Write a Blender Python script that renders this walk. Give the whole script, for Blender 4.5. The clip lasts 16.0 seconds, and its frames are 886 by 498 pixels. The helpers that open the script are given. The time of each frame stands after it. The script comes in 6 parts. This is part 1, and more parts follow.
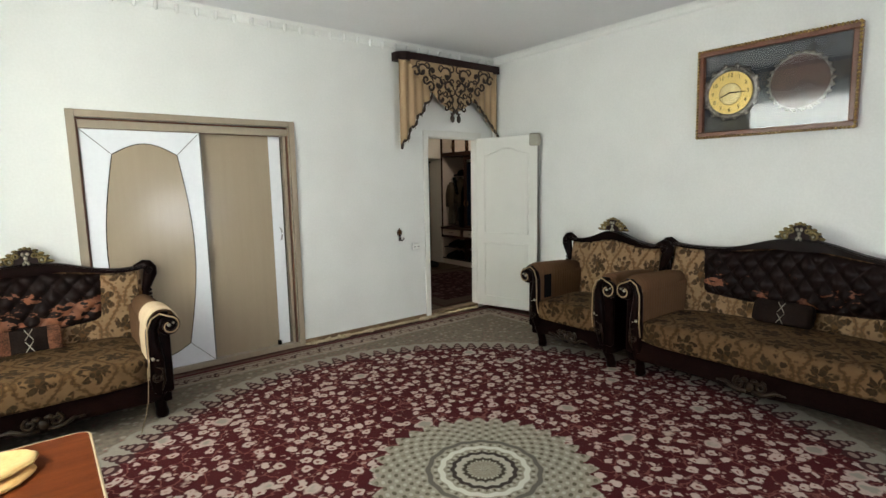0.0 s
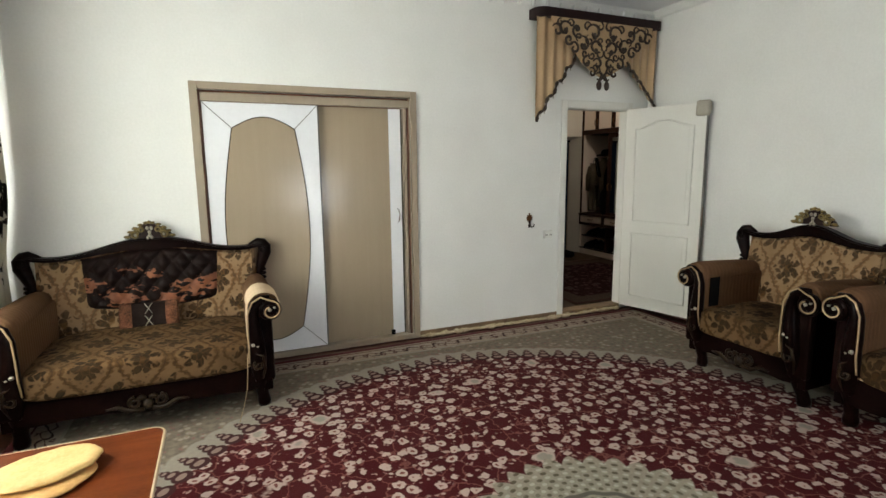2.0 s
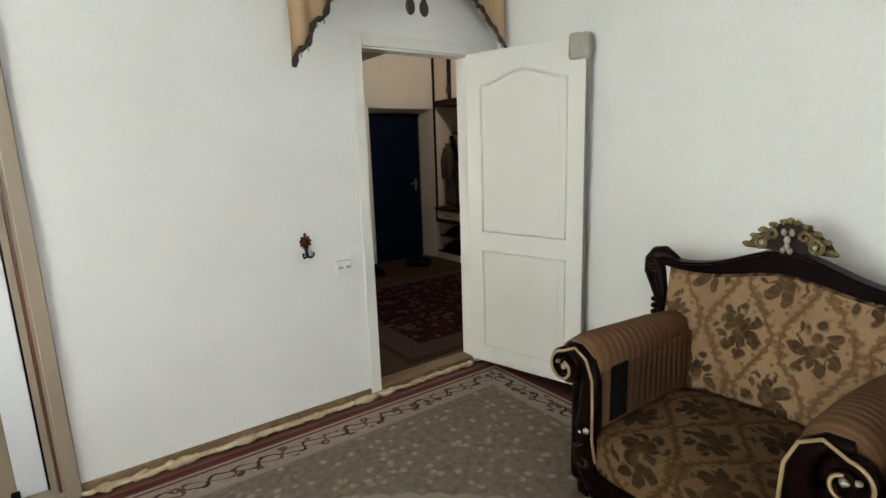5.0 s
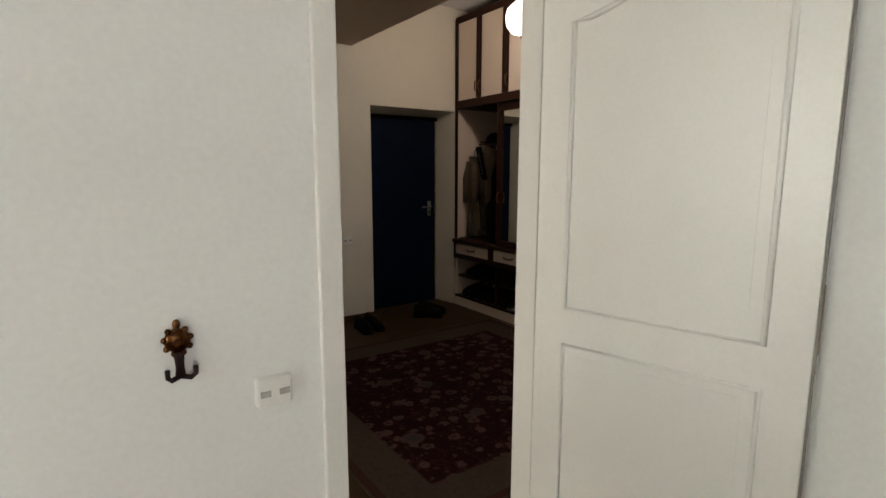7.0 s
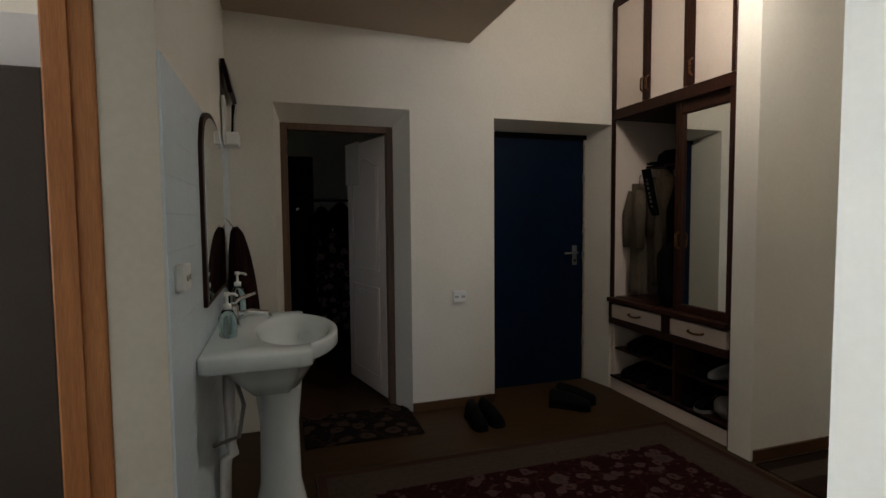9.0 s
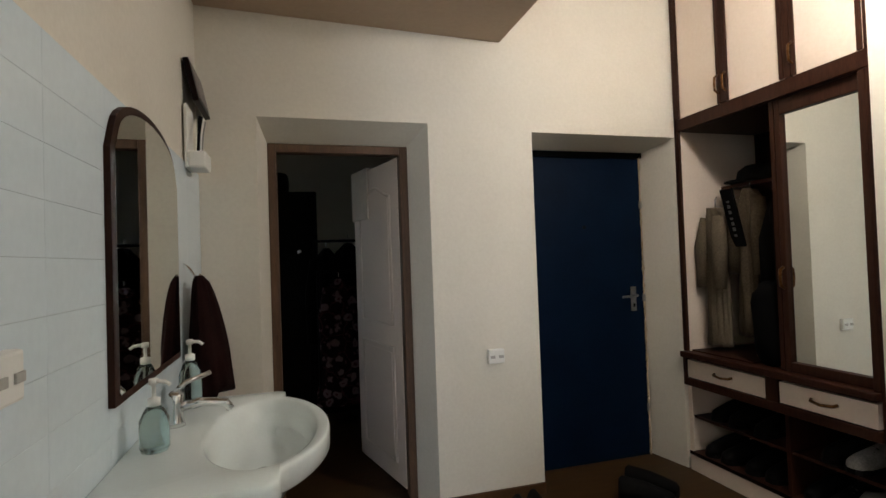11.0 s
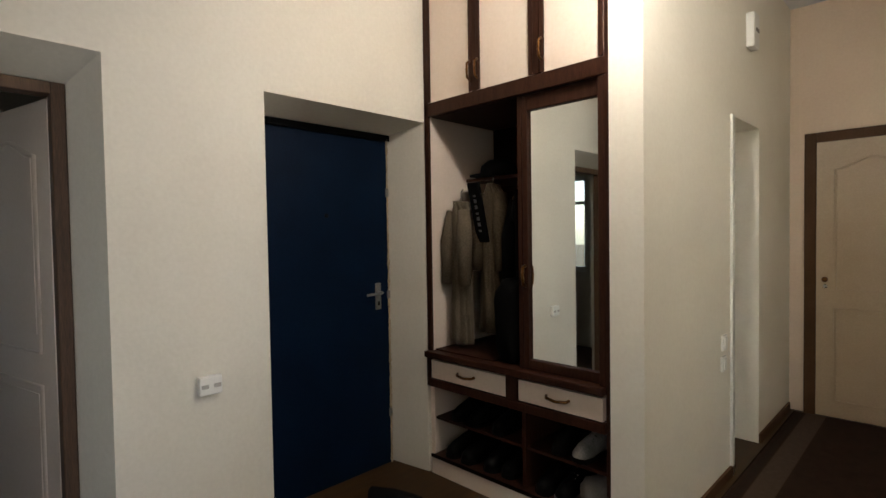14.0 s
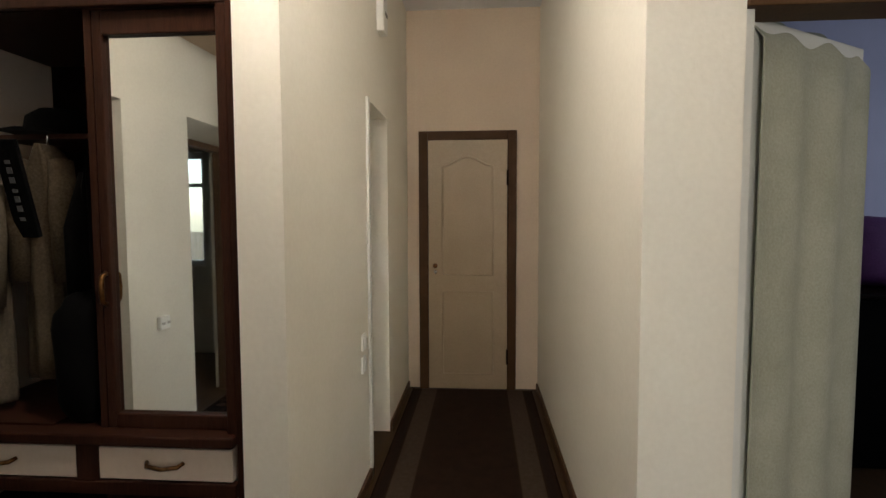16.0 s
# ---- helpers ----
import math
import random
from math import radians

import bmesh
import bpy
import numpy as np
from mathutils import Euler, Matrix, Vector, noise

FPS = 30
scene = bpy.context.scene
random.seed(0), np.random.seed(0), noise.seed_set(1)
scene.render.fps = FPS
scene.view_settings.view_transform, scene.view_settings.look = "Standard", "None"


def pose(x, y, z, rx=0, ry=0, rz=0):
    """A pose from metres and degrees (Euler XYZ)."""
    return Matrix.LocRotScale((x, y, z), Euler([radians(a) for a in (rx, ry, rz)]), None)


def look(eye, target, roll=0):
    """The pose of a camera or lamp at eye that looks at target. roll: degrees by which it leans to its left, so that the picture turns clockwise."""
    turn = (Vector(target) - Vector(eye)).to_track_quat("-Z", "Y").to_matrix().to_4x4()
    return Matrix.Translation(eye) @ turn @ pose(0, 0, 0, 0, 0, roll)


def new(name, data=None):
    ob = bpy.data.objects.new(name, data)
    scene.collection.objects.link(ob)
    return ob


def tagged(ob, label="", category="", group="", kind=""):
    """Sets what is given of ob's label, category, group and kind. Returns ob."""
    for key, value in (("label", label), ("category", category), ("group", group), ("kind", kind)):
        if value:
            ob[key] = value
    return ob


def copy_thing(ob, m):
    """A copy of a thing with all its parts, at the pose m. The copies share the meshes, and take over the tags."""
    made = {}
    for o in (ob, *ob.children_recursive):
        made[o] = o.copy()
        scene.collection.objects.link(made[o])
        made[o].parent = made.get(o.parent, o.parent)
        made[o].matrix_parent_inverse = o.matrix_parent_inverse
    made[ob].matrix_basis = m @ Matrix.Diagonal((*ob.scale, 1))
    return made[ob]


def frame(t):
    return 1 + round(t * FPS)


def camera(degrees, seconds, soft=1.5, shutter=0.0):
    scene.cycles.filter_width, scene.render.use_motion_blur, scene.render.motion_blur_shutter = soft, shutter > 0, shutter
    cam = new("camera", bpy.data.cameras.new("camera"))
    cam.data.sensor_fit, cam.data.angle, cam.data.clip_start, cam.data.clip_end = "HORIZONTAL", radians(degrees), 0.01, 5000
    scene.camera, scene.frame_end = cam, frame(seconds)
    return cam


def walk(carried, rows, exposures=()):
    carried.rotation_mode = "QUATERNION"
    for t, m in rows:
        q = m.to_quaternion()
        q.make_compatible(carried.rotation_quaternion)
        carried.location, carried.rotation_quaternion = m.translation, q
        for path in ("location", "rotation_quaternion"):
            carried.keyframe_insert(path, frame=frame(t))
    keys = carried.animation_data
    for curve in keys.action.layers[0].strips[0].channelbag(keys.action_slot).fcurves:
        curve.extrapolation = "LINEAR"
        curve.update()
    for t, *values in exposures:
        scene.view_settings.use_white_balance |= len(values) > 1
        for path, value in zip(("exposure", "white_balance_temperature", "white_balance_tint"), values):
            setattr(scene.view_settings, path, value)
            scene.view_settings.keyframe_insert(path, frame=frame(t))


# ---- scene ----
cam = camera(81.6, 16.0)
PATH = [
    (0, (0.577, -4.688, 1.571), (1.811, -3.136, 1.311), -1.0),
    (0.5, (0.691, -4.687, 1.585), (1.891, -3.09, 1.495), -1.3),
    (1, (0.784, -4.637, 1.586), (1.949, -3.013, 1.515), -1.4),
    (1.5, (0.854, -4.439, 1.55), (1.929, -2.764, 1.358), -1.5),
    (2, (0.97, -4.201, 1.517), (1.754, -2.388, 1.203), -0.6),
    (2.5, (1.107, -3.96, 1.472), (1.55, -2.042, 1.119), -0.3),
    (3, (1.256, -3.671, 1.465), (1.579, -1.731, 1.1), -1.0),
    (3.5, (1.469, -3.377, 1.446), (1.928, -1.457, 1.126), -1.5),
    (4, (1.787, -3.156, 1.428), (2.59, -1.351, 1.117), -1.5),
    (4.5, (2.076, -2.873, 1.443), (3.233, -1.278, 1.099), -1.1),
    (4.7, (2.344, -2.81, 1.512), (3.482, -1.212, 1.123), -2.0),
    (7, (3.549, -1.292, 1.413), (4.676, 0.333, 1.113), 0.1),
    (7.5, (3.761, -0.974, 1.407), (4.806, 0.719, 1.2), -1.5),
    (8, (3.999, -0.784, 1.324), (4.9, 0.998, 1.218), -1.6),
    (8.5, (4.182, -0.54, 1.359), (4.976, 1.291, 1.236), -1.1),
    (9, (4.307, -0.273, 1.321), (4.915, 1.628, 1.202), -0.5),
    (9.5, (4.39, -0.074, 1.305), (4.828, 1.873, 1.175), -0.6),
    (9.6, (4.416, -0.012, 1.312), (4.838, 1.939, 1.181), -0.7),
    (10, (4.433, 0.123, 1.317), (4.874, 2.069, 1.189), -1.6),
    (10.2, (4.42, 0.19, 1.303), (4.903, 2.128, 1.21), -1.7),
    (12.3, (4.525, 0.8, 1.335), (5.149, 2.697, 1.441), -2.1),
    (12.5, (4.521, 0.861, 1.337), (5.206, 2.738, 1.428), -2.3),
    (13, (4.54, 0.929, 1.349), (5.403, 2.733, 1.388), -2.3),
    (13.5, (4.622, 0.92, 1.374), (5.758, 2.565, 1.354), -1.3),
    (14, (4.68, 0.912, 1.377), (6.105, 2.315, 1.319), -0.9),
    (14.5, (4.737, 0.915, 1.355), (6.389, 2.038, 1.245), -0.4),
    (15, (4.852, 0.954, 1.354), (6.652, 1.816, 1.228), 0.3),
    (15.5, (5.057, 1.056, 1.382), (6.973, 1.619, 1.276), -0.0),
    (16, (5.178, 1.178, 1.393), (7.168, 1.324, 1.269), -0.2),
]
EXPOSURES = [
    (0, 0.1, 6800, 10), (1.0, 0.05, 6800, 10), (2.0, 0.02, 7000, 11), (2.5, -0.7, 7200, 11), (3.05, -0.95, 7700, 12), (3.5, -0.22, 7200, 11), (4.0, -0.05, 7000, 10), (4.6, 0.33, 6800, 10),
    (7.0, 0.12, 7300, 16), (8.0, 0.0, 7000, 14), (8.5, -0.1, 6800, 12), (9.0, 0.5, 6300, 11), (9.6, 1.42, 6300, 10), (10.2, 1.65, 6300, 10), (12.3, 1.62, 6500, 10),
    (13.5, 1.68, 6500, 10), (14.5, 1.58, 6400, 10), (15.3, 1.42, 6500, 10), (16.0, 1.58, 6500, 10),
]
walk(cam, [(t, look(eye, target, roll)) for t, eye, target, roll in PATH], EXPOSURES)

# ---- world and lamps ----
world = bpy.data.worlds.new("sky")
scene.world = world
world.use_nodes = True
wn = world.node_tree
sky = wn.nodes.new("ShaderNodeTexSky")
sky.sky_type = "NISHITA"
sky.sun_disc = False
sky.sun_elevation = radians(40)
sky.sun_rotation = radians(120)
wn.links.new(sky.outputs[0], wn.nodes["Background"].inputs[0])
wn.nodes["Background"].inputs[1].default_value = 0.12
sun = new("sun", bpy.data.lights.new("sun", "SUN"))
sun.data.energy, sun.data.angle, sun.data.color = 2.0, radians(0.5), (1, 0.95, 0.88)
sun.matrix_world = look((0, 0, 10), (-6, 3.5, 4))


def window_light(name, m, w, h, power, color):
    li = bpy.data.lights.new(name, "AREA")
    li.shape, li.size, li.size_y, li.energy, li.color = "RECTANGLE", w, h, power, color
    ob = new(name, li)
    ob.matrix_world = m
    return ob


window_light("window_light_west", look((-0.53, -1.95, 1.62), (3, -1.95, 1.72)), 2.8, 1.6, 168, (0.93, 0.97, 1.0))
window_light("window_light_south", look((2.7, -6.19, 1.05), (2.7, 0, 1.9)), 0.9, 0.7, 42, (0.82, 0.89, 1.0))
window_light("window_light_store", look((3.32, 4.5, 1.5), (6, 4.5, 1.4)), 0.9, 1.1, 0.05, (0.95, 0.98, 1.0))
# unseen bluish fill added to brighten the bedroom; its wall has no window
window_light("fill_light_bedroom", look((8.0, -3.15, 1.6), (8.0, 0, 1.2)), 1.2, 1.2, 5, (0.80, 0.86, 1.0))
# unseen source added to brighten the kitchen behind the opening
window_light("fill_light_kitchen", look((0.68, 1.6, 1.5), (3.5, 1.6, 1.5)), 1.1, 0.9, 34, (1.0, 0.97, 0.92))
bulb = new("bulb_light", bpy.data.lights.new("bulb_light", "POINT"))
bulb.data.energy, bulb.data.color, bulb.data.shadow_soft_size = 6.2, (1.0, 0.90, 0.76), 0.05
bulb.location = (6.27, 1.62, 2.50)


# ---- materials ----
def mat(name, c1, c2=None, scale=6.0, rough=0.6, bump=0.05, fine=120.0, metal=0.0, stretch=(1, 1, 1), spec=0.5, mottle=0.5):
    """A procedural surface: two colours mixed by broad mottling and fine grain, with fine relief."""
    m = bpy.data.materials.new(name)
    m.use_nodes = True
    n, l = m.node_tree.nodes, m.node_tree.links
    b = n["Principled BSDF"]
    c2 = c2 or tuple(v * 0.85 for v in c1)
    tc, mp = n.new("ShaderNodeTexCoord"), n.new("ShaderNodeMapping")
    mp.inputs["Scale"].default_value = stretch
    l.new(tc.outputs["Object"], mp.inputs[0])
    big, small = n.new("ShaderNodeTexNoise"), n.new("ShaderNodeTexNoise")
    big.inputs["Scale"].default_value, big.inputs["Detail"].default_value = scale, 4
    small.inputs["Scale"].default_value, small.inputs["Detail"].default_value = fine, 3
    l.new(mp.outputs[0], big.inputs[0]), l.new(mp.outputs[0], small.inputs[0])
    add = n.new("ShaderNodeMix")
    add.inputs[0].default_value = 1 - mottle
    l.new(big.outputs[0], add.inputs[2]), l.new(small.outputs[0], add.inputs[3])
    ramp = n.new("ShaderNodeValToRGB")
    ramp.color_ramp.elements[0].position, ramp.color_ramp.elements[1].position = 0.35, 0.65
    ramp.color_ramp.elements[0].color, ramp.color_ramp.elements[1].color = (*c2, 1), (*c1, 1)
    l.new(add.outputs[0], ramp.inputs[0]), l.new(ramp.outputs[0], b.inputs["Base Color"])
    b.inputs["Roughness"].default_value, b.inputs["Metallic"].default_value = rough, metal
    b.inputs["Specular IOR Level"].default_value = min(spec, 0.08) if rough >= 0.8 and not metal else spec
    if bump:
        bp = n.new("ShaderNodeBump")
        bp.inputs["Strength"].default_value, bp.inputs["Distance"].default_value = bump, 0.01
        l.new(add.outputs[0], bp.inputs["Height"]), l.new(bp.outputs[0], b.inputs["Normal"])
    return m


def glow(name, color, strength):
    m = bpy.data.materials.new(name)
    m.use_nodes = True
    b = m.node_tree.nodes["Principled BSDF"]
    b.inputs["Base Color"].default_value = (*color, 1)
    b.inputs["Emission Color"].default_value, b.inputs["Emission Strength"].default_value = (*color, 1), strength
    return m


M = {}
M["plaster"] = mat("white_plaster", (0.80, 0.80, 0.77), (0.74, 0.74, 0.71), 2.5, 0.75, 0.12, 60)
M["cream"] = mat("cream_plaster", (0.72, 0.675, 0.59), (0.66, 0.615, 0.53), 2.5, 0.7, 0.12, 60)
# lighter copy of cream: brightness near the hall lamp put into the wall colour
M["lit_cream"] = mat("lamplit_cream_plaster", (0.83, 0.785, 0.69), (0.78, 0.735, 0.64), 2.5, 0.7, 0.12, 60)
M["ceiling"] = mat("ceiling_paint", (0.76, 0.76, 0.76), (0.72, 0.72, 0.72), 1.5, 0.8, 0.05, 40)
# even beige, darker than the cream walls
M["soffit"] = mat("beige_soffit", (0.50, 0.38, 0.27), (0.46, 0.34, 0.24), 2.0, 0.6, 0.05, 40)
M["tile"] = mat("pale_wall_tile", (0.72, 0.81, 0.86), (0.67, 0.76, 0.81), 5, 0.25, 0.02, 60)
M["trim"] = mat("beige_laminate", (0.34, 0.275, 0.20), (0.30, 0.24, 0.175), 3, 0.45, 0.03, 30, stretch=(8, 8, 0.6))
M["panel"] = mat("beige_wood_laminate", (0.37, 0.295, 0.21), (0.345, 0.272, 0.192), 3, 0.18, 0.01, 40, stretch=(10, 10, 0.5), spec=0.28)
M["white_lam"] = mat("white_laminate", (0.80, 0.81, 0.84), (0.76, 0.77, 0.80), 3, 0.3, 0.01, 40)
M["white_door"] = mat("white_door_paint", (0.74, 0.73, 0.68), (0.70, 0.69, 0.64), 4, 0.35, 0.04, 90)
M["bare_wood"] = mat("raw_pine_wood", (0.52, 0.22, 0.07), (0.36, 0.13, 0.04), 3, 0.5, 0.08, 30, stretch=(12, 12, 0.8))
M["base_wood"] = mat("worn_brown_skirting", (0.26, 0.17, 0.09), (0.15, 0.085, 0.045), 7, 0.5, 0.1, 50)
M["dark_wood"] = mat("dark_carved_wood", (0.009, 0.0032, 0.0024), (0.0035, 0.0014, 0.0012), 14, 0.34, 0.08, 90, spec=0.06)
M["ward_wood"] = mat("brown_wardrobe_wood", (0.042, 0.016, 0.009), (0.022, 0.008, 0.005), 5, 0.42, 0.05, 40, spec=0.12, stretch=(9, 9, 0.8))
M["ward_cream"] = mat("cream_wardrobe_panel", (0.74, 0.63, 0.54), (0.69, 0.58, 0.49), 3, 0.4, 0.03, 60)
M["blue"] = mat("dark_blue_steel_paint", (0.0022, 0.0095, 0.026), (0.0012, 0.0055, 0.016), 4, 0.5, 0.06, 150, spec=0.07)
M["lino"] = mat("brown_linoleum", (0.055, 0.028, 0.009), (0.032, 0.016, 0.006), 5, 0.5, 0.04, 60, spec=0.2, stretch=(1, 5, 1))
M["sub_floor"] = mat("painted_board_floor", (0.16, 0.06, 0.035), (0.11, 0.04, 0.025), 5, 0.5, 0.05, 40)
M["black"] = mat("black_plastic", (0.004, 0.004, 0.004), (0.006, 0.006, 0.006), 8, 0.6, 0.03, spec=0.05)
M["white_plastic"] = mat("white_plastic", (0.78, 0.77, 0.73), (0.74, 0.73, 0.69), 9, 0.35, 0.01)
M["grey_fridge"] = mat("grey_metal_paint", (0.050, 0.041, 0.033), (0.038, 0.031, 0.025), 6, 0.5, 0.03)
M["chrome"] = mat("chrome", (0.75, 0.75, 0.75), (0.65, 0.65, 0.65), 9, 0.15, 0.0, metal=1.0)
M["dull_chrome"] = mat("dull_chrome", (0.34, 0.34, 0.33), (0.22, 0.22, 0.21), 20, 0.35, 0.05, metal=1.0)
M["brass"] = mat("aged_gold", (0.26, 0.13, 0.045), (0.09, 0.04, 0.015), 60, 0.32, 0.15, 90, metal=1.0)
M["ceramic"] = mat("white_ceramic", (0.72, 0.77, 0.76), (0.68, 0.73, 0.72), 4, 0.12, 0.0)


# ---- mesh helpers ----
def box(bm, x0, x1, y0, y1, z0, z1, bev=0.0):
    vs = [bm.verts.new((x, y, z)) for x in (x0, x1) for y in (y0, y1) for z in (z0, z1)]
    fs = [bm.faces.new([vs[i] for i in f]) for f in ((0, 1, 3, 2), (4, 6, 7, 5), (0, 4, 5, 1), (2, 3, 7, 6), (0, 2, 6, 4), (1, 5, 7, 3))]
    if bev:
        es = list({e for f in fs for e in f.edges})
        bmesh.ops.bevel(bm, geom=es, offset=bev, segments=2, affect="EDGES", profile=0.5)
    return bm


def B(*a, **k):
    return box(bmesh.new(), *a, **k)


def prism(bm, pts, a, b, axis="z"):
    """A flat outline of (u, v) pushed from a to b along an axis."""
    put = {"z": lambda u, v, w: (u, v, w), "y": lambda u, v, w: (u, w, v), "x": lambda u, v, w: (w, u, v)}[axis]
    lo, hi = [bm.verts.new(put(u, v, a)) for u, v in pts], [bm.verts.new(put(u, v, b)) for u, v in pts]
    fs = [bm.faces.new(lo), bm.faces.new(hi)]
    for i in range(len(pts)):
        j = (i + 1) % len(pts)
        fs.append(bm.faces.new((lo[i], lo[j], hi[j], hi[i])))
    bmesh.ops.recalc_face_normals(bm, faces=fs)
    return bm


def tube(bm, pts, r, n=8, closed=False):
    """A round bar along points; r is one radius or one for each point."""
    pts = [Vector(p) for p in pts]
    rs = r if isinstance(r, (list, tuple)) else [r] * len(pts)
    rings, up = [], None
    for i, p in enumerate(pts):
        a = pts[(i - 1) % len(pts)] if closed or i else p
        c = pts[(i + 1) % len(pts)] if closed or i < len(pts) - 1 else p
        d = (c - a).normalized()
        if up is None:
            up = d.orthogonal().normalized()
        up = (up - d * up.dot(d)).normalized()
        side = d.cross(up)
        rings.append([bm.verts.new(p + rs[i] * (up * math.cos(k * math.tau / n) + side * math.sin(k * math.tau / n))) for k in range(n)])
    for i in range(len(rings) if closed else len(rings) - 1):
        p, q = rings[i], rings[(i + 1) % len(rings)]
        for k in range(n):
            bm.faces.new((p[k], p[(k + 1) % n], q[(k + 1) % n], q[k])).smooth = True
    if not closed:
        bm.faces.new(rings[0][::-1]), bm.faces.new(rings[-1])
    return bm


def lathe(bm, prof, c=(0, 0, 0), n=24, m=None):
    """A turned shape from (radius, height) pairs."""
    rings = []
    for r, z in prof:
        ring = [Vector((r * math.cos(k * math.tau / n), r * math.sin(k * math.tau / n), z)) for k in range(n)]
        rings.append([bm.verts.new((m @ v if m is not None else v) + Vector(c)) for v in ring])
    for p, q in zip(rings, rings[1:]):
        for k in range(n):
            bm.faces.new((p[k], p[(k + 1) % n], q[(k + 1) % n], q[k])).smooth = True
    bm.faces.new(rings[0][::-1]), bm.faces.new(rings[-1])
    return bm


def blob(bm, c, s, seg=12, wob=0.0, seed=0):
    """A rounded lump of half sizes s at c, made uneven by wob."""
    made = bmesh.ops.create_uvsphere(bm, u_segments=seg, v_segments=max(6, seg * 2 // 3), radius=1)["verts"]
    for v in made:
        k = 1 + wob * noise.noise(v.co * 1.7 + Vector((seed * 3.1, seed, 0)))
        v.co = Vector((v.co.x * s[0] * k + c[0], v.co.y * s[1] * k + c[1], v.co.z * s[2] * k + c[2]))
        for f in v.link_faces:
            f.smooth = True
    return bm


def soft(bm, c, s, e=0.32, seg=28, seed=0, wob=0.0):
    """A cushion: a rounded block of half sizes s."""
    made = bmesh.ops.create_uvsphere(bm, u_segments=seg, v_segments=seg * 2 // 3, radius=1)["verts"]
    for v in made:
        q = [math.copysign(abs(k) ** e, k) for k in v.co]
        w = 1 + wob * noise.noise(v.co * 2 + Vector((seed, 0, 0)))
        v.co = Vector((c[0] + q[0] * s[0] * w, c[1] + q[1] * s[1] * w, c[2] + q[2] * s[2] * w))
        for fc in v.link_faces:
            fc.smooth = True
    return bm


def mesh_of(name, bm, material):
    me = bpy.data.meshes.new(name)
    bmesh.ops.recalc_face_normals(bm, faces=bm.faces)
    bm.to_mesh(me)
    bm.free()
    for m in material if isinstance(material, (list, tuple)) else [material]:
        me.materials.append(m)
    return me


def part(name, bm, material, parent, label=""):
    ob = new(name, mesh_of(name, bm, material))
    ob.parent = parent
    return tagged(ob, label)


def thing(name, label, category, m=None, group=""):
    ob = new(name)
    ob.empty_display_size = 0.1
    if m is not None:
        ob.matrix_world = m
    return tagged(ob, label, category, group)


def single(name, bm, material, label, category, m=None, group=""):
    ob = new(name, mesh_of(name, bm, material))
    if m is not None:
        ob.matrix_world = m
    return tagged(ob, label, category, group)


def setting(name, bm, material, label="", category=""):
    return tagged(new(name, mesh_of(name, bm, material)), label, category, "", "structure")


def wall(bm, axis, u0, u1, w0, w1, z0, z1, holes=()):
    """A wall along x or y from u0 to u1, between w0 and w1 across, with holes (u, u, z, z)."""
    def put(a, b, c, d):
        if b - a > 1e-4 and d - c > 1e-4:
            box(bm, *((a, b, w0, w1) if axis == "x" else (w0, w1, a, b)), c, d)
    at = u0
    for a, b, c, d in sorted(holes):
        put(at, a, z0, z1), put(a, b, z0, c), put(a, b, d, z1)
        at = b
    put(at, u1, z0, z1)
    return bm

# ---- structure ----
LC, HC, HF = 3.03, 2.99, 0.02  # living ceiling, hall ceiling, hall floor
WT = 0.105  # wall between living room and hall
WB, WW, SY = 5.12, -0.55, -6.2  # east wall, west wall and south wall of the living room
setting("wall_north", wall(bmesh.new(), "x", WW, WB + 0.13, 0, WT, 0, LC + 0.1, [(0.875, 2.50, 0, 2.095), (4.105, 4.855, 0, 2.08)]), M["plaster"], "white painted plaster wall", "wall")
setting("wall_east", wall(bmesh.new(), "y", SY, 0, WB, WB + 0.13, 0, LC + 0.1), M["plaster"], "white painted plaster wall", "wall")
setting("wall_west", wall(bmesh.new(), "y", SY, WT, WW - 0.3, WW, 0, LC + 0.1, [(-3.4, -0.5, 0.75, 2.45)]), M["plaster"], "white painted plaster wall with window", "wall")
setting("wall_south", wall(bmesh.new(), "x", WW - 0.3, WB + 0.13, SY - 0.3, SY, 0, LC + 0.1, [(2.2, 3.2, 0.65, 1.45)]), M["plaster"], "white painted plaster wall with window", "wall")
setting("ceiling_living", B(WW - 0.3, WB + 0.13, SY - 0.3, WT, LC, LC + 0.1), M["ceiling"], "pale grey stretched ceiling", "ceiling")
setting("floor_living", B(WW - 0.3, WB + 0.13, SY - 0.3, WT, -0.1, -0.012), M["sub_floor"], "painted board floor", "floor")

# hall and corridor
setting("floor_hall", B(0.5, 9.6, WT, 5.9, -0.1, HF), M["lino"], "brown linoleum floor", "floor")
setting("floor_annex", B(WB + 0.13, 9.6, -3.2, WT, -0.1, HF), M["lino"], "brown linoleum floor", "floor")
setting("wall_sink", wall(bmesh.new(), "y", WT, 3.02, 3.90, 4.03, HF, HC, [(0.2, 1.175, HF, 2.15)]), M["cream"], "cream painted wall", "wall")
bm = bmesh.new()
prism(bm, [(3.9, 3.02), (4.292, 3.02), (4.33, 3.2), (4.33, 3.32), (3.9, 3.32)], HF, HC)
prism(bm, [(5.139, 3.02), (5.735, 3.02), (5.80, 3.32), (5.065, 3.32), (5.065, 3.2)], HF, HC)
prism(bm, [(6.68, 3.02), (7.3, 3.02), (7.3, 3.32), (6.63, 3.32)], HF, HC)
prism(bm, [(3.02, 2.03), (3.2, 1.945), (3.32, 1.945), (3.32, HC), (3.02, HC)], 4.292, 5.139, "x")
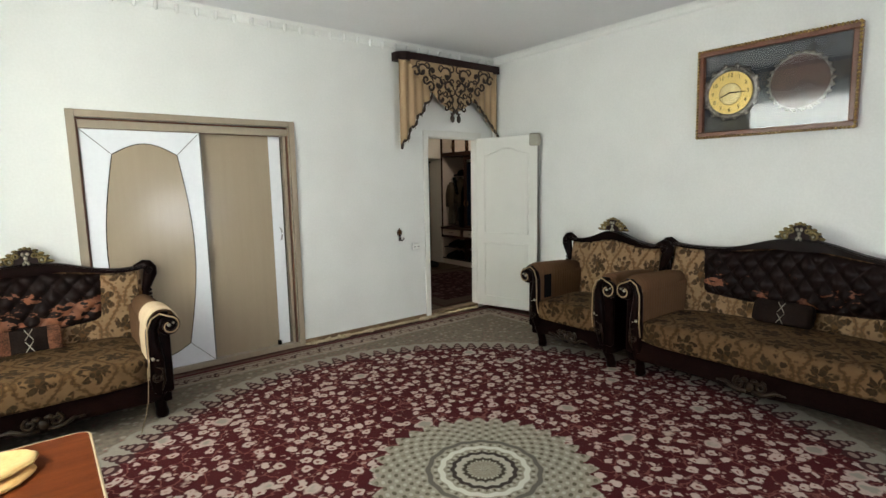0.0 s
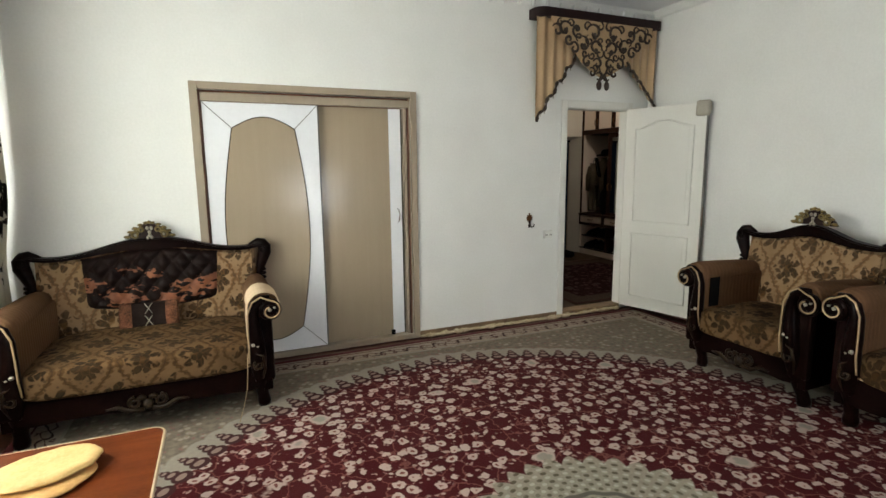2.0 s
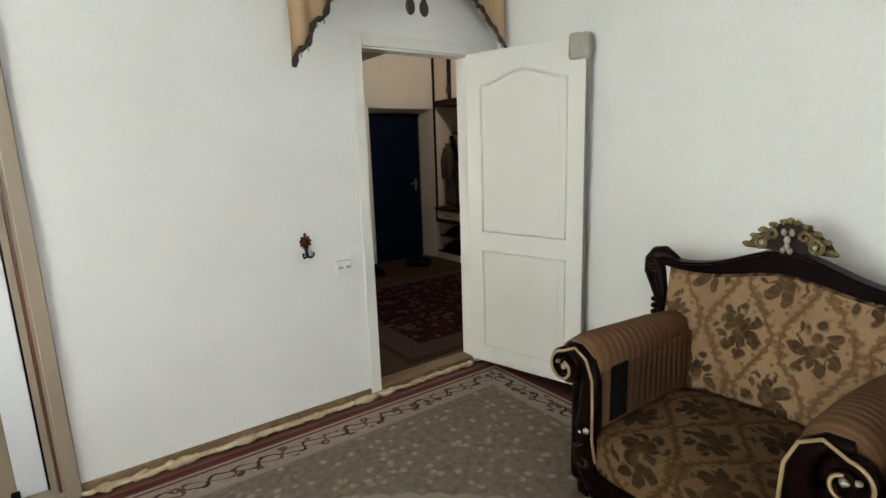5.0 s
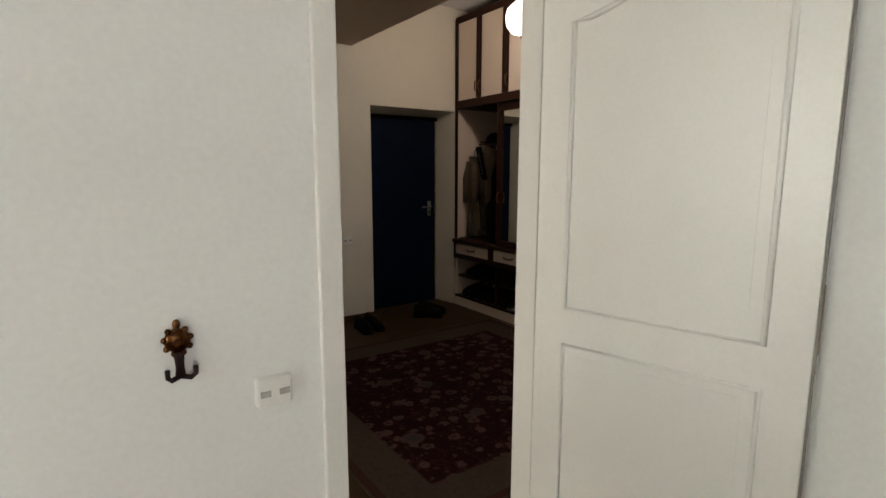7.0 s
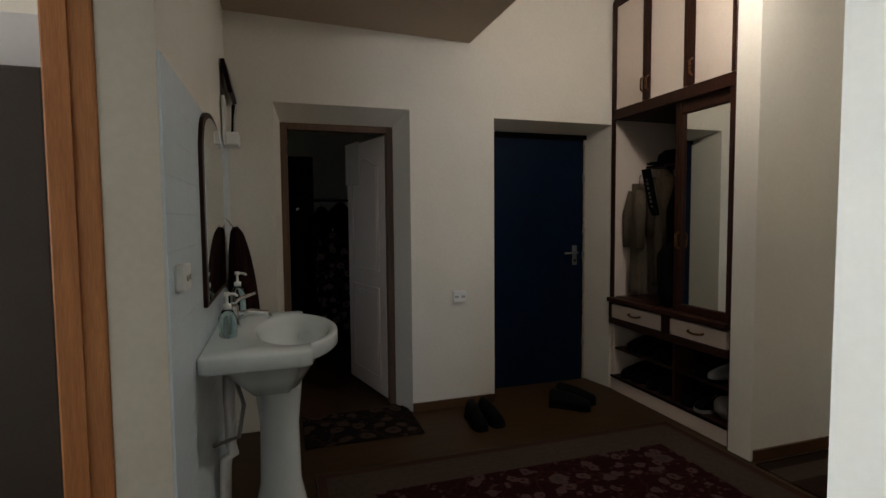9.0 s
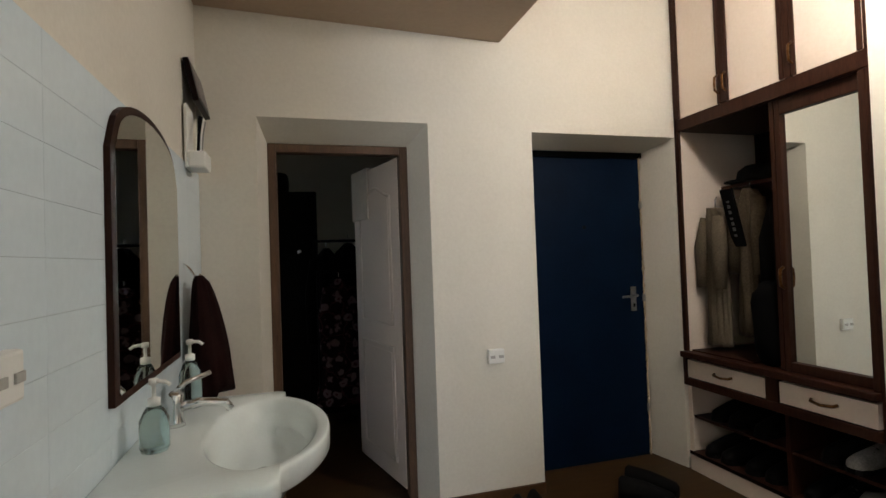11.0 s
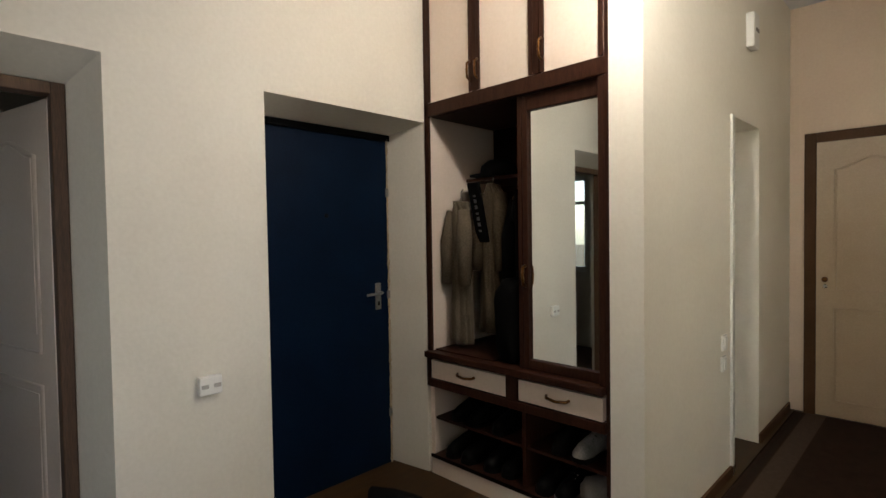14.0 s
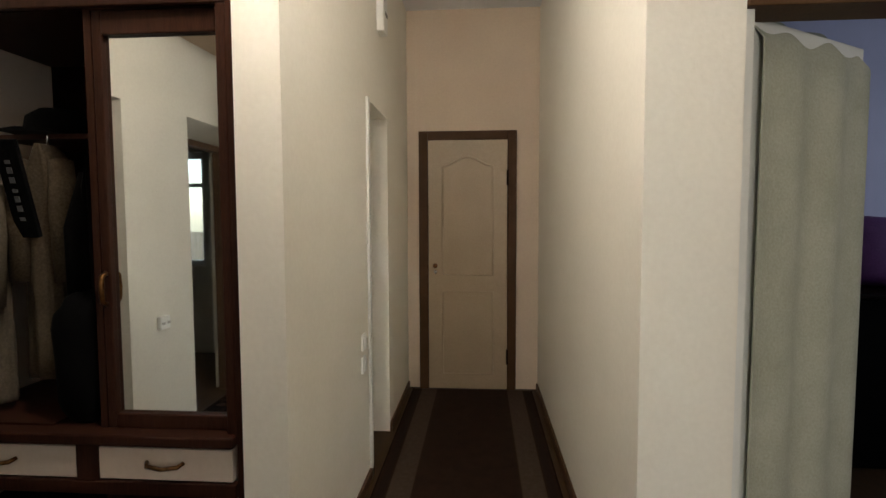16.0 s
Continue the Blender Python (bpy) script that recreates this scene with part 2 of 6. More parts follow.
prism(bm, [(3.02, 2.005), (3.32, 1.955), (3.32, HC), (3.02, HC)], 5.735, 6.68, "x")
setting("wall_hall_north", bm, M["cream"], "cream painted wall with two door recesses", "wall")
setting("wall_pillar", wall(bmesh.new(), "x", 6.655, 9.235, 1.757, 1.90, HF, HC, [(7.80, 8.364, HF, 2.0)]), M["lit_cream"], "cream painted corridor wall with door recess", "wall")
setting("wall_wardrobe_back", B(7.28, 7.4, 1.90, 3.02, HF, HC), M["cream"], "cream painted wall", "wall")
setting("wall_side_room", B(7.7, 8.5, 1.9, 2.0, HF, 2.1), M["white_door"], "closed white side door panel", "door")
# cream wall turned peach: warm light at the corridor end put into the colour
setting("wall_corridor_end", wall(bmesh.new(), "y", 0.60, 1.90, 9.235, 9.36, HF, HC), mat("warm_lit_cream_plaster", (0.70, 0.57, 0.44), (0.65, 0.52, 0.40), 2.5, 0.7, 0.12, 60), "cream painted corridor end wall", "wall")
setting("wall_corridor_south", B(6.655, 9.235, 0.60, 0.726, HF, HC), M["lit_cream"], "cream painted corridor wall", "wall")
setting("wall_bedroom", wall(bmesh.new(), "y", -0.62, 0.60, 6.655, 6.78, HF, HC, [(-0.36, 0.462, HF, 1.98)]), M["lit_cream"], "cream painted wall with bedroom doorway", "wall")
setting("wall_annex_south", B(WB + 0.13, 6.655, -0.74, -0.62, HF, HC), M["cream"], "cream painted wall", "wall")
setting("wall_bedroom_far", B(9.3, 9.42, -3.2, 0.60, HF, HC), mat("blue_grey_wallpaper", (0.45, 0.47, 0.62), (0.40, 0.42, 0.57), 4, 0.7, 0.05), "pale blue bedroom wall", "wall")
setting("wall_bedroom_south", B(6.0, 9.42, -3.32, -3.2, HF, HC), M["plaster"], "white bedroom wall", "wall")
setting("wall_bedroom_west", B(6.655, 6.78, -3.2, -0.62, HF, HC), M["plaster"], "white bedroom wall", "wall")
setting("ceiling_hall", B(0.5, 9.6, WT, 5.9, HC, HC + 0.1), M["ceiling"], "pale painted ceiling", "ceiling")
setting("ceiling_annex", B(WB + 0.13, 9.6, -3.32, WT, HC, HC + 0.1), M["ceiling"], "pale painted ceiling", "ceiling")
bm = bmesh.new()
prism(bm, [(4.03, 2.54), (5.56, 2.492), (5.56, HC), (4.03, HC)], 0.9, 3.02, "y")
setting("ceiling_soffit", bm, M["soffit"], "beige lowered ceiling box", "ceiling")

# store room behind the north wall, kitchen behind the sink wall
setting("wall_store_west", wall(bmesh.new(), "y", 3.32, 5.8, 3.18, 3.3, HF, HC, [(3.95, 4.95, 0.9, 2.05)]), M["cream"], "cream store room wall with window", "wall")
setting("wall_store_north", B(3.18, 7.4, 5.8, 5.92, HF, HC), M["cream"], "cream store room wall", "wall")
setting("wall_store_east", B(5.7, 5.82, 3.32, 5.8, HF, HC), M["cream"], "cream store room wall", "wall")
setting("wall_behind_entrance", B(5.82, 7.4, 3.5, 3.62, HF, HC), M["cream"], "wall behind the entrance door", "wall")
setting("wall_kitchen_north", B(0.5, 3.9, 3.2, 3.32, HF, HC), M["cream"], "cream kitchen wall", "wall")
setting("wall_kitchen_west", wall(bmesh.new(), "y", WT, 3.2, 0.5, 0.62, HF, HC, [(1.0, 2.2, 1.0, 2.0)]), M["cream"], "cream kitchen wall", "wall")
setting("ground", B(-60, 60, -60, 60, -0.6, -0.5), mat("ground_soil", (0.2, 0.17, 0.12), (0.12, 0.11, 0.07), 0.5, 0.9, 0.2), "bare ground outside", "ground")


# ---- patterned materials ----
class Nodes:
    """Short hand for building pattern node trees."""

    def __init__(self, name, rough=0.9):
        self.m = bpy.data.materials.new(name)
        self.m.use_nodes = True
        self.n, self.l = self.m.node_tree.nodes, self.m.node_tree.links
        self.b = self.n["Principled BSDF"]
        self.b.inputs["Roughness"].default_value = rough
        self.b.inputs["Specular IOR Level"].default_value = 0.08

    def put(self, socket, v):
        if hasattr(v, "is_linked"):
            self.l.new(v, socket)
        else:
            socket.default_value = v

    def f(self, op, a, b=0.0, c=0.0):
        n = self.n.new("ShaderNodeMath")
        n.operation = op
        for s, v in zip(n.inputs, (a, b, c)):
            self.put(s, v)
        return n.outputs[0]

    def xyz(self, c=(0, 0, 0)):
        tc, sep = self.n.new("ShaderNodeTexCoord"), self.n.new("ShaderNodeSeparateXYZ")
        mp = self.n.new("ShaderNodeMapping")
        mp.inputs["Location"].default_value = [-v for v in c]
        self.l.new(tc.outputs["Object"], mp.inputs[0])
        self.l.new(mp.outputs[0], sep.inputs[0])
        self.vec = mp.outputs[0]
        return sep.outputs

    def join(self, x, y, z=0.0):
        n = self.n.new("ShaderNodeCombineXYZ")
        for s, v in zip(n.inputs, (x, y, z)):
            self.put(s, v)
        return n.outputs[0]

    def noise(self, scale, detail=3.0, vec=None):
        n = self.n.new("ShaderNodeTexNoise")
        n.inputs["Scale"].default_value, n.inputs["Detail"].default_value = scale, detail
        self.l.new(vec or self.vec, n.inputs[0])
        return n.outputs[0]

    def cells(self, scale, feature="F1", vec=None, rand=1.0, out=0):
        n = self.n.new("ShaderNodeTexVoronoi")
        n.feature = feature
        n.inputs["Scale"].default_value, n.inputs["Randomness"].default_value = scale, rand
        self.l.new(vec or self.vec, n.inputs["Vector"])
        return n.outputs[out]

    def mix(self, fac, a, b):
        n = self.n.new("ShaderNodeMix")
        n.data_type = "RGBA"
        self.put(n.inputs[0], fac)
        for s, v in ((n.inputs[6], a), (n.inputs[7], b)):
            self.put(s, (*v, 1) if isinstance(v, tuple) else v)
        return n.outputs[2]

    def less(self, a, b, soft=0.0):
        if not soft:
            return self.f("LESS_THAN", a, b)
        n = self.n.new("ShaderNodeMapRange")
        n.interpolation_type = "SMOOTHSTEP"
        d = self.f("SUBTRACT", a, b)
        self.l.new(d, n.inputs[0])
        n.inputs[1].default_value, n.inputs[2].default_value = -soft, soft
        n.inputs[3].default_value, n.inputs[4].default_value = 1, 0
        return n.outputs[0]

    def done(self, color, height=None, strength=0.2):
        self.put(self.b.inputs["Base Color"], color)
        if height is not None:
            bp = self.n.new("ShaderNodeBump")
            bp.inputs["Strength"].default_value, bp.inputs["Distance"].default_value = strength, 0.004
            self.l.new(height, bp.inputs["Height"]), self.l.new(bp.outputs[0], self.b.inputs["Normal"])
        return self.m


def florals(k, ground, pale, vine, dark, size=1.0):
    """Blossoms, leaves and stems strewn over a ground colour."""
    wob = k.n.new("ShaderNodeMix")
    wob.data_type = "VECTOR"
    wob.inputs[0].default_value = 0.055
    col = k.n.new("ShaderNodeTexNoise")
    col.inputs["Scale"].default_value = 20 / size
    k.l.new(k.vec, col.inputs[0]), k.l.new(k.vec, wob.inputs[4]), k.l.new(col.outputs[1], wob.inputs[5])
    v = wob.outputs[1]
    stems = k.cells(7.0 / size, "DISTANCE_TO_EDGE", v)
    c = k.mix(k.less(stems, 0.022, 0.012), ground, vine)
    leaves = k.cells(21 / size, "F1", v, 0.9)
    c = k.mix(k.less(leaves, 0.23, 0.05), c, k.mix(k.noise(11), pale, vine))
    bl = k.cells(11.5 / size, "F1", v, 0.75)
    c = k.mix(k.less(bl, 0.34, 0.04), c, pale)
    c = k.mix(k.less(bl, 0.13, 0.04), c, vine)
    big = k.cells(3.6 / size, "F1", v, 0.9)
    rim = k.f("MULTIPLY", k.less(big, 0.19, 0.03), k.f("GREATER_THAN", big, 0.0))
    c = k.mix(rim, c, k.mix(k.less(big, 0.13, 0.04), pale, dark))
    return c


def carpet(name, c):
    """A wool carpet with a round red field, a pale rosette and a patterned border."""
    k = Nodes(name, 0.95)
    x, y, _ = k.xyz((c[0], c[1], 0))
    r = k.f("SQRT", k.f("ADD", k.f("MULTIPLY", x, x), k.f("MULTIPLY", y, y)))
    th = k.f("ARCTAN2", y, x)

    def tooth(count, sharp=1.0):
        t = k.f("FRACT", k.f("MULTIPLY", th, count / math.tau))
        return k.f("POWER", k.f("SUBTRACT", 1.0, k.f("MULTIPLY", k.f("ABSOLUTE", k.f("SUBTRACT", t, 0.5)), 2.0)), sharp)

    red = florals(k, (0.060, 0.003, 0.005), (0.45, 0.35, 0.30), (0.16, 0.05, 0.04), (0.27, 0.255, 0.21))
    ground = k.mix(k.noise(26, 4), (0.075, 0.056, 0.040), (0.28, 0.225, 0.17))
    ground = k.mix(k.less(k.cells(15, "F1"), 0.26, 0.1), ground, (0.30, 0.25, 0.20))
    ground = k.mix(k.f("MULTIPLY", k.less(k.cells(23, "F1"), 0.24, 0.08), 0.8), ground, (0.22, 0.115, 0.095))
    pale = k.mix(k.noise(40, 3), (0.23, 0.205, 0.165), (0.33, 0.30, 0.245))
    out = k.mix(k.less(r, k.f("ADD", 2.245, k.f("MULTIPLY", tooth(104, 0.5), 0.03)), 0.01), ground, pale)
    out = k.mix(k.less(r, 2.085, 0.006), out, red)
    # tiered teeth round the red field
    e = k.f("MULTIPLY", k.f("ABSOLUTE", k.f("SUBTRACT", k.f("FRACT", k.f("MULTIPLY", th, 104 / math.tau)), 0.5)), 0.129)
    e2 = k.f("MULTIPLY", e, e)
    for dc, rr in ((2.088, 0.058), (2.146, 0.040), (2.190, 0.026), (2.216, 0.014)):
        q = k.f("SUBTRACT", r, dc)
        dist = k.f("SQRT", k.f("ADD", e2, k.f("MULTIPLY", k.f("MULTIPLY", q, q), 1.5)))
        out = k.mix(k.less(dist, rr, 0.005), out, (0.045, 0.012, 0.012))
        q = k.f("SUBTRACT", r, dc + 0.006)
        dist = k.f("SQRT", k.f("ADD", e2, k.f("MULTIPLY", k.f("MULTIPLY", q, q), 2.5)))
        out = k.mix(k.less(dist, rr * 0.58, 0.005), out, (0.25, 0.17, 0.14))
    # rosette
    ros = k.mix(k.noise(45, 4), (0.20, 0.175, 0.13), (0.37, 0.335, 0.265))
    dots = k.f("MULTIPLY", k.f("SINE", k.f("MULTIPLY", r, 88.0)), k.f("SINE", k.f("MULTIPLY", th, 30.0)))
    ros = k.mix(k.f("MULTIPLY", k.less(dots, -0.55, 0.2), k.less(0.35, k.noise(14, 2), 0.2)), ros, (0.10, 0.085, 0.055))
    ros = k.mix(k.f("MULTIPLY", k.less(0.62, dots, 0.15), 0.8), ros, (0.44, 0.42, 0.35))
    for ring, w, col in ((0.305, 0.014, (0.11, 0.10, 0.08)), (0.235, 0.016, (0.58, 0.56, 0.48)), (0.17, 0.013, (0.035, 0.025, 0.02)), (0.14, 0.016, (0.40, 0.36, 0.29)), (0.105, 0.010, (0.04, 0.03, 0.02)), (0.06, 0.01, (0.25, 0.22, 0.17))):
        wob = k.f("ADD", ring, k.f("MULTIPLY", k.f("SINE", k.f("MULTIPLY", th, 16.0)), 0.005))
        ros = k.mix(k.less(k.f("ABSOLUTE", k.f("SUBTRACT", r, wob)), w, 0.004), ros, col)
    out = k.mix(k.less(r, k.f("ADD", 0.55, k.f("MULTIPLY", tooth(32, 0.7), 0.08)), 0.008), out, ros)
    # border along the straight edges
    dx = k.f("SUBTRACT", 2.6, k.f("ABSOLUTE", x))
    dy = k.f("SUBTRACT", 2.65, k.f("ABSOLUTE", y))
    d = k.f("MINIMUM", dx, dy)
    along = k.f("ADD", x, y)
    bend = k.f("MULTIPLY", k.f("SUBTRACT", k.noise(18, 3), 0.5), 0.05)
    wave = k.f("ADD", k.f("MULTIPLY", k.f("SINE", k.f("MULTIPLY", along, 27.0)), 0.034), bend)
    bord = k.mix(k.noise(30, 3), (0.22, 0.165, 0.125), (0.40, 0.32, 0.26))
    ink = (0.035, 0.015, 0.013)
    bord = k.mix(k.less(k.f("ABSOLUTE", k.f("SUBTRACT", d, k.f("ADD", 0.165, wave))), 0.008, 0.004), bord, ink)
    bord = k.mix(k.less(k.f("ABSOLUTE", k.f("SUBTRACT", d, k.f("SUBTRACT", 0.165, wave))), 0.006, 0.004), bord, (0.10, 0.05, 0.04))
    band = k.less(k.f("ABSOLUTE", k.f("SUBTRACT", d, 0.165)), 0.062, 0.01)
    lobes = k.f("ADD", k.cells(14, "F1"), k.f("MULTIPLY", k.f("SUBTRACT", k.noise(40, 2), 0.5), 0.35))
    bord = k.mix(k.f("MULTIPLY", k.less(lobes, 0.32, 0.06), band), bord, k.mix(k.noise(16, 2), ink, (0.13, 0.06, 0.045)))
    bord = k.mix(k.f("MULTIPLY", k.less(lobes, 0.12, 0.05), band), bord, (0.36, 0.26, 0.20))
    bord = k.mix(k.less(k.f("ABSOLUTE", k.f("SUBTRACT", d, 0.078)), 0.007), bord, (0.10, 0.04, 0.035))
    bord = k.mix(k.less(k.f("ABSOLUTE", k.f("SUBTRACT", d, 0.255)), 0.010), bord, (0.27, 0.235, 0.19))
    bord = k.mix(k.less(d, 0.05, 0.004), bord, (0.11, 0.025, 0.025))
    out = k.mix(k.less(d, 0.265, 0.004), out, bord)
    wear = k.noise(2.2, 3)
    out = k.mix(k.f("MULTIPLY", wear, 0.15), out, (0.10, 0.075, 0.065))
    k.b.inputs["Specular IOR Level"].default_value = 0.1
    return k.done(out, k.noise(420, 2), 0.5)


def damask(name, base=(0.23, 0.138, 0.072), dark=(0.007, 0.004, 0.002), light=(0.37, 0.24, 0.135)):
    """Woven upholstery: half-dropped bouquets of dark leaves inside a lattice of leafy scrolls."""
    k = Nodes(name, 0.85)
    x, y, z = k.xyz()
    W, H = 0.27, 0.38
    warp = k.f("MULTIPLY", k.f("SUBTRACT", k.noise(26, 4), 0.5), 0.10)
    u = k.f("ADD", k.f("DIVIDE", x, W), k.f("MULTIPLY", warp, 2.0))
    v = k.f("ADD", k.f("DIVIDE", k.f("SUBTRACT", z, y), H), warp)
    row = k.f("FLOOR", k.f("MULTIPLY", v, 2.0))
    lu = k.f("SUBTRACT", k.f("FRACT", k.f("ADD", k.f("ADD", u, 50.0), k.f("MULTIPLY", row, 0.5))), 0.5)
    lv = k.f("SUBTRACT", k.f("FRACT", k.f("ADD", k.f("MULTIPLY", v, 2.0), 60.0)), 0.5)
    a, b = k.f("MULTIPLY", lu, W), k.f("MULTIPLY", lv, H / 2)
    rad = k.f("SQRT", k.f("ADD", k.f("MULTIPLY", a, a), k.f("MULTIPLY", b, b)))
    ang = k.f("ARCTAN2", b, a)
    mid = tuple(0.42 * p + 0.58 * q for p, q in zip(base, dark))
    ochre = (base[0] * 0.62, base[1] * 0.50, base[2] * 0.32)
    c = k.mix(k.noise(14, 4), light, base)
    # lattice of scrolls, feathered by leaves
    edge = k.f("ABSOLUTE", k.f("SUBTRACT", k.f("ABSOLUTE", lu), k.f("ADD", 0.25, k.f("MULTIPLY", k.f("COSINE", k.f("MULTIPLY", lv, math.pi)), 0.19))))
    feather = k.f("MULTIPLY", k.f("ABSOLUTE", k.f("SINE", k.f("MULTIPLY", lv, 21.0))), 0.05)
    c = k.mix(k.f("MULTIPLY", k.less(edge, k.f("ADD", 0.02, feather), 0.02), 0.75), c, ochre)
    c = k.mix(k.f("MULTIPLY", k.less(edge, 0.013, 0.008), 0.8), c, mid)
    # bouquet: an inner blossom and an outer ring of leaves
    leaf = k.f("ABSOLUTE", k.f("COSINE", k.f("ADD", k.f("MULTIPLY", ang, 3.5), k.f("MULTIPLY", rad, 18.0))))
    outer = k.less(rad, k.f("ADD", 0.034, k.f("MULTIPLY", k.f("POWER", leaf, 0.7), 0.058)), 0.006)
    tips = k.less(k.cells(24, "F1"), 0.68, 0.10)
    outer = k.f("MULTIPLY", outer, tips)
    c = k.mix(outer, c, k.mix(k.noise(38, 2), dark, mid))
    rib = k.less(k.cells(24, "DISTANCE_TO_EDGE"), 0.05, 0.03)
    c = k.mix(k.f("MULTIPLY", k.f("MULTIPLY", outer, rib), 0.6), c, ochre)
    c = k.mix(k.f("MULTIPLY", k.less(rad, 0.017, 0.006), 0.7), c, ochre)
    sprig = k.less(k.cells(30, "F1"), 0.22, 0.08)
    c = k.mix(k.f("MULTIPLY", k.f("MULTIPLY", sprig, k.less(0.085, rad, 0.01)), 0.7), c, mid)
    wear = k.noise(4, 3)
    c = k.mix(k.f("MULTIPLY", k.less(0.52, wear, 0.15), 0.35), c, tuple(0.6 * q for q in base))
    k.b.inputs["Specular IOR Level"].default_value = 0.10
    return k.done(c, k.noise(240, 3), 0.45)


def patched(name, bare=0.585):
    """Dark buttoned leather, its surface peeling off in flakes that bare an orange backing."""
    k = Nodes(name, 0.45)
    x, y, z = k.xyz()
    c = k.mix(k.noise(16, 4), (0.004, 0.0018, 0.0014), (0.013, 0.0048, 0.0034))
    k.b.inputs["Specular IOR Level"].default_value = 0.13
    vec = k.join(k.f("MULTIPLY", x, 0.7), y, k.f("MULTIPLY", z, 1.6))
    low = k.f("MULTIPLY", k.f("SUBTRACT", 0.78, z), 0.35)
    p = k.f("ADD", k.f("ADD", k.f("MULTIPLY", k.noise(5.0, 2, vec), 0.7), k.f("MULTIPLY", k.noise(30, 3, vec), 0.3)), low)
    c = k.mix(k.less(bare, p, 0.012), c, k.mix(k.noise(11, 3), (0.27, 0.085, 0.030), (0.15, 0.075, 0.055)))
    return k.done(c, k.noise(60, 2), 0.3)


def corduroy(name):
    """Tan arm cloth gathered in pleats across the arm."""
    k = Nodes(name, 0.9)
    x, y, z = k.xyz()
    w = k.f("SINE", k.f("ADD", k.f("MULTIPLY", y, 170.0), k.f("MULTIPLY", k.noise(6, 2), 5.0)))
    c = k.mix(k.noise(8, 4), (0.155, 0.080, 0.040), (0.105, 0.055, 0.028))
    # valleys between pleats darkened: crease shade put into the cloth colour
    c = k.mix(k.f("MULTIPLY", k.less(w, -0.72, 0.2), 0.28), c, (0.09, 0.048, 0.025))
    return k.done(c, w, 0.35)


def flowered(name):
    """Cream curtain cloth with bands of dark flowers and thin stems; light from the window comes through it."""
    k = Nodes(name, 0.8)
    x, y, z = k.xyz()
    y = k.f("ADD", y, k.f("MULTIPLY", x, 0.35))
    c = k.mix(k.noise(5, 3), (0.62, 0.57, 0.46), (0.50, 0.46, 0.36))
    ink = (0.012, 0.009, 0.006)
    lean = k.f("ADD", y, k.f("MULTIPLY", k.f("SINE", k.f("MULTIPLY", z, 5.5)), 0.07))
    stem = k.f("ABSOLUTE", k.f("SUBTRACT", k.f("FRACT", k.f("MULTIPLY", lean, 13.0)), 0.5))
    c = k.mix(k.f("MULTIPLY", k.less(stem, 0.055, 0.03), k.less(k.f("ABSOLUTE", k.f("SUBTRACT", z, 1.98)), 0.30, 0.06)), c, (0.10, 0.075, 0.045))
    wob = k.f("MULTIPLY", k.f("SUBTRACT", k.noise(26, 3), 0.5), 0.035)
    for z0, per, size, shift in ((2.56, 0.15, 0.088, 0.0), (2.45, 0.13, 0.082, 0.3), (2.34, 0.16, 0.070, 0.6), (1.70, 0.15, 0.046, 0.2), (1.62, 0.21, 0.030, 0.7), (1.40, 0.13, 0.070, 0.1), (1.29, 0.12, 0.074, 0.55), (1.19, 0.15, 0.066, 0.8), (0.90, 0.17, 0.060, 0.4), (0.82, 0.23, 0.036, 0.0), (0.60, 0.25, 0.040, 0.5), (0.25, 0.2, 0.04, 0.2)):
        a = k.f("MULTIPLY", k.f("SUBTRACT", k.f("FRACT", k.f("ADD", k.f("DIVIDE", y, per), shift)), 0.5), per)
        b = k.f("SUBTRACT", z, k.f("ADD", z0, k.f("MULTIPLY", k.f("SINE", k.f("MULTIPLY", y, 11.0 + 10 * shift)), 0.03)))
        rad = k.f("ADD", k.f("SQRT", k.f("ADD", k.f("MULTIPLY", a, a), k.f("MULTIPLY", b, b))), wob)
        ang = k.f("ARCTAN2", b, a)
        pet = k.f("MULTIPLY", k.f("ADD", 0.55, k.f("MULTIPLY", k.f("ABSOLUTE", k.f("COSINE", k.f("ADD", k.f("MULTIPLY", ang, 2.5), shift * 5))), 0.45)), size)
        c = k.mix(k.less(rad, pet, 0.004), c, ink)
        vein = k.f("MULTIPLY", k.less(k.f("ABSOLUTE", k.f("SUBTRACT", rad, pet)), 0.3 * size, 0.004), k.less(k.f("ABSOLUTE", k.f("SINE", k.f("MULTIPLY", ang, 5.0))), 0.12, 0.05))
        c = k.mix(k.f("MULTIPLY", vein, 0.8), c, (0.34, 0.31, 0.24))
    out = k.done(c, k.noise(200, 2), 0.2)
    tr, mx = k.n.new("ShaderNodeBsdfTranslucent"), k.n.new("ShaderNodeMixShader")
    k.put(tr.inputs[0], c)
    mx.inputs[0].default_value = 0.3
    k.l.new(k.b.outputs[0], mx.inputs[1]), k.l.new(tr.outputs[0], mx.inputs[2])
    k.l.new(mx.outputs[0], k.n["Material Output"].inputs[0])
    return out


RUG_C = (2.38, -2.75)
M["rug"] = carpet("living_carpet_pile", RUG_C)
M["damask"] = damask("tan_flowered_upholstery")
# same cloth for the seats: slight wear, plus their shade put into the colour
M["damask_seat"] = damask("worn_shaded_flowered_upholstery", (0.092, 0.050, 0.022), (0.005, 0.003, 0.0015), (0.150, 0.088, 0.042))
M["bronze"] = mat("dark_bronze", (0.20, 0.085, 0.03), (0.05, 0.02, 0.008), 70, 0.3, 0.2, 90, metal=1.0)
M["patched"] = patched("peeling_dark_leather")
M["patched_less"] = patched("dark_leather_few_flakes", 0.645)
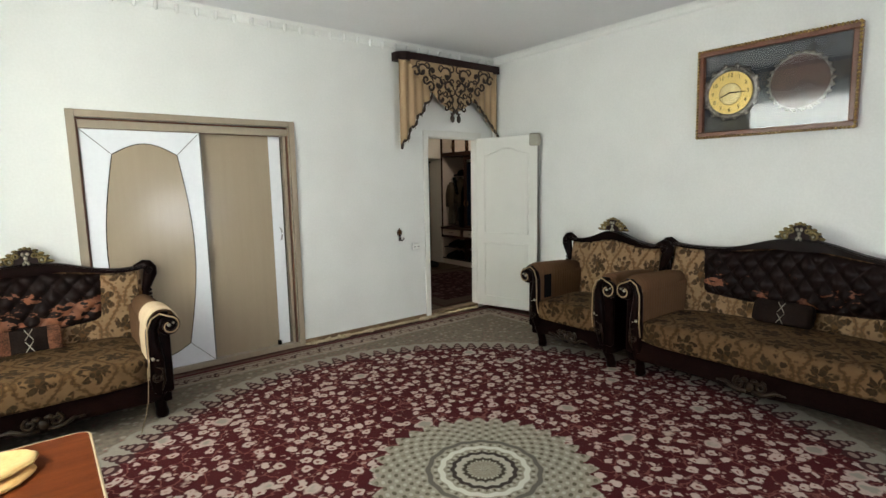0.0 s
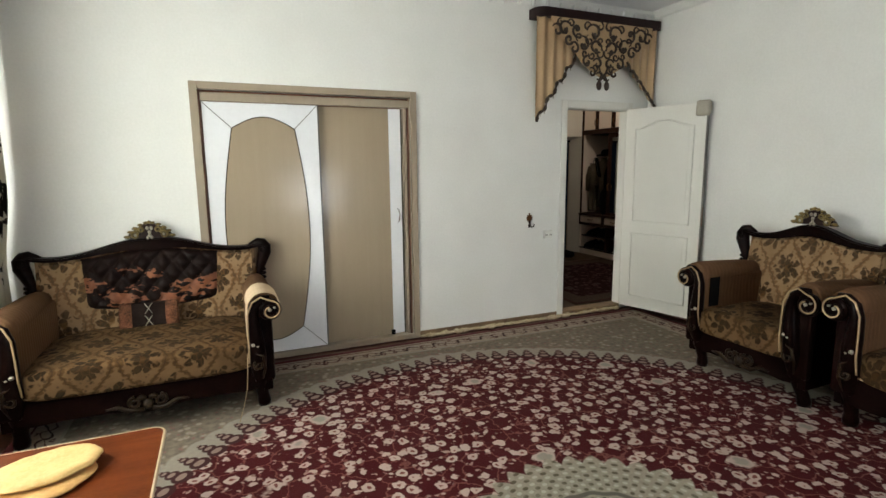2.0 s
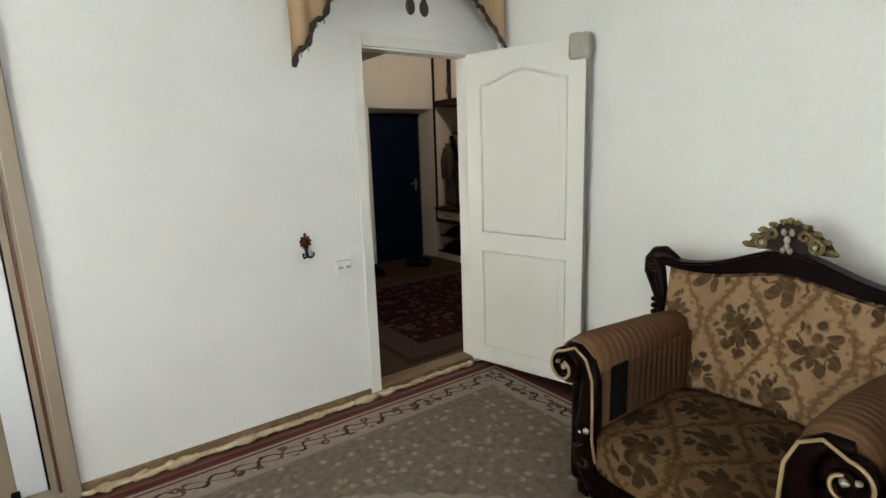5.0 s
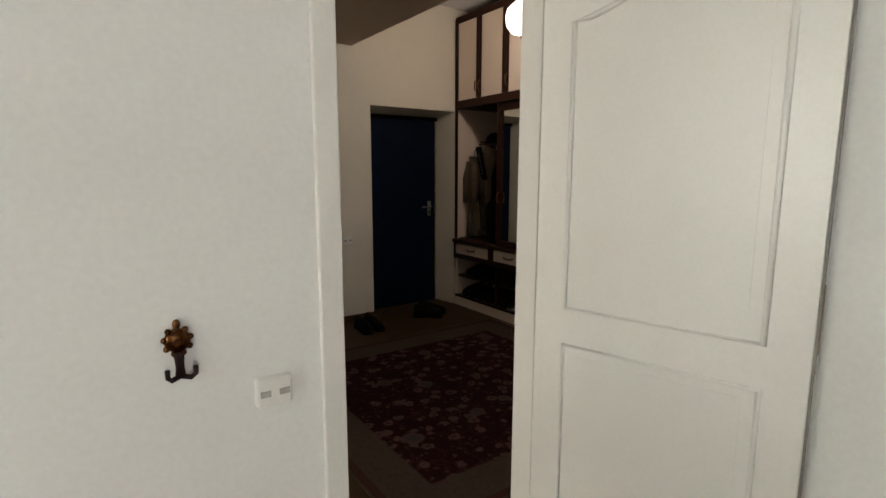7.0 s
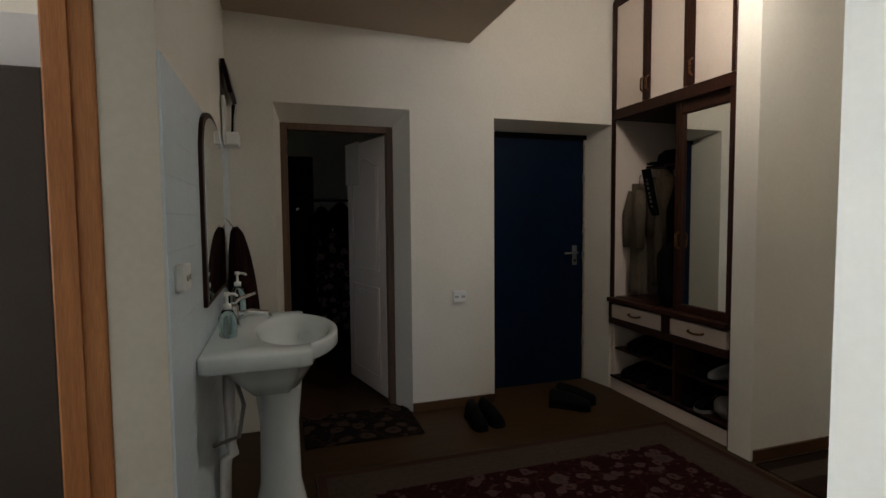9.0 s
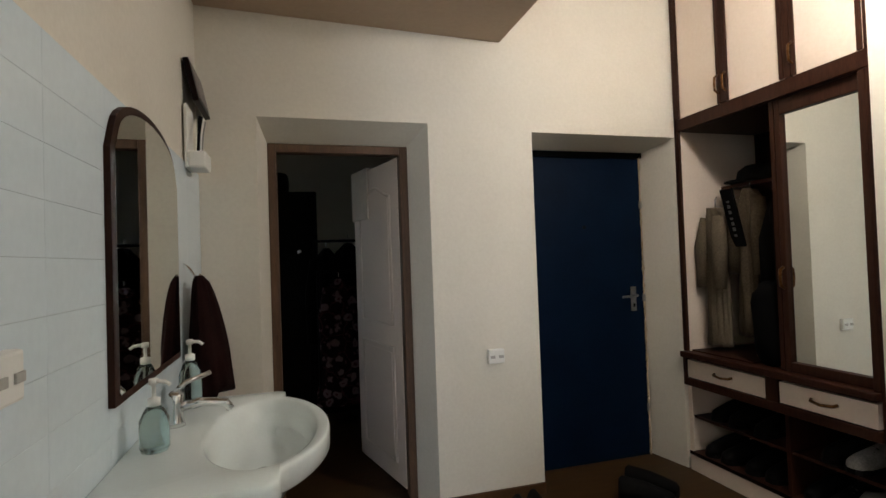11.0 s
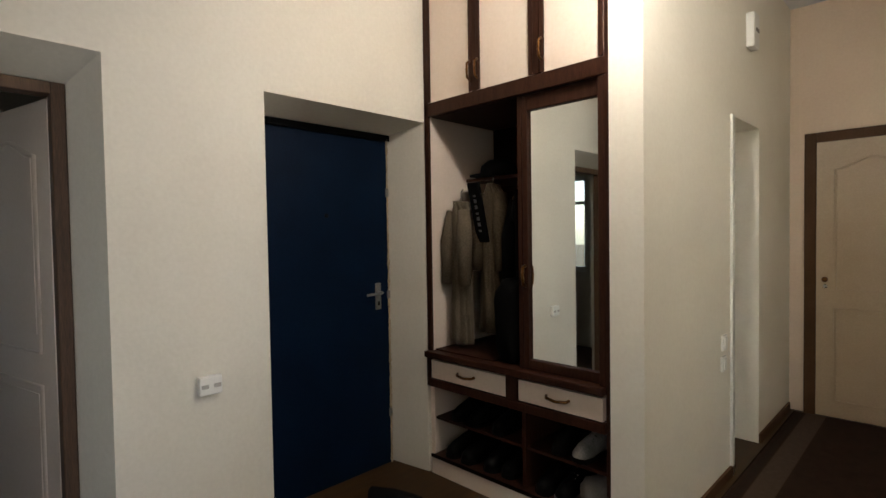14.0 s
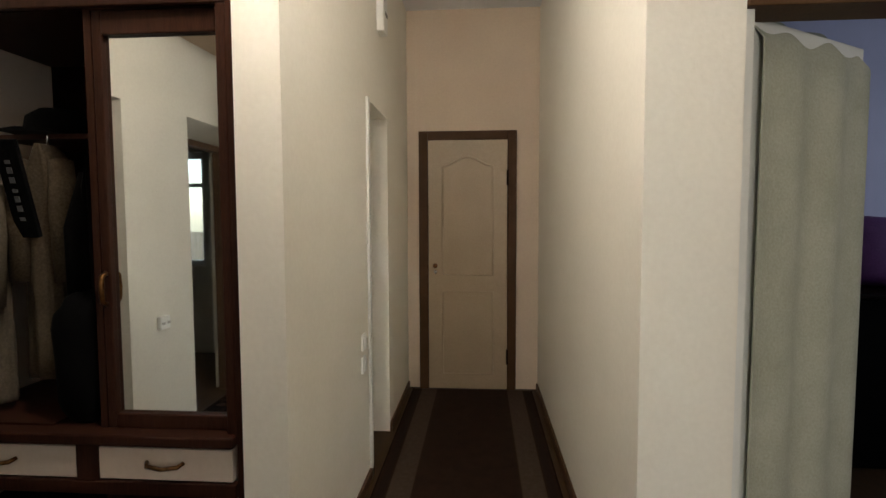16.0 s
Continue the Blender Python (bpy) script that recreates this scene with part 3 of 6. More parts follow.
M["curtain"] = flowered("flowered_curtain_cloth")
M["cord"] = corduroy("tan_pleated_arm_cloth")
M["worn_carving"] = mat("dark_carving_worn_gilding", (0.034, 0.019, 0.008), (0.006, 0.003, 0.002), 40, 0.4, 0.3, 120, spec=0.2)
M["cover"] = mat("pale_arm_cover", (0.60, 0.46, 0.31), (0.50, 0.37, 0.24), 10, 0.85, 0.15, 160)
M["piping"] = mat("tan_piping", (0.40, 0.28, 0.16), (0.30, 0.2, 0.1), 20, 0.6, 0.1)
M["gold_leaf"] = mat("antique_gold_carving", (0.34, 0.25, 0.085), (0.035, 0.022, 0.010), 48, 0.42, 0.3, 120, metal=0.4)
M["silver_leaf"] = mat("silver_highlight", (0.46, 0.43, 0.35), (0.24, 0.21, 0.16), 26, 0.35, 0.1, metal=0.4)
M["drape"] = mat("tan_satin_drape", (0.46, 0.31, 0.17), (0.37, 0.24, 0.125), 5, 0.45, 0.08, 120)
M["lace"] = mat("dark_brown_lace", (0.05, 0.03, 0.017), (0.03, 0.018, 0.011), 20, 0.7, 0.2)
M["pelmet"] = mat("dark_brown_pelmet", (0.028, 0.011, 0.010), (0.018, 0.008, 0.007), 9, 0.6, 0.1, spec=0.25)
M["table_top"] = mat("red_brown_laminate", (0.135, 0.030, 0.007), (0.080, 0.016, 0.004), 4, 0.5, 0.03, 60, stretch=(1, 7, 1), spec=0.05)
M["bread"] = mat("baked_flatbread_crust", (0.62, 0.36, 0.13), (0.50, 0.26, 0.085), 9, 0.6, 0.5, 70)
M["bread_pale"] = mat("pale_flatbread_crust", (0.60, 0.40, 0.16), (0.52, 0.32, 0.11), 11, 0.65, 0.4, 70)
M["frame_wood"] = mat("reddish_frame_wood", (0.17, 0.06, 0.025), (0.11, 0.035, 0.015), 7, 0.35, 0.05)
M["clock_gold"] = mat("gold_clock_dial", (0.74, 0.55, 0.18), (0.66, 0.46, 0.13), 8, 0.35, 0.03, metal=0.35)
M["night"] = mat("black_velvet_backing", (0.010, 0.012, 0.016), (0.016, 0.02, 0.026), 6, 0.6, 0.1)
M["silver"] = mat("tarnished_silver_rim", (0.30, 0.28, 0.25), (0.09, 0.08, 0.07), 24, 0.4, 0.3, 80, metal=0.7)
# plain grey for small fittings; on the open door it paints edge shade
M["edge_grey"] = mat("grey_and_edge_shade", (0.24, 0.23, 0.21), (0.18, 0.17, 0.155), 9, 0.7, 0.1)
M["cloth_grey"] = mat("grey_rag", (0.44, 0.41, 0.34), (0.33, 0.31, 0.26), 12, 0.9, 0.3)
M["frayed"] = mat("frayed_underlay", (0.62, 0.52, 0.36), (0.42, 0.31, 0.19), 22, 0.9, 0.5)


def glass_mat(name, tint=(1, 1, 1), rough=0.02):
    m = bpy.data.materials.new(name)
    m.use_nodes = True
    b = m.node_tree.nodes["Principled BSDF"]
    b.inputs["Base Color"].default_value = (*tint, 1)
    b.inputs["Roughness"].default_value, b.inputs["Transmission Weight"].default_value, b.inputs["IOR"].default_value = rough, 1.0, 1.45
    return m


def mirror_mat(name):
    m = bpy.data.materials.new(name)
    m.use_nodes = True
    b = m.node_tree.nodes["Principled BSDF"]
    b.inputs["Base Color"].default_value = (0.80, 0.82, 0.78, 1)
    b.inputs["Roughness"].default_value, b.inputs["Metallic"].default_value = 0.02, 1.0
    return m


M["glass"], M["mirror"] = glass_mat("clear_glass"), mirror_mat("silvered_mirror")


def sheer_mat(name):
    m = bpy.data.materials.new(name)
    m.use_nodes = True
    n, l = m.node_tree.nodes, m.node_tree.links
    tr, df, mx = n.new("ShaderNodeBsdfTransparent"), n.new("ShaderNodeBsdfTranslucent"), n.new("ShaderNodeMixShader")
    wv = n.new("ShaderNodeTexNoise")
    wv.inputs["Scale"].default_value = 14
    rp = n.new("ShaderNodeMapRange")
    rp.inputs[3].default_value, rp.inputs[4].default_value = 0.55, 0.8
    l.new(wv.outputs[0], rp.inputs[0]), l.new(rp.outputs[0], mx.inputs[0])
    df.inputs[0].default_value = (0.85, 0.88, 0.84, 1)
    l.new(tr.outputs[0], mx.inputs[1]), l.new(df.outputs[0], mx.inputs[2])
    l.new(mx.outputs[0], n["Material Output"].inputs[0])
    return m


M["sheer"] = sheer_mat("sheer_white_tulle")


# ---- living room: fixed trim ----
t = setting("door_frame_sliding", B(0.821, 0.876, -0.022, 0.0, 0.0, 2.145, bev=0.004), M["trim"], "beige laminate frame round the sliding doors", "door frame")
part("frame_post", B(2.493, 2.548, -0.022, 0.0, 0.0, 2.145, bev=0.004), M["trim"], t)
part("frame_head", B(0.876, 2.493, -0.022, 0.0, 2.092, 2.145, bev=0.004), M["trim"], t)
part("rail_cover", B(0.89, 2.478, -0.006, 0.03, 2.012, 2.072, bev=0.003), M["trim"], t)
part("dark_lining", B(0.876, 2.493, 0.035, WT, 2.07, 2.092), M["frame_wood"], t)
part("dark_lining", B(0.876, 0.888, 0.0, WT, 0.03, 2.09), M["frame_wood"], t)
part("dark_lining", B(2.468, 2.478, -0.004, WT, 0.03, 2.09), M["frame_wood"], t)
# strips added to block kitchen light leaking through the door gaps
part("light_stop", B(2.438, 2.465, 0.012, WT, 0.045, 2.011, bev=0.003), M["trim"], t)
part("light_stop", B(0.889, 0.93, 0.046, WT, 0.045, 2.011), M["frame_wood"], t)
part("light_stop", B(0.931, 2.437, 0.093, WT, 1.97, 2.069), M["frame_wood"], t)
part("jamb", B(2.478, 2.493, 0.0, WT, 0.0, 2.09), M["trim"], t)
part("bottom_rail", B(0.876, 2.493, -0.02, WT, 0.0, 0.045, bev=0.004), M["trim"], t)

d = thing("sliding_door", "white sliding door with beige barrel-shaped panel", "sliding door", group="sliding doors")
part("leaf", B(0.895, 1.722, 0.012, 0.042, 0.046, 2.008, bev=0.002), M["white_lam"], d)


def barrel(grow=0.0):
    pts = []
    for i in range(13):
        f = i / 12
        pts.append((1.09 + 0.45 * f, 1.82 + 0.085 * math.sin(math.pi * f)))
    for i in range(1, 12):
        f = i / 12
        pts.append((1.54 - 0.012 * f + 0.085 * math.sin(math.pi * f), 1.82 - 1.58 * f))
    for i in range(13):
        f = i / 12
        pts.append((1.528 - 0.43 * f, 0.24 - 0.085 * math.sin(math.pi * f)))
    for i in range(1, 12):
        f = i / 12
        pts.append((1.098 - 0.008 * f - 0.095 * math.sin(math.pi * f), 0.24 + 1.58 * f))
    return [(1.31 + (px - 1.31) * (1 + grow), 1.03 + (pz - 1.03) * (1 + grow * 0.5)) for px, pz in pts]


part("barrel_panel", prism(bmesh.new(), barrel(), 0.007, 0.0118, "y"), M["panel"], d, "beige wood-grain laminate panel")
part("seam", tube(bmesh.new(), [(px, 0.0095, pz) for px, pz in barrel(0.006)], 0.004, 6, True), M["dark_wood"], d)
for a, b in (((0.898, 2.004), (1.09, 1.82)), ((1.718, 2.004), (1.54, 1.82)), ((0.898, 0.05), (1.098, 0.24)), ((1.718, 0.05), (1.528, 0.24))):
    part("groove", tube(bmesh.new(), [(a[0], 0.0115, a[1]), (b[0], 0.0115, b[1])], 0.0028, 6), M["edge_grey"], d)
part("edge_profile", B(1.7225, 1.732, 0.008, 0.046, 0.046, 2.008), M["edge_grey"], d)
d = thing("sliding_door", "beige laminate sliding door with white stile", "sliding door", group="sliding doors")
part("leaf", B(1.60, 2.32, 0.058, 0.088, 0.046, 2.008, bev=0.002), M["panel"], d)
part("stile", B(2.3205, 2.425, 0.056, 0.09, 0.046, 2.008, bev=0.002), M["white_lam"], d)
part("edge_profile", B(2.425, 2.433, 0.054, 0.092, 0.046, 2.008), M["dark_wood"], d)
part("handle", tube(bmesh.new(), [(2.385, 0.058, 1.165), (2.387, 0.03, 1.155), (2.392, 0.022, 1.11), (2.387, 0.03, 1.06), (2.385, 0.058, 1.05)], 0.006, 8), M["chrome"], d, "small chrome bow handle")
part("floor_guide", B(2.30, 2.33, 0.03, 0.056, 0.046, 0.085), M["black"], d)

# the open door between living room and hall
f = setting("door_frame_white", B(4.038, 4.105, -0.018, 0.0, 0.0, 2.145, bev=0.005), M["white_door"], "white painted door frame", "door frame")
part("casing", B(4.855, 4.915, -0.018, 0.0, 0.0, 2.145, bev=0.005), M["white_door"], f)
part("casing", B(4.105, 4.855, -0.018, 0.0, 2.075, 2.145, bev=0.005), M["white_door"], f)
part("lining", B(4.105, 4.111, 0.001, WT - 0.002, 0.04, 2.066), M["white_door"], f)
part("lining", B(4.849, 4.855, 0.001, WT - 0.002, 0.04, 2.066), M["white_door"], f)
part("lining", B(4.105, 4.855, 0.001, WT - 0.002, 2.066, 2.075), M["white_door"], f)
part("stop", B(4.111, 4.123, 0.035, 0.055, 0.04, 2.066), M["white_door"], f)
part("threshold", B(4.105, 4.855, -0.006, WT + 0.01, 0.0, 0.045, bev=0.008), M["base_wood"], f, "worn brown wooden threshold")


def panel_door(width, height, arch=True, both=True):
    """Parts of a panelled leaf: u from the hinge, faces at y = 0 and -0.04."""
    slab = B(0, width, -0.04, 0, 0, height, bev=0.003)
    lines = []
    for z0, z1, top in ((0.12, 0.775, 0.0), (0.905, height - 0.13, 0.07 if arch else 0.0)):
        a, b = 0.11, width - 0.11
        pts = [(a, z0), (b, z0), (b, z1 - top)]
        if top:
            for i in range(1, 12):
                g = i / 12
                pts.append((b + (a - b) * g, z1 - top + top * math.sin(math.pi * g) ** 2))
        pts.append((a, z1 - top))
        lines.append(pts)
    return slab, lines


def add_door(name, label, m, width, height, material, kind_group=""):
    d = thing(name, label, "door", m, kind_group)
    slab, lines = panel_door(width, height)
    part("leaf", slab, material, d)
    for side in (0.0, -0.04):
        for pts in lines:
            part("moulding", tube(bmesh.new(), [(px, side, pz) for px, pz in pts], 0.0095, 10, True), material, d)
            c = (sum(p[0] for p in pts) / len(pts), sum(p[1] for p in pts) / len(pts))
            ins = [(c[0] + (px - c[0]) * 0.86, c[1] + (pz - c[1]) * 0.90) for px, pz in pts]
            part("raised_panel", prism(bmesh.new(), ins, side - 0.003, side + 0.003, "y"), material, d)
    return d


leaf_angle = math.degrees(math.atan2(-0.79 + 0.02, 5.075 - 4.862))
d = add_door("open_door", "open white panelled door with grey shaded edge", pose(4.862, -0.02, 0.05, 0, 0, leaf_angle), 0.80, 2.025, M["white_door"])
# grey strip: shade on the leaf's free edge put into the colour
part("edge_shade", B(0.8005, 0.806, -0.041, 0.001, 0.0, 2.025), M["edge_grey"], d, "grey strip painting the shade on the door edge")
for hz in (0.25, 1.75):
    part("hinge", tube(bmesh.new(), [(0.0, 0.006, hz), (0.0, 0.006, hz + 0.1)], 0.008, 8), M["edge_grey"], d)
part("lock_plate", B(0.806, 0.809, -0.03, -0.01, 0.9, 1.08), M["base_wood"], d)
bm = soft(bmesh.new(), (0.760, -0.020, 1.972), (0.062, 0.034, 0.072), 0.42, 20, 4, 0.10)
single("rag", bm, M["cloth_grey"], "grey folded rag hung over door corner", "rag", pose(4.862, -0.02, 0.05, 0, 0, leaf_angle))

# skirting and frayed carpet edge
s = setting("baseboard_north", B(2.549, 4.037, -0.012, 0.0, 0.0, 0.055, bev=0.004), M["base_wood"], "worn brown wooden skirting", "baseboard")
setting("baseboard_west_part", B(WW, 0.82, -0.012, 0.0, 0.0, 0.055, bev=0.004), M["base_wood"], "worn brown wooden skirting", "baseboard")
setting("baseboard_east", B(WB - 0.016, WB, SY, -0.001, 0.0, 0.06, bev=0.005), mat("dark_red_brown_skirting", (0.085, 0.03, 0.02), (0.05, 0.017, 0.012), 7, 0.45, 0.05), "dark brown wooden skirting", "baseboard")
rnd = random.Random(4)
bm = bmesh.new()
xx = 2.58
while xx < 4.84:
    ww = rnd.uniform(0.04, 0.11)
    if not 4.04 < xx < 4.10:
        blob(bm, (xx, -0.022 - rnd.uniform(0, 0.012), 0.010), (ww * 0.75, rnd.uniform(0.012, 0.024), rnd.uniform(0.010, 0.026)), 10, 0.7, xx * 9)
    xx += ww
tagged(new("frayed_carpet_underlay", mesh_of("frayed_carpet_underlay", bm, M["frayed"])), "torn pale underlay fraying along the wall", "underlay", "", "stuff")
tagged(new("carpet", mesh_of("carpet", B(-0.22, 4.98, -5.4, -0.1, -0.012, 0.0, bev=0.003), M["rug"])), "red and beige floral carpet with round medallion", "carpet")

# cornice
def cove(a, b):
    return [(0, 0), (a, 0), (a * 0.55, -b * 0.35), (a * 0.25, -b * 0.8), (0, -b)]


bm = bmesh.new()
prism(bm, [(-u, LC + v) for u, v in cove(0.06, 0.07)], WW, WB, "x")
cn = setting("trim_cornice_north", bm, M["plaster"], "white scalloped ceiling cornice", "cornice")
me = None
for i in range(38):
    if me is None:
        me = mesh_of("scallop", lathe(bmesh.new(), [(0.004, -0.035), (0.014, -0.024), (0.018, 0.0), (0.018, 0.03), (0.01, 0.05)], n=10), M["plaster"])
    o = new("scallop", me)
    o.parent = cn
    o.location = (WW + 0.1 + i * 0.148, -0.02, LC - 0.058)
bm = bmesh.new()
prism(bm, [(WB - u, LC + v) for u, v in cove(0.06, 0.07)], SY, -0.06, "y")
setting("trim_cornice_east", bm, M["plaster"], "white ceiling cornice", "cornice")

# windows and their curtains
def window(name, m, w, h):
    t = setting(name, B(0, w, 0, 0.06, 0, 0.06), M["white_plastic"], "white framed window", "window")
    t.matrix_world = m
    part("window_frame", B(0, w, 0, 0.06, h - 0.06, h), M["white_plastic"], t)
    for u in (0, w / 3, 2 * w / 3, w - 0.05):
        part("mullion", B(u, u + 0.05, 0.002, 0.058, 0.06, h - 0.06), M["white_plastic"], t)
    part("transom", B(0.05, w - 0.05, 0.004, 0.056, h * 0.7, h * 0.7 + 0.04), M["white_plastic"], t)
    g = part("pane", B(0.05, w - 0.05, 0.028, 0.034, 0.06, h - 0.06), M["glass"], t)
    g.visible_shadow = False
    return t


window("window_west", pose(WW - 0.06, -3.4, 0.75, 0, 0, 90), 2.9, 1.7)
window("window_south", pose(2.2, SY - 0.12, 0.65), 1.0, 0.8)
window("window_store", pose(3.24, 3.95, 0.9, 0, 0, 90), 1.0, 1.15)
# kitchen window is unseen, added to go with the kitchen fill light
window("added_window_kitchen", pose(0.56, 1.0, 1.0, 0, 0, 90), 1.2, 1.0)


def folds(bm, u0, u1, z0, z1, depth, waves, axis="y", at=0.0, n=90, rows=14, seed=0, flare=0.0):
    """Hanging cloth: a sheet with soft folds, 4 mm thick."""
    grid = []
    for layer in (0, 0.004):
        g = []
        for j in range(rows + 1):
            z = z0 + (z1 - z0) * j / rows
            row = []
            for i in range(n + 1):
                f = i / n
                u = u0 + (u1 - u0) * f
                w = depth * (math.sin(f * waves * math.tau + 0.6 * math.sin(z * 1.7 + seed)) * 0.6 + 0.5 * noise.noise(Vector((f * waves * 1.3, z * 0.5, seed))))
                w = w * (1 + flare * (1 - j / rows)) + layer
                row.append(bm.verts.new((at + w, u, z) if axis == "y" else (u, at + w, z)))
            g.append(row)
        grid.append(g)
    for g in grid:
        for a, b in zip(g, g[1:]):
            for i in range(n):
                bm.faces.new((a[i], a[i + 1], b[i + 1], b[i])).smooth = True
    for g, h in ((grid[0], grid[1]),):
        for j in range(rows):
            bm.faces.new((g[j][0], g[j + 1][0], h[j + 1][0], h[j][0])), bm.faces.new((g[j][n], g[j + 1][n], h[j + 1][n], h[j][n]))
        for i in range(n):
            bm.faces.new((g[0][i], g[0][i + 1], h[0][i + 1], h[0][i])), bm.faces.new((g[rows][i], g[rows][i + 1], h[rows][i + 1], h[rows][i]))
    return bm


c = thing("curtain", "cream curtain with dark brown flower bands", "curtain")
cu_bm = folds(bmesh.new(), -0.93, -0.09, 0.02, 2.84, 0.042, 6.5, at=-0.335, n=160, rows=28)
for v in cu_bm.verts:
    f = min(1.0, max(0.0, (v.co.z - 0.85) / 0.6))
    v.co.x += 0.06 * f * f * (3 - 2 * f)
part("cloth", cu_bm, M["curtain"], c)
part("heading", B(-0.42, -0.15, -0.93, -0.09, 2.82, 2.88, bev=0.01), M["pelmet"], c)
c = thing("sheer_curtain", "white sheer curtain over the bright window", "curtain")
part("cloth", folds(bmesh.new(), -3.95, -0.62, 0.03, 2.84, 0.016, 26, at=-0.47, n=220, seed=3), M["sheer"], c)
part("rail", B(-0.53, -0.43, -4.0, -0.10, 2.84, 2.90, bev=0.008), M["pelmet"], c)
c = thing("lambrequin", "tan pleated valance with dark scalloped lace over the window", "lambrequin")
part("board", B(-0.545, -0.08, -4.05, -0.06, 2.905, 2.96, bev=0.01), M["pelmet"], c)
vl = folds(bmesh.new(), -4.0, -0.08, 0.0, 1.0, 0.012, 22, at=-0.115, n=240, rows=6, seed=8)
for v in vl.verts:
    low = 2.70 - 0.10 * abs(math.sin((v.co.y + 4.0) * math.pi / 0.56))
    v.co.z = low + (2.905 - low) * v.co.z
part("cloth", vl, M["drape"], c, "tan pleated valance cloth")
for i in range(7):
    y0 = -4.0 + 0.56 * i
    part("lace", tube(bmesh.new(), [(-0.098, y0 + 0.56 * f / 12, 2.68 - 0.10 * math.sin(math.pi * f / 12) + 0.012 * math.sin(f * 2.6)) for f in range(13)], [0.022 + 0.008 * math.sin(f * 1.7) for f in range(13)], 8), M["lace"], c, "dark brown scalloped lace")
c = thing("sheer_curtain", "white sheer curtain over the south window", "curtain")
part("cloth", folds(bmesh.new(), 1.3, 2.25, 0.03, 2.84, 0.03, 8, "x", SY + 0.09, n=90, seed=5), M["sheer"], c)
part("cloth", folds(bmesh.new(), 3.15, 3.9, 0.03, 2.84, 0.03, 7, "x", SY + 0.09, n=90, seed=6), M["sheer"], c)
part("rail", B(1.2, 4.0, SY + 0.02, SY + 0.14, 2.84, 2.90, bev=0.008), M["pelmet"], c)


# ---- carved seats ----
def spiral(cx, cz, r0, r1, a0, turns, n=22):
    out = []
    for i in range(n + 1):
        f = i / n
        a = a0 + turns * math.tau * f
        out.append((cx + (r0 + (r1 - r0) * f) * math.cos(a), cz + (r0 + (r1 - r0) * f) * math.sin(a)))
    return out


def crest_top(x, half):
    """Height of the top rail above the floor at x."""
    f = min(1, abs(x) / half)
    return 0.950 + 0.102 * math.exp(-abs(x / (0.35 if half > 0.6 else 0.22)) ** (2.6 if half > 0.6 else 2.0)) + 0.035 * max(0, (f - 0.72) / 0.28) ** 2


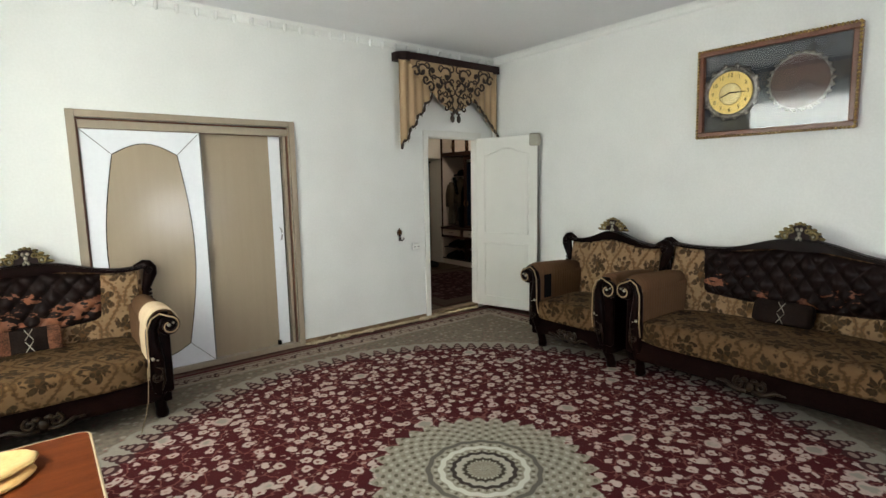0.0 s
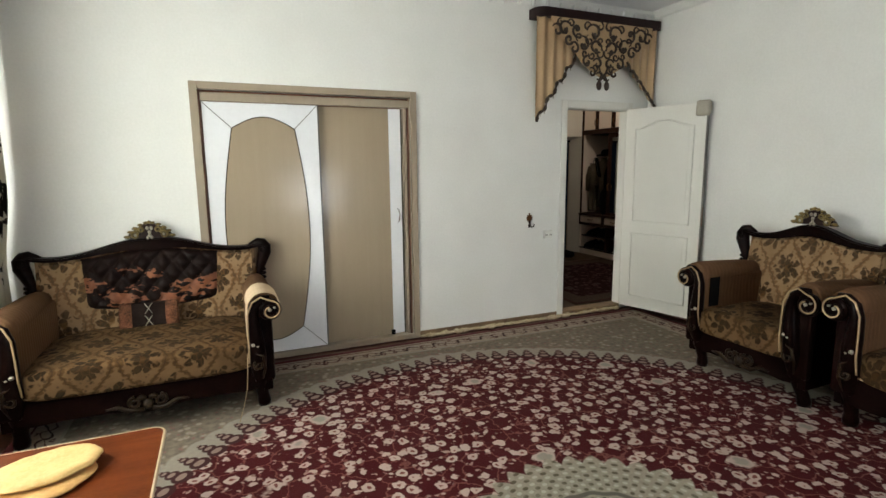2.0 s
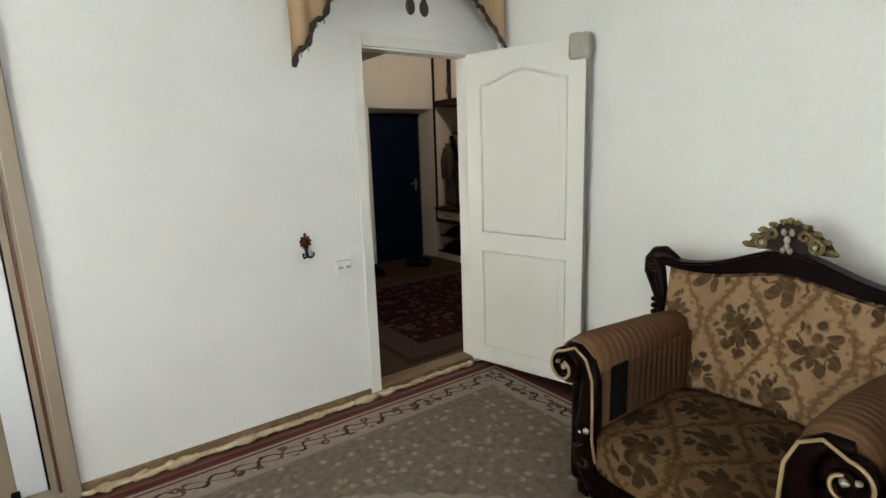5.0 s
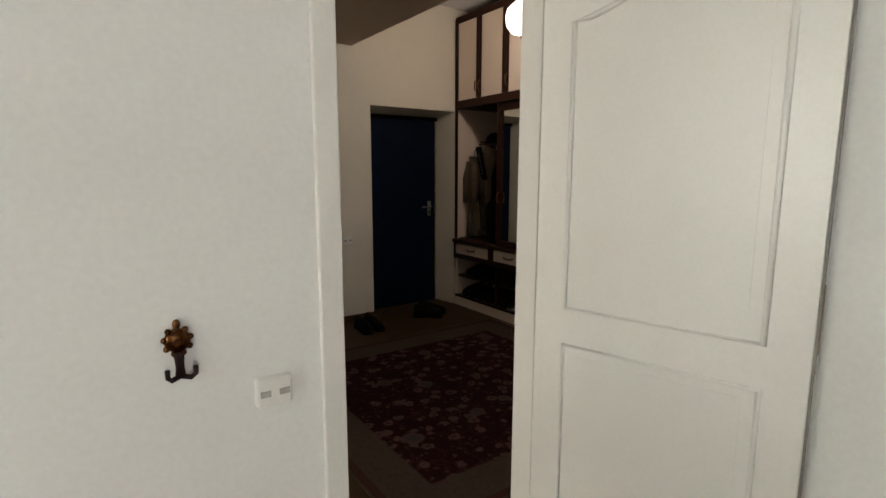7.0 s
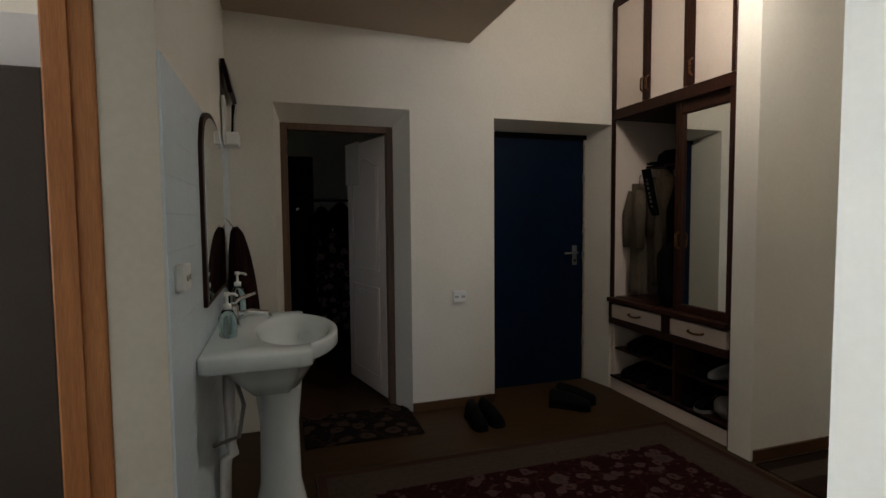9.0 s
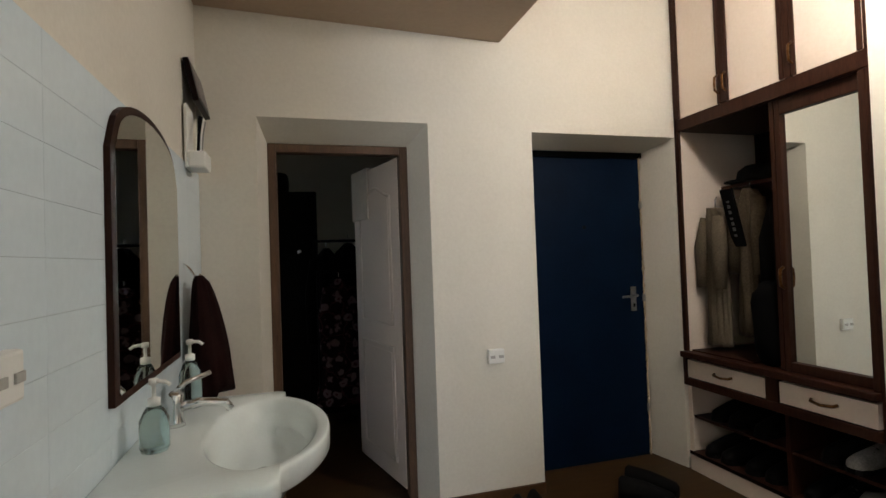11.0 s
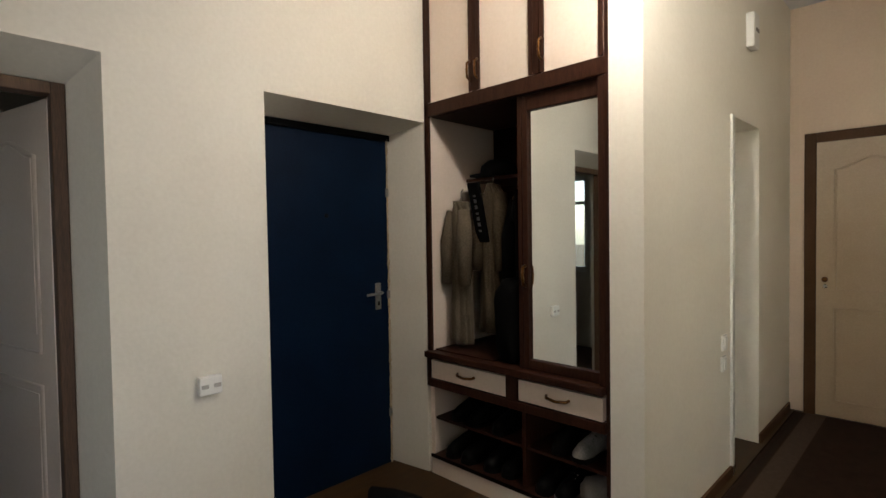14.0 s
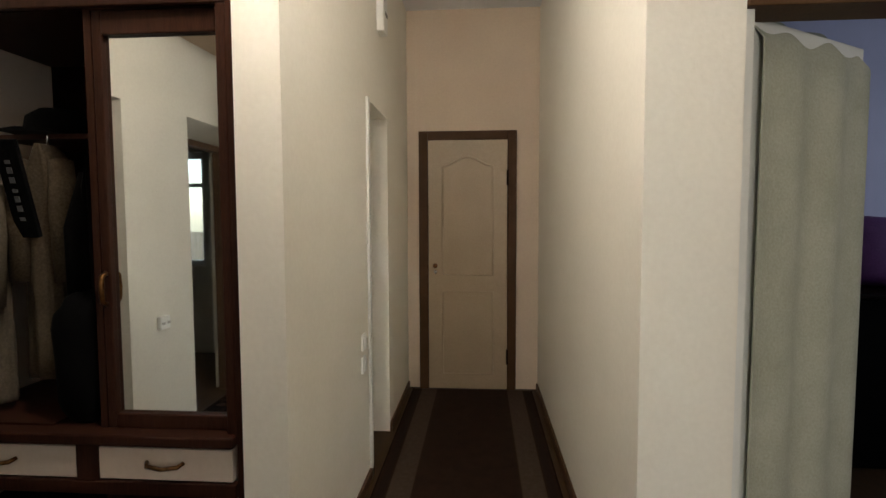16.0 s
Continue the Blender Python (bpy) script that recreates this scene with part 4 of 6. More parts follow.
def settee(name, label, category, arm_at, ear, deep, m, tuft_half=0.0, group="", leather="patched"):
    """A carved seat; arm_at and ear: half widths at the arm scrolls and at the back posts, deep: back to arm front."""
    s = thing(name, label, category, m, group)
    inner = arm_at - 0.13
    fy = -deep
    # frame and seat
    rail = prism(bmesh.new(), [(-inner - 0.06, 0.33), (inner + 0.06, 0.33), (inner + 0.06, 0.17)] + [(inner * (1 - 2 * i / 16), 0.165 - 0.035 * math.cos(math.pi * (i / 8 - 1)) ** 2 * (1 if 4 < i < 12 else 0.4)) for i in range(17)] + [(-inner - 0.06, 0.17)], fy + 0.075, fy + 0.125, "y")
    part("front_rail", rail, M["dark_wood"], s, "dark carved wooden rail")
    part("back_rail", B(-arm_at + 0.05, arm_at - 0.05, -0.12, -0.04, 0.12, 0.32, bev=0.01), M["dark_wood"], s)
    for sx in (-1, 1):
        part("side_rail", B(*sorted((sx * (arm_at - 0.06), sx * (arm_at - 0.005))), fy + 0.09, -0.06, 0.13, 0.62, bev=0.01), M["dark_wood"], s)
    # black sheet added below the seat to paint the shade underneath
    part("underside_shade", B(-arm_at + 0.06, arm_at - 0.06, fy + 0.13, -0.122, 0.135, 0.15), M["black"], s)
    seat = soft(bmesh.new(), (0, -(deep + 0.15) / 2, 0.375), (inner + 0.03, (deep - 0.19) / 2, 0.085), 0.24, 48)
    for v in seat.verts:
        if v.co.z > 0.40:
            v.co.z += 0.022 * math.cos(min(1.0, abs(v.co.x) / (inner + 0.03)) * math.pi / 2) + 0.006 * noise.noise(v.co * 5)
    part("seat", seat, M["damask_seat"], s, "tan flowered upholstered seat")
    part("seat_piping", tube(bmesh.new(), [(inner * (i / 10 - 1), fy + 0.052 + 0.012 * (i in (0, 20)), 0.318) for i in range(21)], 0.006, 6), M["piping"], s, "tan cord piping")
    # upholstered back
    n = 40
    pts = []
    for i in range(n + 1):
        x = (ear - 0.085) * (2 * i / n - 1)
        pts.append((x, crest_top(x, ear) - 0.018 - 0.05 * math.exp(-(x / 0.26) ** 2)))
    bm = prism(bmesh.new(), ([(-inner - 0.02, 0.34), (-ear + 0.105, 0.58), (-ear + 0.085, 0.72)] + pts + [(ear - 0.085, 0.72), (ear - 0.105, 0.58), (inner + 0.02, 0.34)])[::-1], -0.175, -0.07, "y")
    bmesh.ops.bevel(bm, geom=[e for e in bm.edges if e.verts[0].co.y < -0.17 and e.verts[1].co.y < -0.17 and max(v.co.z for v in e.verts) > 0.4], offset=0.028, segments=3, affect="EDGES")
    for v in bm.verts:
        v.co.y += (v.co.z - 0.42) * 0.16
    part("backrest", bm, M["damask"], s, "tan flowered upholstered backrest")
    # carved top rail
    lo, hi = [], []
    for i in range(n + 1):
        x = (ear - 0.04) * (2 * i / n - 1)
        z = crest_top(x, ear)
        hi.append((x, z)), lo.append((x, z - 0.028 - 0.055 * math.exp(-(x / 0.27) ** 2)))
    bm = prism(bmesh.new(), lo + hi[::-1], -0.112, -0.03, "y")
    bmesh.ops.bevel(bm, geom=[e for e in bm.edges if abs(e.verts[0].co.y - e.verts[1].co.y) < 0.01], offset=0.009, segments=2, affect="EDGES")
    part("top_rail", bm, M["dark_wood"], s, "dark carved wooden top rail")
    for sx in (-1, 1):
        prof = ((0.11, 0.30, 0.034), (0.095, 0.50, 0.032), (0.075, 0.62, 0.028), (0.065, 0.70, 0.024), (0.058, 0.77, 0.030), (0.035, 0.84, 0.040), (0.015, 0.895, 0.048), (0.014, 0.935, 0.048), (0.034, 0.962, 0.044), (0.062, 0.972, 0.034), (0.095, 0.962, 0.022), (0.125, 0.955, 0.012))
        bm = tube(bmesh.new(), [(sx * (ear - dx), -0.10 + (z - 0.4) * 0.05, z) for dx, z, _ in prof], [r for _, _, r in prof], 12)
        for kz in (0.705, 0.735, 0.765):
            blob(bm, (sx * (ear - 0.035), -0.085, kz), (0.024, 0.03, 0.014), 10)
        tube(bm, [(sx * (ear - 0.03 + px), -0.122, 0.925 + pz) for px, pz in spiral(0, 0, 0.035, 0.008, 0.4, 1.3, 16)], 0.007, 6)
        part("back_post", bm, M["dark_wood"], s, "dark carved scrolled back post")
    # gilded crest: leaf scrolls on a dark shaped board
    zc = crest_top(0, ear) + 0.012
    bm = prism(bmesh.new(), [(-0.15, zc - 0.014), (0.15, zc - 0.014), (0.125, zc + 0.022), (0.085, zc + 0.055), (0.03, zc + 0.088), (-0.03, zc + 0.088), (-0.085, zc + 0.055), (-0.125, zc + 0.022)], -0.086, -0.055, "y")
    cr = part("crest", bm, M["pelmet"], s, "dark shaped crest board")
    for sx in (-1, 1):
        part("gilt_scroll", tube(bmesh.new(), [(sx * px, -0.098, zc + pz) for px, pz in spiral(0.088, 0.012, 0.030, 0.006, 2.4, -1.35, 20)], [0.010 - 0.0002 * i for i in range(21)], 6), M["gold_leaf"], cr, "gilded scroll")
        part("gilt_scroll", tube(bmesh.new(), [(sx * px, -0.098, zc + pz) for px, pz in spiral(0.052, 0.045, 0.024, 0.005, 5.2, 1.3, 18)], 0.0075, 6), M["gold_leaf"], cr, "gilded scroll")
        for px, pz, rx, rz in ((0.138, 0.0, 0.022, 0.010), (0.118, 0.034, 0.018, 0.010), (0.088, 0.058, 0.020, 0.011), (0.055, 0.080, 0.020, 0.010), (0.022, 0.093, 0.016, 0.010)):
            part("gilt_leaf", blob(bmesh.new(), (sx * px, -0.088, zc + pz), (rx, 0.014, rz), 10, 0.3, px * 40), M["gold_leaf"], cr, "gilded leaf")
    part("gilt_leaf", blob(bmesh.new(), (0, -0.088, zc + 0.098), (0.014, 0.014, 0.012), 10), M["gold_leaf"], cr, "gilded leaf")
    for px, pz, q in ((0, 0.030, 0.012), (0, 0.006, 0.011), (-0.013, 0.058, 0.011), (0.013, 0.058, 0.011), (-0.012, -0.008, 0.010), (0.012, -0.008, 0.010), (-0.088, 0.012, 0.009), (0.088, 0.012, 0.009)):
        part("crest_inlay", blob(bmesh.new(), (px, -0.102, zc + pz), (q, 0.008, q * 1.25), 8), M["silver_leaf"], cr, "pale cream inlay")
    # arms
    for sx in (-1, 1):
        def at(dx):
            return sx * (arm_at + dx)
        bm = tube(bmesh.new(), [(at(-0.035), -0.13, 0.675), (at(-0.04), -0.3, 0.685), (at(-0.045), fy * 0.6, 0.69), (at(-0.04), fy + 0.12, 0.692), (at(-0.035), fy + 0.055, 0.685)], [0.070, 0.080, 0.086, 0.092, 0.086], 20)
        box(bm, *sorted((at(-0.128), at(-0.05))), fy + 0.07, -0.12, 0.26, 0.69, bev=0.025)
        part("arm_pad", bm, M["cord"], s, "ribbed tan arm upholstery")
        roll = spiral(at(0), 0.667, 0.010, 0.064, math.pi / 2 - sx * 1.25 * math.tau, sx * 1.25, 34)
        bm = lathe(bmesh.new(), [(0.058, 0.0), (0.068, 0.012), (0.064, 0.028), (0.05, 0.034)], (at(0), fy + 0.055, 0.667), 26, Matrix.Rotation(radians(90), 4, "X"))
        tube(bm, [(px, fy + 0.018, pz) for px, pz in roll], 0.012, 8)
        body = ((0.0, 0.745, 0.0, 0.016), (-0.05, 0.738, 0.0, 0.026), (-0.088, 0.705, 0.0, 0.032), (-0.103, 0.64, 0.0, 0.036), (-0.100, 0.55, 0.0, 0.042), (-0.092, 0.46, 0.0, 0.048), (-0.088, 0.36, 0.015, 0.050), (-0.082, 0.26, 0.045, 0.046), (-0.075, 0.16, 0.085, 0.040), (-0.066, 0.08, 0.125, 0.036), (-0.060, 0.034, 0.14, 0.042), (-0.058, 0.004, 0.14, 0.040))
        tube(bm, [(at(dx), fy + 0.045 + dy, z) for dx, z, dy, _ in body], [r for *_, r in body], 14)
        box(bm, *sorted((at(-0.115), at(0.01))), fy + 0.06, fy + 0.12, 0.20, 0.66, bev=0.02)
        fr = part("arm_front", bm, M["dark_wood"], s, "dark carved scroll arm front")
        line = [(px, fy + 0.003, pz) for px, pz in roll[8:]] + [(at(dx), fy + 0.006 + (0.02 if z < 0.4 else 0), z) for dx, z in ((-0.055, 0.757), (-0.105, 0.728), (-0.133, 0.66), (-0.137, 0.55), (-0.138, 0.44), (-0.140, 0.345))]
        part("piping", tube(bmesh.new(), line, 0.0052, 6), M["piping"], fr, "tan cord piping")
        for dx, z, q in ((-0.004, 0.672, 0.012), (0.024, 0.684, 0.008), (-0.112, 0.466, 0.014), (-0.088, 0.455, 0.011)):
            part("inlay", blob(bmesh.new(), (at(dx), fy + 0.006, z), (q, 0.012, q * 0.8), 8, 0.4, z * 9), M["silver_leaf"], fr, "worn silver inlay")
        bm = tube(bmesh.new(), [(px, fy + 0.02, pz) for px, pz in spiral(at(-0.088), 0.33, 0.036, 0.008, 1.2, 1.4, 20)], 0.008, 6)
        tube(bm, [(at(-0.10), fy + 0.01, 0.41), (at(-0.06), fy + 0.012, 0.385), (at(-0.05), fy + 0.03, 0.30), (at(-0.07), fy + 0.07, 0.21)], [0.006, 0.009, 0.009, 0.005], 6)
        part("leaf_carving", bm, M["worn_carving"], fr, "carved leaf with worn gilding")
        part("leg", tube(bmesh.new(), [(at(-0.03), -0.09, 0.16), (at(-0.025), -0.08, 0.07), (at(-0.02), -0.05, 0.0)], [0.035, 0.03, 0.028], 8), M["dark_wood"], s)
    # apron carving under the front rail
    bm = bmesh.new()
    for sx in (-1, 1):
        tube(bm, [(sx * px, fy + 0.066, pz) for px, pz in spiral(0.065, 0.20, 0.036, 0.008, 1.5, -1.3, 16)], 0.010, 6)
        tube(bm, [(sx * 0.02, fy + 0.068, 0.155), (sx * 0.09, fy + 0.068, 0.15), (sx * 0.15, fy + 0.068, 0.185), (sx * 0.21, fy + 0.07, 0.18)], [0.014, 0.015, 0.013, 0.005], 8)
        blob(bm, (sx * 0.03, fy + 0.066, 0.225), (0.026, 0.014, 0.016), 8)
    blob(bm, (0, fy + 0.066, 0.185), (0.030, 0.018, 0.032), 10)
    part("apron_carving", bm, M["worn_carving"], s, "carved scrolls with worn gilding")
    if tuft_half:
        z0, z1, nx, nz, step = 0.60, 0.925, int(tuft_half * 190), 44, 0.125

        def spot(fx, fz):
            x = fx * tuft_half * (0.94 + 0.06 * (fz + 1) / 2)
            z = z0 + (z1 - z0) * (fz + 1) / 2
            zz = z + 0.055 * math.exp(-(x / 0.30) ** 2) * (fz + 1) / 2 - 0.03 * (1 - fx * fx) * (1 - fz) / 2
            env = (1 - abs(fx) ** 10) * (1 - abs(fz) ** 8)
            a, b = (x + z - z0) * math.pi / step, (x - z + z0) * math.pi / step
            puff = (abs(math.sin(a)) * abs(math.sin(b))) ** 0.45
            return x, -0.172 + (zz - 0.42) * 0.16 - env * (0.012 + 0.042 * puff), zz
        rows = []
        bm = bmesh.new()
        for j in range(nz + 1):
            rows.append([bm.verts.new(spot(2 * i / nx - 1, 2 * j / nz - 1)) for i in range(nx + 1)])
        for a, b in zip(rows, rows[1:]):
            for i in range(nx):
                bm.faces.new((a[i], a[i + 1], b[i + 1], b[i])).smooth = True
        tp = part("tufted_panel", bm, M[leather], s, "dark buttoned leather panel, peeling to orange")
        k = int(tuft_half / step * 2) + 1
        for p in range(-k, k + 1):
            for q in range(1, 5):
                x, z = p * step / 2, z0 + q * step / 2
                if (p + q) % 2 == 0 and abs(x) < tuft_half * 0.9 and z < z1 - 0.03:
                    bx, by, bz = spot(x / (tuft_half * (0.94 + 0.06 * (z - z0) / (z1 - z0))), 2 * (z - z0) / (z1 - z0) - 1)
                    part("button", blob(bmesh.new(), (bx, by - 0.002, bz), (0.010, 0.006, 0.010), 8), M[leather], tp)
    return s


settee("sofa", "two-seat carved sofa, tan flowered fabric, worn dark tufted back", "sofa", 0.70, 0.765, 0.985, pose(0.505, -0.03, 0), 0.425)
chair = settee("armchair", "carved dark wood armchair with tan flowered upholstery", "armchair", 0.435, 0.550, 0.82, pose(4.905, -1.925, 0, 0, 0, -90) @ Matrix.Diagonal((1, 1, 1.035, 1)))
part("arm_patch", B(-0.311, -0.302, -0.70, -0.60, 0.47, 0.68, bev=0.003), M["black"], chair, "black cloth patch on the arm")
settee("sofa", "long carved sofa, tan flowered fabric, dark tufted back", "sofa", 0.90, 1.02, 0.90, pose(4.985, -3.405, 0, 0, 0, -90) @ Matrix.Diagonal((1, 1, 1.055, 1)), 0.67, leather="patched_less")
dark_cloth = mat("dark_brown_cushion_cloth", (0.020, 0.012, 0.009), (0.010, 0.006, 0.005), 9, 0.9, 0.2)


def cushion(label, m, half, ends=None):
    c = thing("cushion", label, "cushion", m)
    part("pillow", soft(bmesh.new(), (0, 0, 0), (half, 0.045, 0.085), 0.28, 24, 3, 0.05), dark_cloth, c)
    if ends:
        for sx in (-1, 1):
            part("end_band", soft(bmesh.new(), (sx * half * 0.80, 0, 0), (half * 0.24, 0.049, 0.088), 0.28, 16, sx, 0.05), ends, c, "orange-brown patched end")
    bm = bmesh.new()
    for q in (-0.04, 0.04):
        for a, b in (((-0.022, -0.035), (0.022, 0.035)), ((0.022, -0.035), (-0.022, 0.035))):
            tube(bm, [(a[0], -0.047, a[1] + q), (b[0], -0.047, b[1] + q)], 0.003, 6)
    part("cross_stitch", bm, M["silver_leaf"], c, "pale crossed stitching")


cushion("small dark cushion with orange-brown ends on the sofa", pose(0.475, -0.285, 0.545, -16), 0.17, mat("orange_brown_patch_cloth", (0.19, 0.075, 0.04), (0.03, 0.014, 0.010), 22, 0.8, 0.2))
cushion("dark brown stitched cushion leaning on the sofa back", pose(4.735, -3.385, 0.585, -14, 0, -90), 0.19)
arm_x = 0.505 + 0.70 - 0.038
bm = bmesh.new()
prof = []
for i in range(17):
    a = math.pi * (1.10 - 1.15 * i / 16)
    prof.append((0.098 * math.cos(a), 0.098 * math.sin(a)))
prof = [(-0.100, -0.24), (-0.100, -0.12)] + prof
out, inn = [(arm_x + px, 0.69 + pz) for px, pz in prof], [(arm_x + px * 0.95, 0.69 + pz * 0.95) for px, pz in prof]
prism(bm, out + inn[::-1], -1.000, -0.72, "y")
for v in bm.verts:
    v.co.z += 0.006 * noise.noise(v.co * 9)
    v.co.y += 0.035 * noise.noise(Vector((v.co.x * 9, v.co.z * 9, v.co.y)))
single("arm_cover", bm, M["cover"], "pale cloth cover draped over sofa arm", "cover")
single("cord", tube(bmesh.new(), [(1.055, -1.022, 0.42), (1.05, -1.03, 0.30), (1.04, -1.035, 0.20), (1.015, -1.04, 0.10), (0.985, -1.04, 0.004)], 0.0022, 6), M["piping"], "thin white cord hanging down the sofa front", "cord")

# ---- low table with bread ----
t = thing("coffee_table", "low red-brown laminate table with pale edging", "table")


def rounded(x0, x1, y0, y1, r, n=6):
    out = []
    for cx, cy, a0 in ((x1 - r, y1 - r, 0), (x0 + r, y1 - r, 90), (x0 + r, y0 + r, 180), (x1 - r, y0 + r, 270)):
        out += [(cx + r * math.cos(radians(a0 + 90 * i / n)), cy + r * math.sin(radians(a0 + 90 * i / n))) for i in range(n + 1)]
    return out


part("tabletop", prism(bmesh.new(), rounded(-0.36, 0.685, -3.05, -1.835, 0.05), 0.405, 0.436), M["table_top"], t, "red-brown laminate top")
part("edging", tube(bmesh.new(), [(px, py, 0.428) for px, py in rounded(-0.36, 0.685, -3.05, -1.835, 0.05)], 0.009, 8, True), M["cover"], t, "pale cream edge trim")
for lx in (-0.28, 0.60):
    for ly in (-2.97, -1.92):
        part("leg", tube(bmesh.new(), [(lx, ly, 0), (lx, ly, 0.2), (lx, ly, 0.405)], [0.018, 0.022, 0.028], 10), M["dark_wood"], t)


def bread(seed, rx, ry):
    bm = bmesh.new()
    made = bmesh.ops.create_uvsphere(bm, u_segments=32, v_segments=16, radius=1)["verts"]
    for v in made:
        rr = math.hypot(v.co.x, v.co.y)
        rim = 0.6 + 0.6 * math.exp(-((rr - 0.86) / 0.14) ** 2)
        k = 1 + 0.10 * noise.noise(Vector((v.co.x * 2.2, v.co.y * 1.6, seed)))
        zz = max(v.co.z, -0.55) * 0.021 * rim + 0.004 * noise.noise(v.co * 5 + Vector((seed, 0, 0)))
        v.co = Vector((v.co.x * rx * k, v.co.y * ry * k, max(zz, -0.0115)))
        for fc in v.link_faces:
            fc.smooth = True
    return bm


single("flatbread", bread(1, 0.190, 0.142), M["bread"], "oval golden flatbread lying on the table", "bread", pose(0.305, -2.14, 0.448, 0, 0, 16), "breads on the table")
single("flatbread", bread(7, 0.168, 0.128), M["bread_pale"], "oval golden flatbread on top of another", "bread", pose(0.335, -2.085, 0.476, 0, 0, 20), "breads on the table")

# ---- pelmet over the door ----
p = thing("lambrequin", "tan draped lambrequin with dark lace over the door", "lambrequin")
bm = bmesh.new()
n = 10
arc = [(3.66 + 0.10 - 0.10 * math.sin(math.pi / 2 * i / n), -0.06 - 0.10 * math.cos(math.pi / 2 * i / n)) for i in range(n + 1)]
prism(bm, [(3.66, -0.001)] + arc[::-1] + [(5.085, -0.16), (5.085, -0.001)], 2.83, 2.915)
part("board", bm, M["pelmet"], p, "dark brown rounded pelmet board")
me_l = folds(bmesh.new(), 3.665, 4.09, 0.0, 1.0, 0.022, 4.2, "x", -0.13, n=60, rows=16, seed=1)
for v in me_l.verts:
    f = max(0.0, (v.co.x - 3.665) / 0.425)
    bot = 1.92 + 0.60 * f ** 0.9 + 0.018 * math.sin(f * 27)
    v.co.z = bot + (2.835 - bot) * v.co.z
part("drape", me_l, M["drape"], p, "tan pleated side drape")
me_r = folds(bmesh.new(), 4.68, 5.085, 0.0, 1.0, 0.022, 4.2, "x", -0.13, n=60, rows=16, seed=2)
for v in me_r.verts:
    f = max(0.0, (5.085 - v.co.x) / 0.405)
    bot = 2.08 + 0.42 * f ** 0.9 + 0.02 * math.sin(f * 24)
    v.co.z = bot + (2.835 - bot) * v.co.z
part("drape", me_r, M["drape"], p, "tan pleated side drape")
for x0, x1, b0, up, amp in ((3.665, 4.09, 1.92, 0.60, 0.018), (5.085, 4.68, 2.08, 0.42, 0.02)):
    pts = []
    for i in range(41):
        f = i / 40
        pts.append((x0 + (x1 - x0) * f, -0.145 + 0.012 * math.sin(f * 26), b0 + up * f ** 0.9 + amp * math.sin(f * 27)))
    part("fringe", tube(bmesh.new(), pts, [0.013 + 0.005 * math.sin(i * 1.9) for i in range(41)], 6), M["lace"], p, "dark beaded fringe")
    for i in range(1, 40, 3):
        q = pts[i]
        part("bead", blob(bmesh.new(), (q[0], q[1], q[2] - 0.025), (0.005, 0.005, 0.014), 6), M["silver_leaf"], p)
cloth = [(3.78, 2.835), (4.97, 2.835), (4.93, 2.70), (4.74, 2.58), (4.60, 2.44), (4.46, 2.36), (4.375, 2.33), (4.29, 2.36), (4.15, 2.44), (4.01, 2.58), (3.82, 2.70)]
part("panel", prism(bmesh.new(), cloth, -0.172, -0.168, "y"), M["drape"], p, "tan shaped centre cloth")
bm = bmesh.new()


def curl(cx, cz, r0, r1, a0, turns, rad=0.011, mirror=True):
    for sx in (1, -1) if mirror else (1,):
        pts = [(4.375 + sx * px, -0.18, pz) for px, pz in spiral(cx, cz, r0, r1, a0, turns, 18)]
        tube(bm, pts, [rad * (0.6 + 0.5 * math.sin(math.pi * i / 18)) for i in range(19)], 6)


curl(0.12, 2.73, 0.085, 0.02, 0.2, 0.95), curl(0.10, 2.60, 0.075, 0.018, 3.4, -0.95), curl(0.24, 2.62, 0.075, 0.015, 1.2, 0.9)
curl(0.31, 2.74, 0.07, 0.015, 4.0, 0.9), curl(0.45, 2.74, 0.07, 0.02, 2.5, -1.0), curl(0.53, 2.72, 0.06, 0.015, 0.5, 1.0)
curl(0.19, 2.47, 0.06, 0.012, 2.0, -1.0), curl(0.07, 2.46, 0.055, 0.012, 0.4, 1.0), curl(0.13, 2.38, 0.045, 0.01, 1.0, 1.0)
curl(0.045, 2.345, 0.04, 0.03, 0.6, 0.8), curl(0.34, 2.58, 0.06, 0.012, 0.6, 1.1), curl(0.40, 2.65, 0.05, 0.012, 3.6, 1.1)
for cx, cz, r0, a0, turn_ in ((0.055, 2.79, 0.05, 1.0, 1.0), (0.20, 2.78, 0.045, 3.0, -1.0), (0.38, 2.79, 0.04, 0.0, 1.1), (0.50, 2.79, 0.035, 2.0, -1.1), (0.04, 2.66, 0.045, 4.2, 1.0), (0.17, 2.66, 0.05, 1.2, -1.0), (0.29, 2.68, 0.04, 5.0, 1.0), (0.05, 2.55, 0.05, 2.2, 1.0), (0.14, 2.53, 0.04, 0.5, -1.1), (0.22, 2.54, 0.035, 3.6, 1.0), (0.10, 2.42, 0.035, 4.4, -1.0)):
    curl(cx, cz, r0, 0.010, a0, turn_, 0.008)
